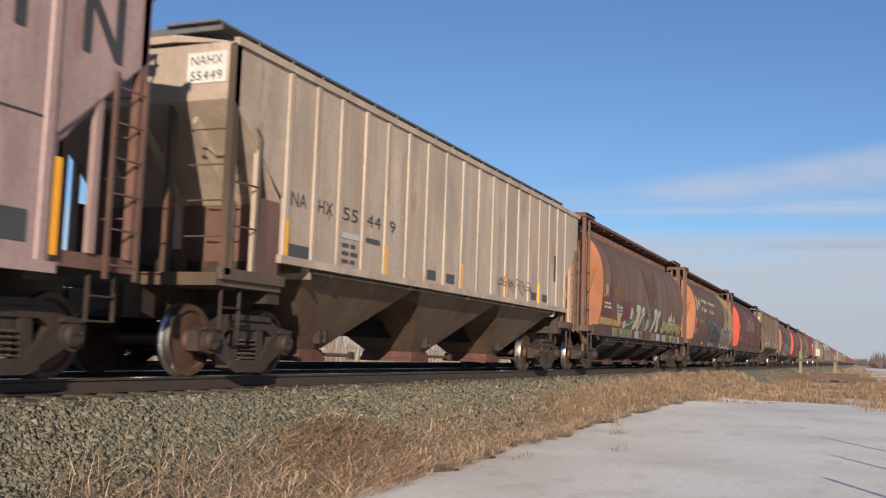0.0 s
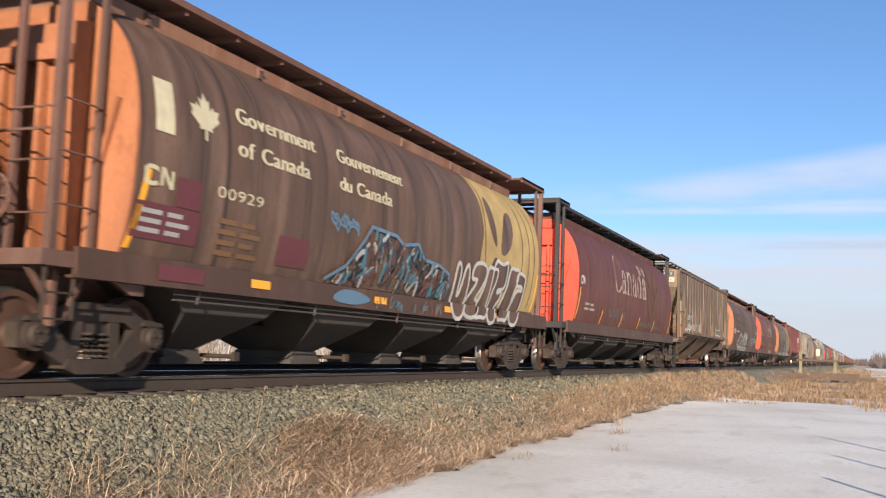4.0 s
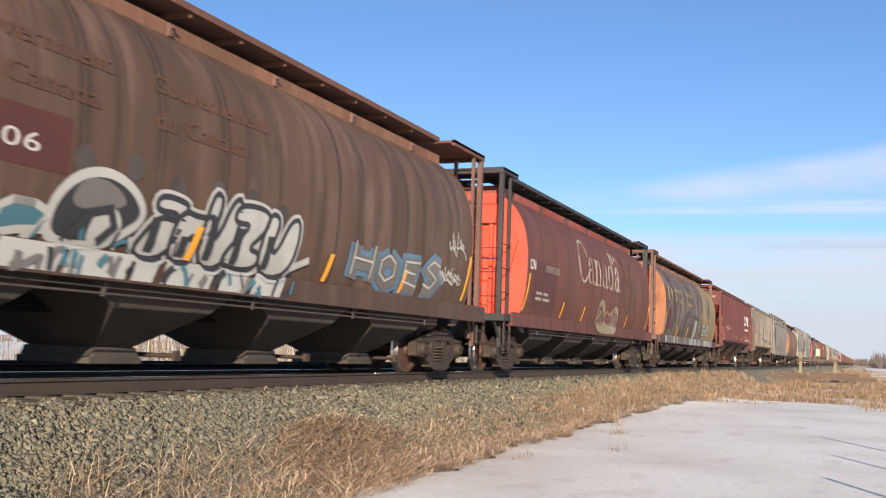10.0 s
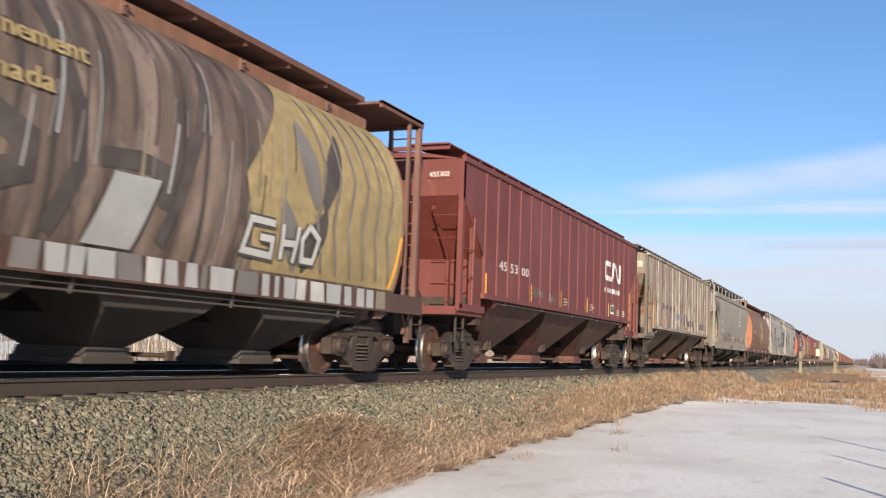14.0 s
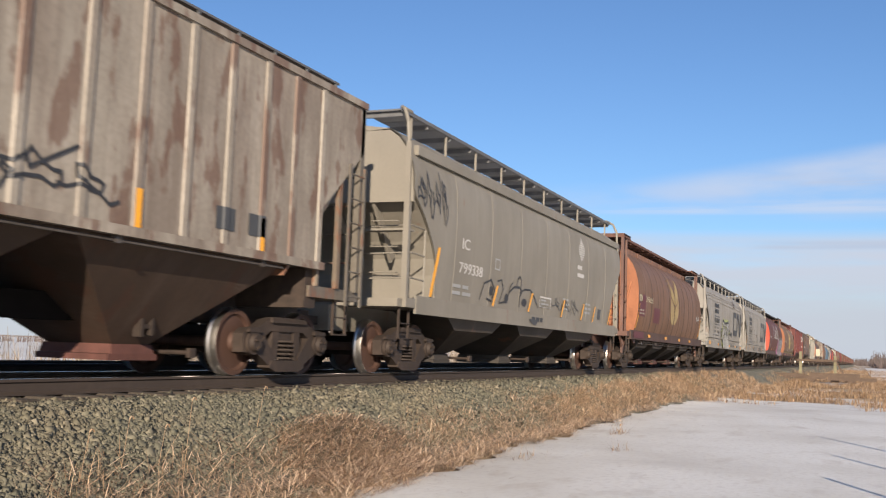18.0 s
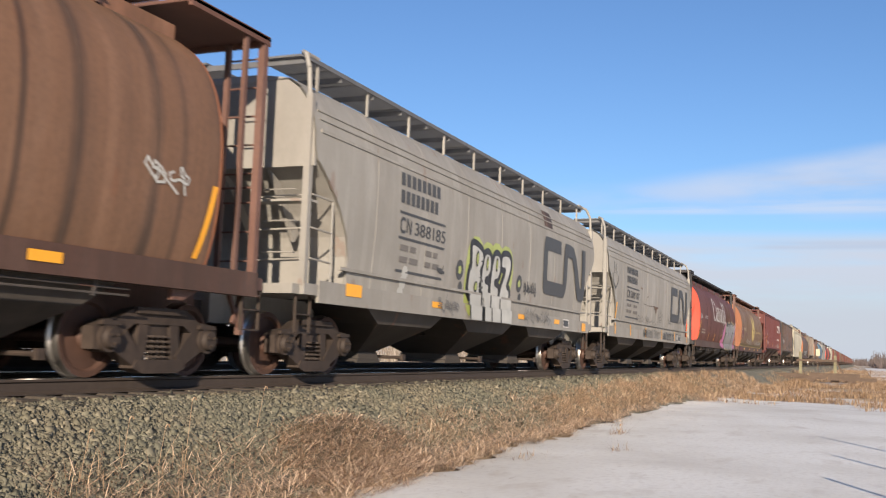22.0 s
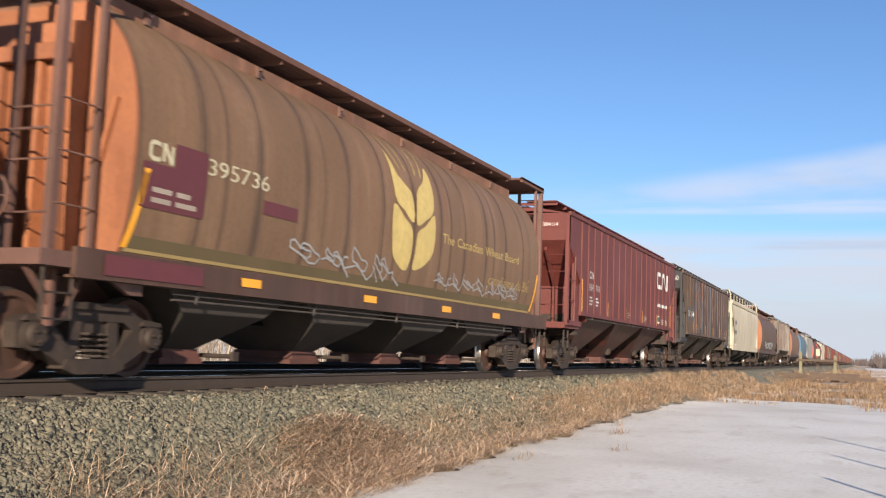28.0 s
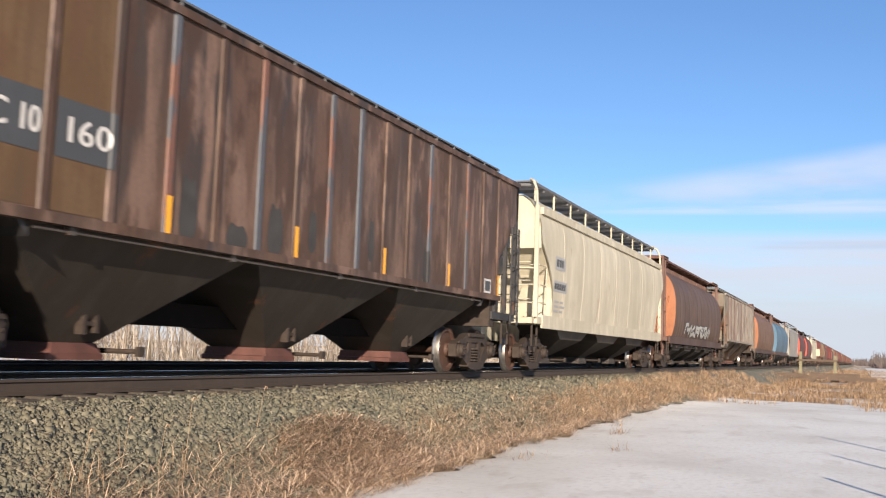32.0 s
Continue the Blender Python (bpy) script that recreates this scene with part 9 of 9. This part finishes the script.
barrier()
sign = empty("track_sign")
tagged(sign, "plain cream sign board on a weathered post", "sign")
part("board", Geo().box(100.45, 100.50, -5.14, -4.78, 1.10, 1.75), plain("cream_sign_board", (0.40, 0.38, 0.27), 0.5, 0.0, 0.1, 5.0), sign)
part("post", Geo().box(100.5, 100.58, -5.00, -4.92, -1.1, 1.6), M["timber"], sign)
for k, (y0, y1, z, dx) in enumerate(((-9.8, -6.3, -0.72, 0.0), (-6.2, -3.9, -0.68, 0.2), (-8.6, -5.0, -0.45, 0.35), (-4.6, -1.9, -0.55, 0.1))):
    g = Geo().loft([[(84 + dx + a, y, z + q) for a, q in ((-0.13, -0.14), (0.13, -0.14), (0.14, 0.12), (-0.12, 0.14))] for y in (y0, y1)])
    tagged(new("timber_beam", g.mesh("timber_beam", M["timber"])), "old weathered timber beam lying in dry grass", "beam", "old timber beams")
    tagged(new("beam_block", Geo().box(83.9 + dx, 84.3 + dx, (y0 + y1) / 2 - 0.3, (y0 + y1) / 2 + 0.3, -1.12, z - 0.145).mesh("beam_block", M["timber"])), "timber block under a beam", "block", "beam blocks")
for x, y, h in ((8.98, -10.42, 1.5), (12.40, -10.43, 1.5), (16.47, -10.08, 1.5)):
    g = Geo().tube((x, y, -1.05), (x + 0.01, y, -1.0 + h), 0.035, 8, 0.03)
    tagged(new("fence_post", g.mesh("fence_post", M["timber"])), "slim wooden fence post beside the snowy road", "post", "fence posts")
# sleepers
me = Geo().box(-0.115, 0.115, -1.3, 1.3, -0.33, -0.172).mesh("sleeper", M["tie"])
for i in range(120):
    tie = new("sleeper", me)
    tie.location = (-2 + i * 0.53, 0, 0)
    tie.parent = bed

for centre, s in ((0.0, -1), (0.0, 1), (4.45, -1), (4.45, 1)):
    prof = [(-0.07, -0.17), (0.07, -0.17), (0.07, -0.155), (0.012, -0.13), (0.012, -0.045), (0.036, -0.032), (0.036, -0.006), (0.03, 0.0), (-0.03, 0.0), (-0.036, -0.006), (-0.036, -0.032), (-0.012, -0.045), (-0.012, -0.13), (-0.07, -0.155)]
    g = Geo().loft([[(x, centre + s * 0.755 + y, z) for y, z in prof] for x in (-100, 900)])
    me = g.mesh("rail", M["rail"])
    me.materials.append(M["rail_top"])
    for p in me.polygons:
        if p.normal.z > 0.7 and p.center.z > -0.004 and centre == 0.0:
            p.material_index = 1
    tagged(new("rail", me), "rusty steel rail with a polished head", "rail", "rails", "structure")


def motions():
    wheels_of = {}
    for ob in list(scene.collection.objects):
        if ob.name.startswith("wheelset"):
            wheels_of.setdefault(ob.parent.parent.name, []).append(ob)
    for index, (car, start) in enumerate(TRAIN):
        walk(car, [(0.0, pose(start, 0, 0)), (32.0, pose(start - SPEED * 32.0, 0, 0))])
        if index > 21:
            continue
        for wheels in wheels_of[car.name]:
            x = wheels.location.x
            walk(wheels, [(k / 15.0, pose(x, 0, WHEEL_R, 0, -math.degrees(SPEED * k / 15.0 / WHEEL_R), 0)) for k in range(481)])


motions()
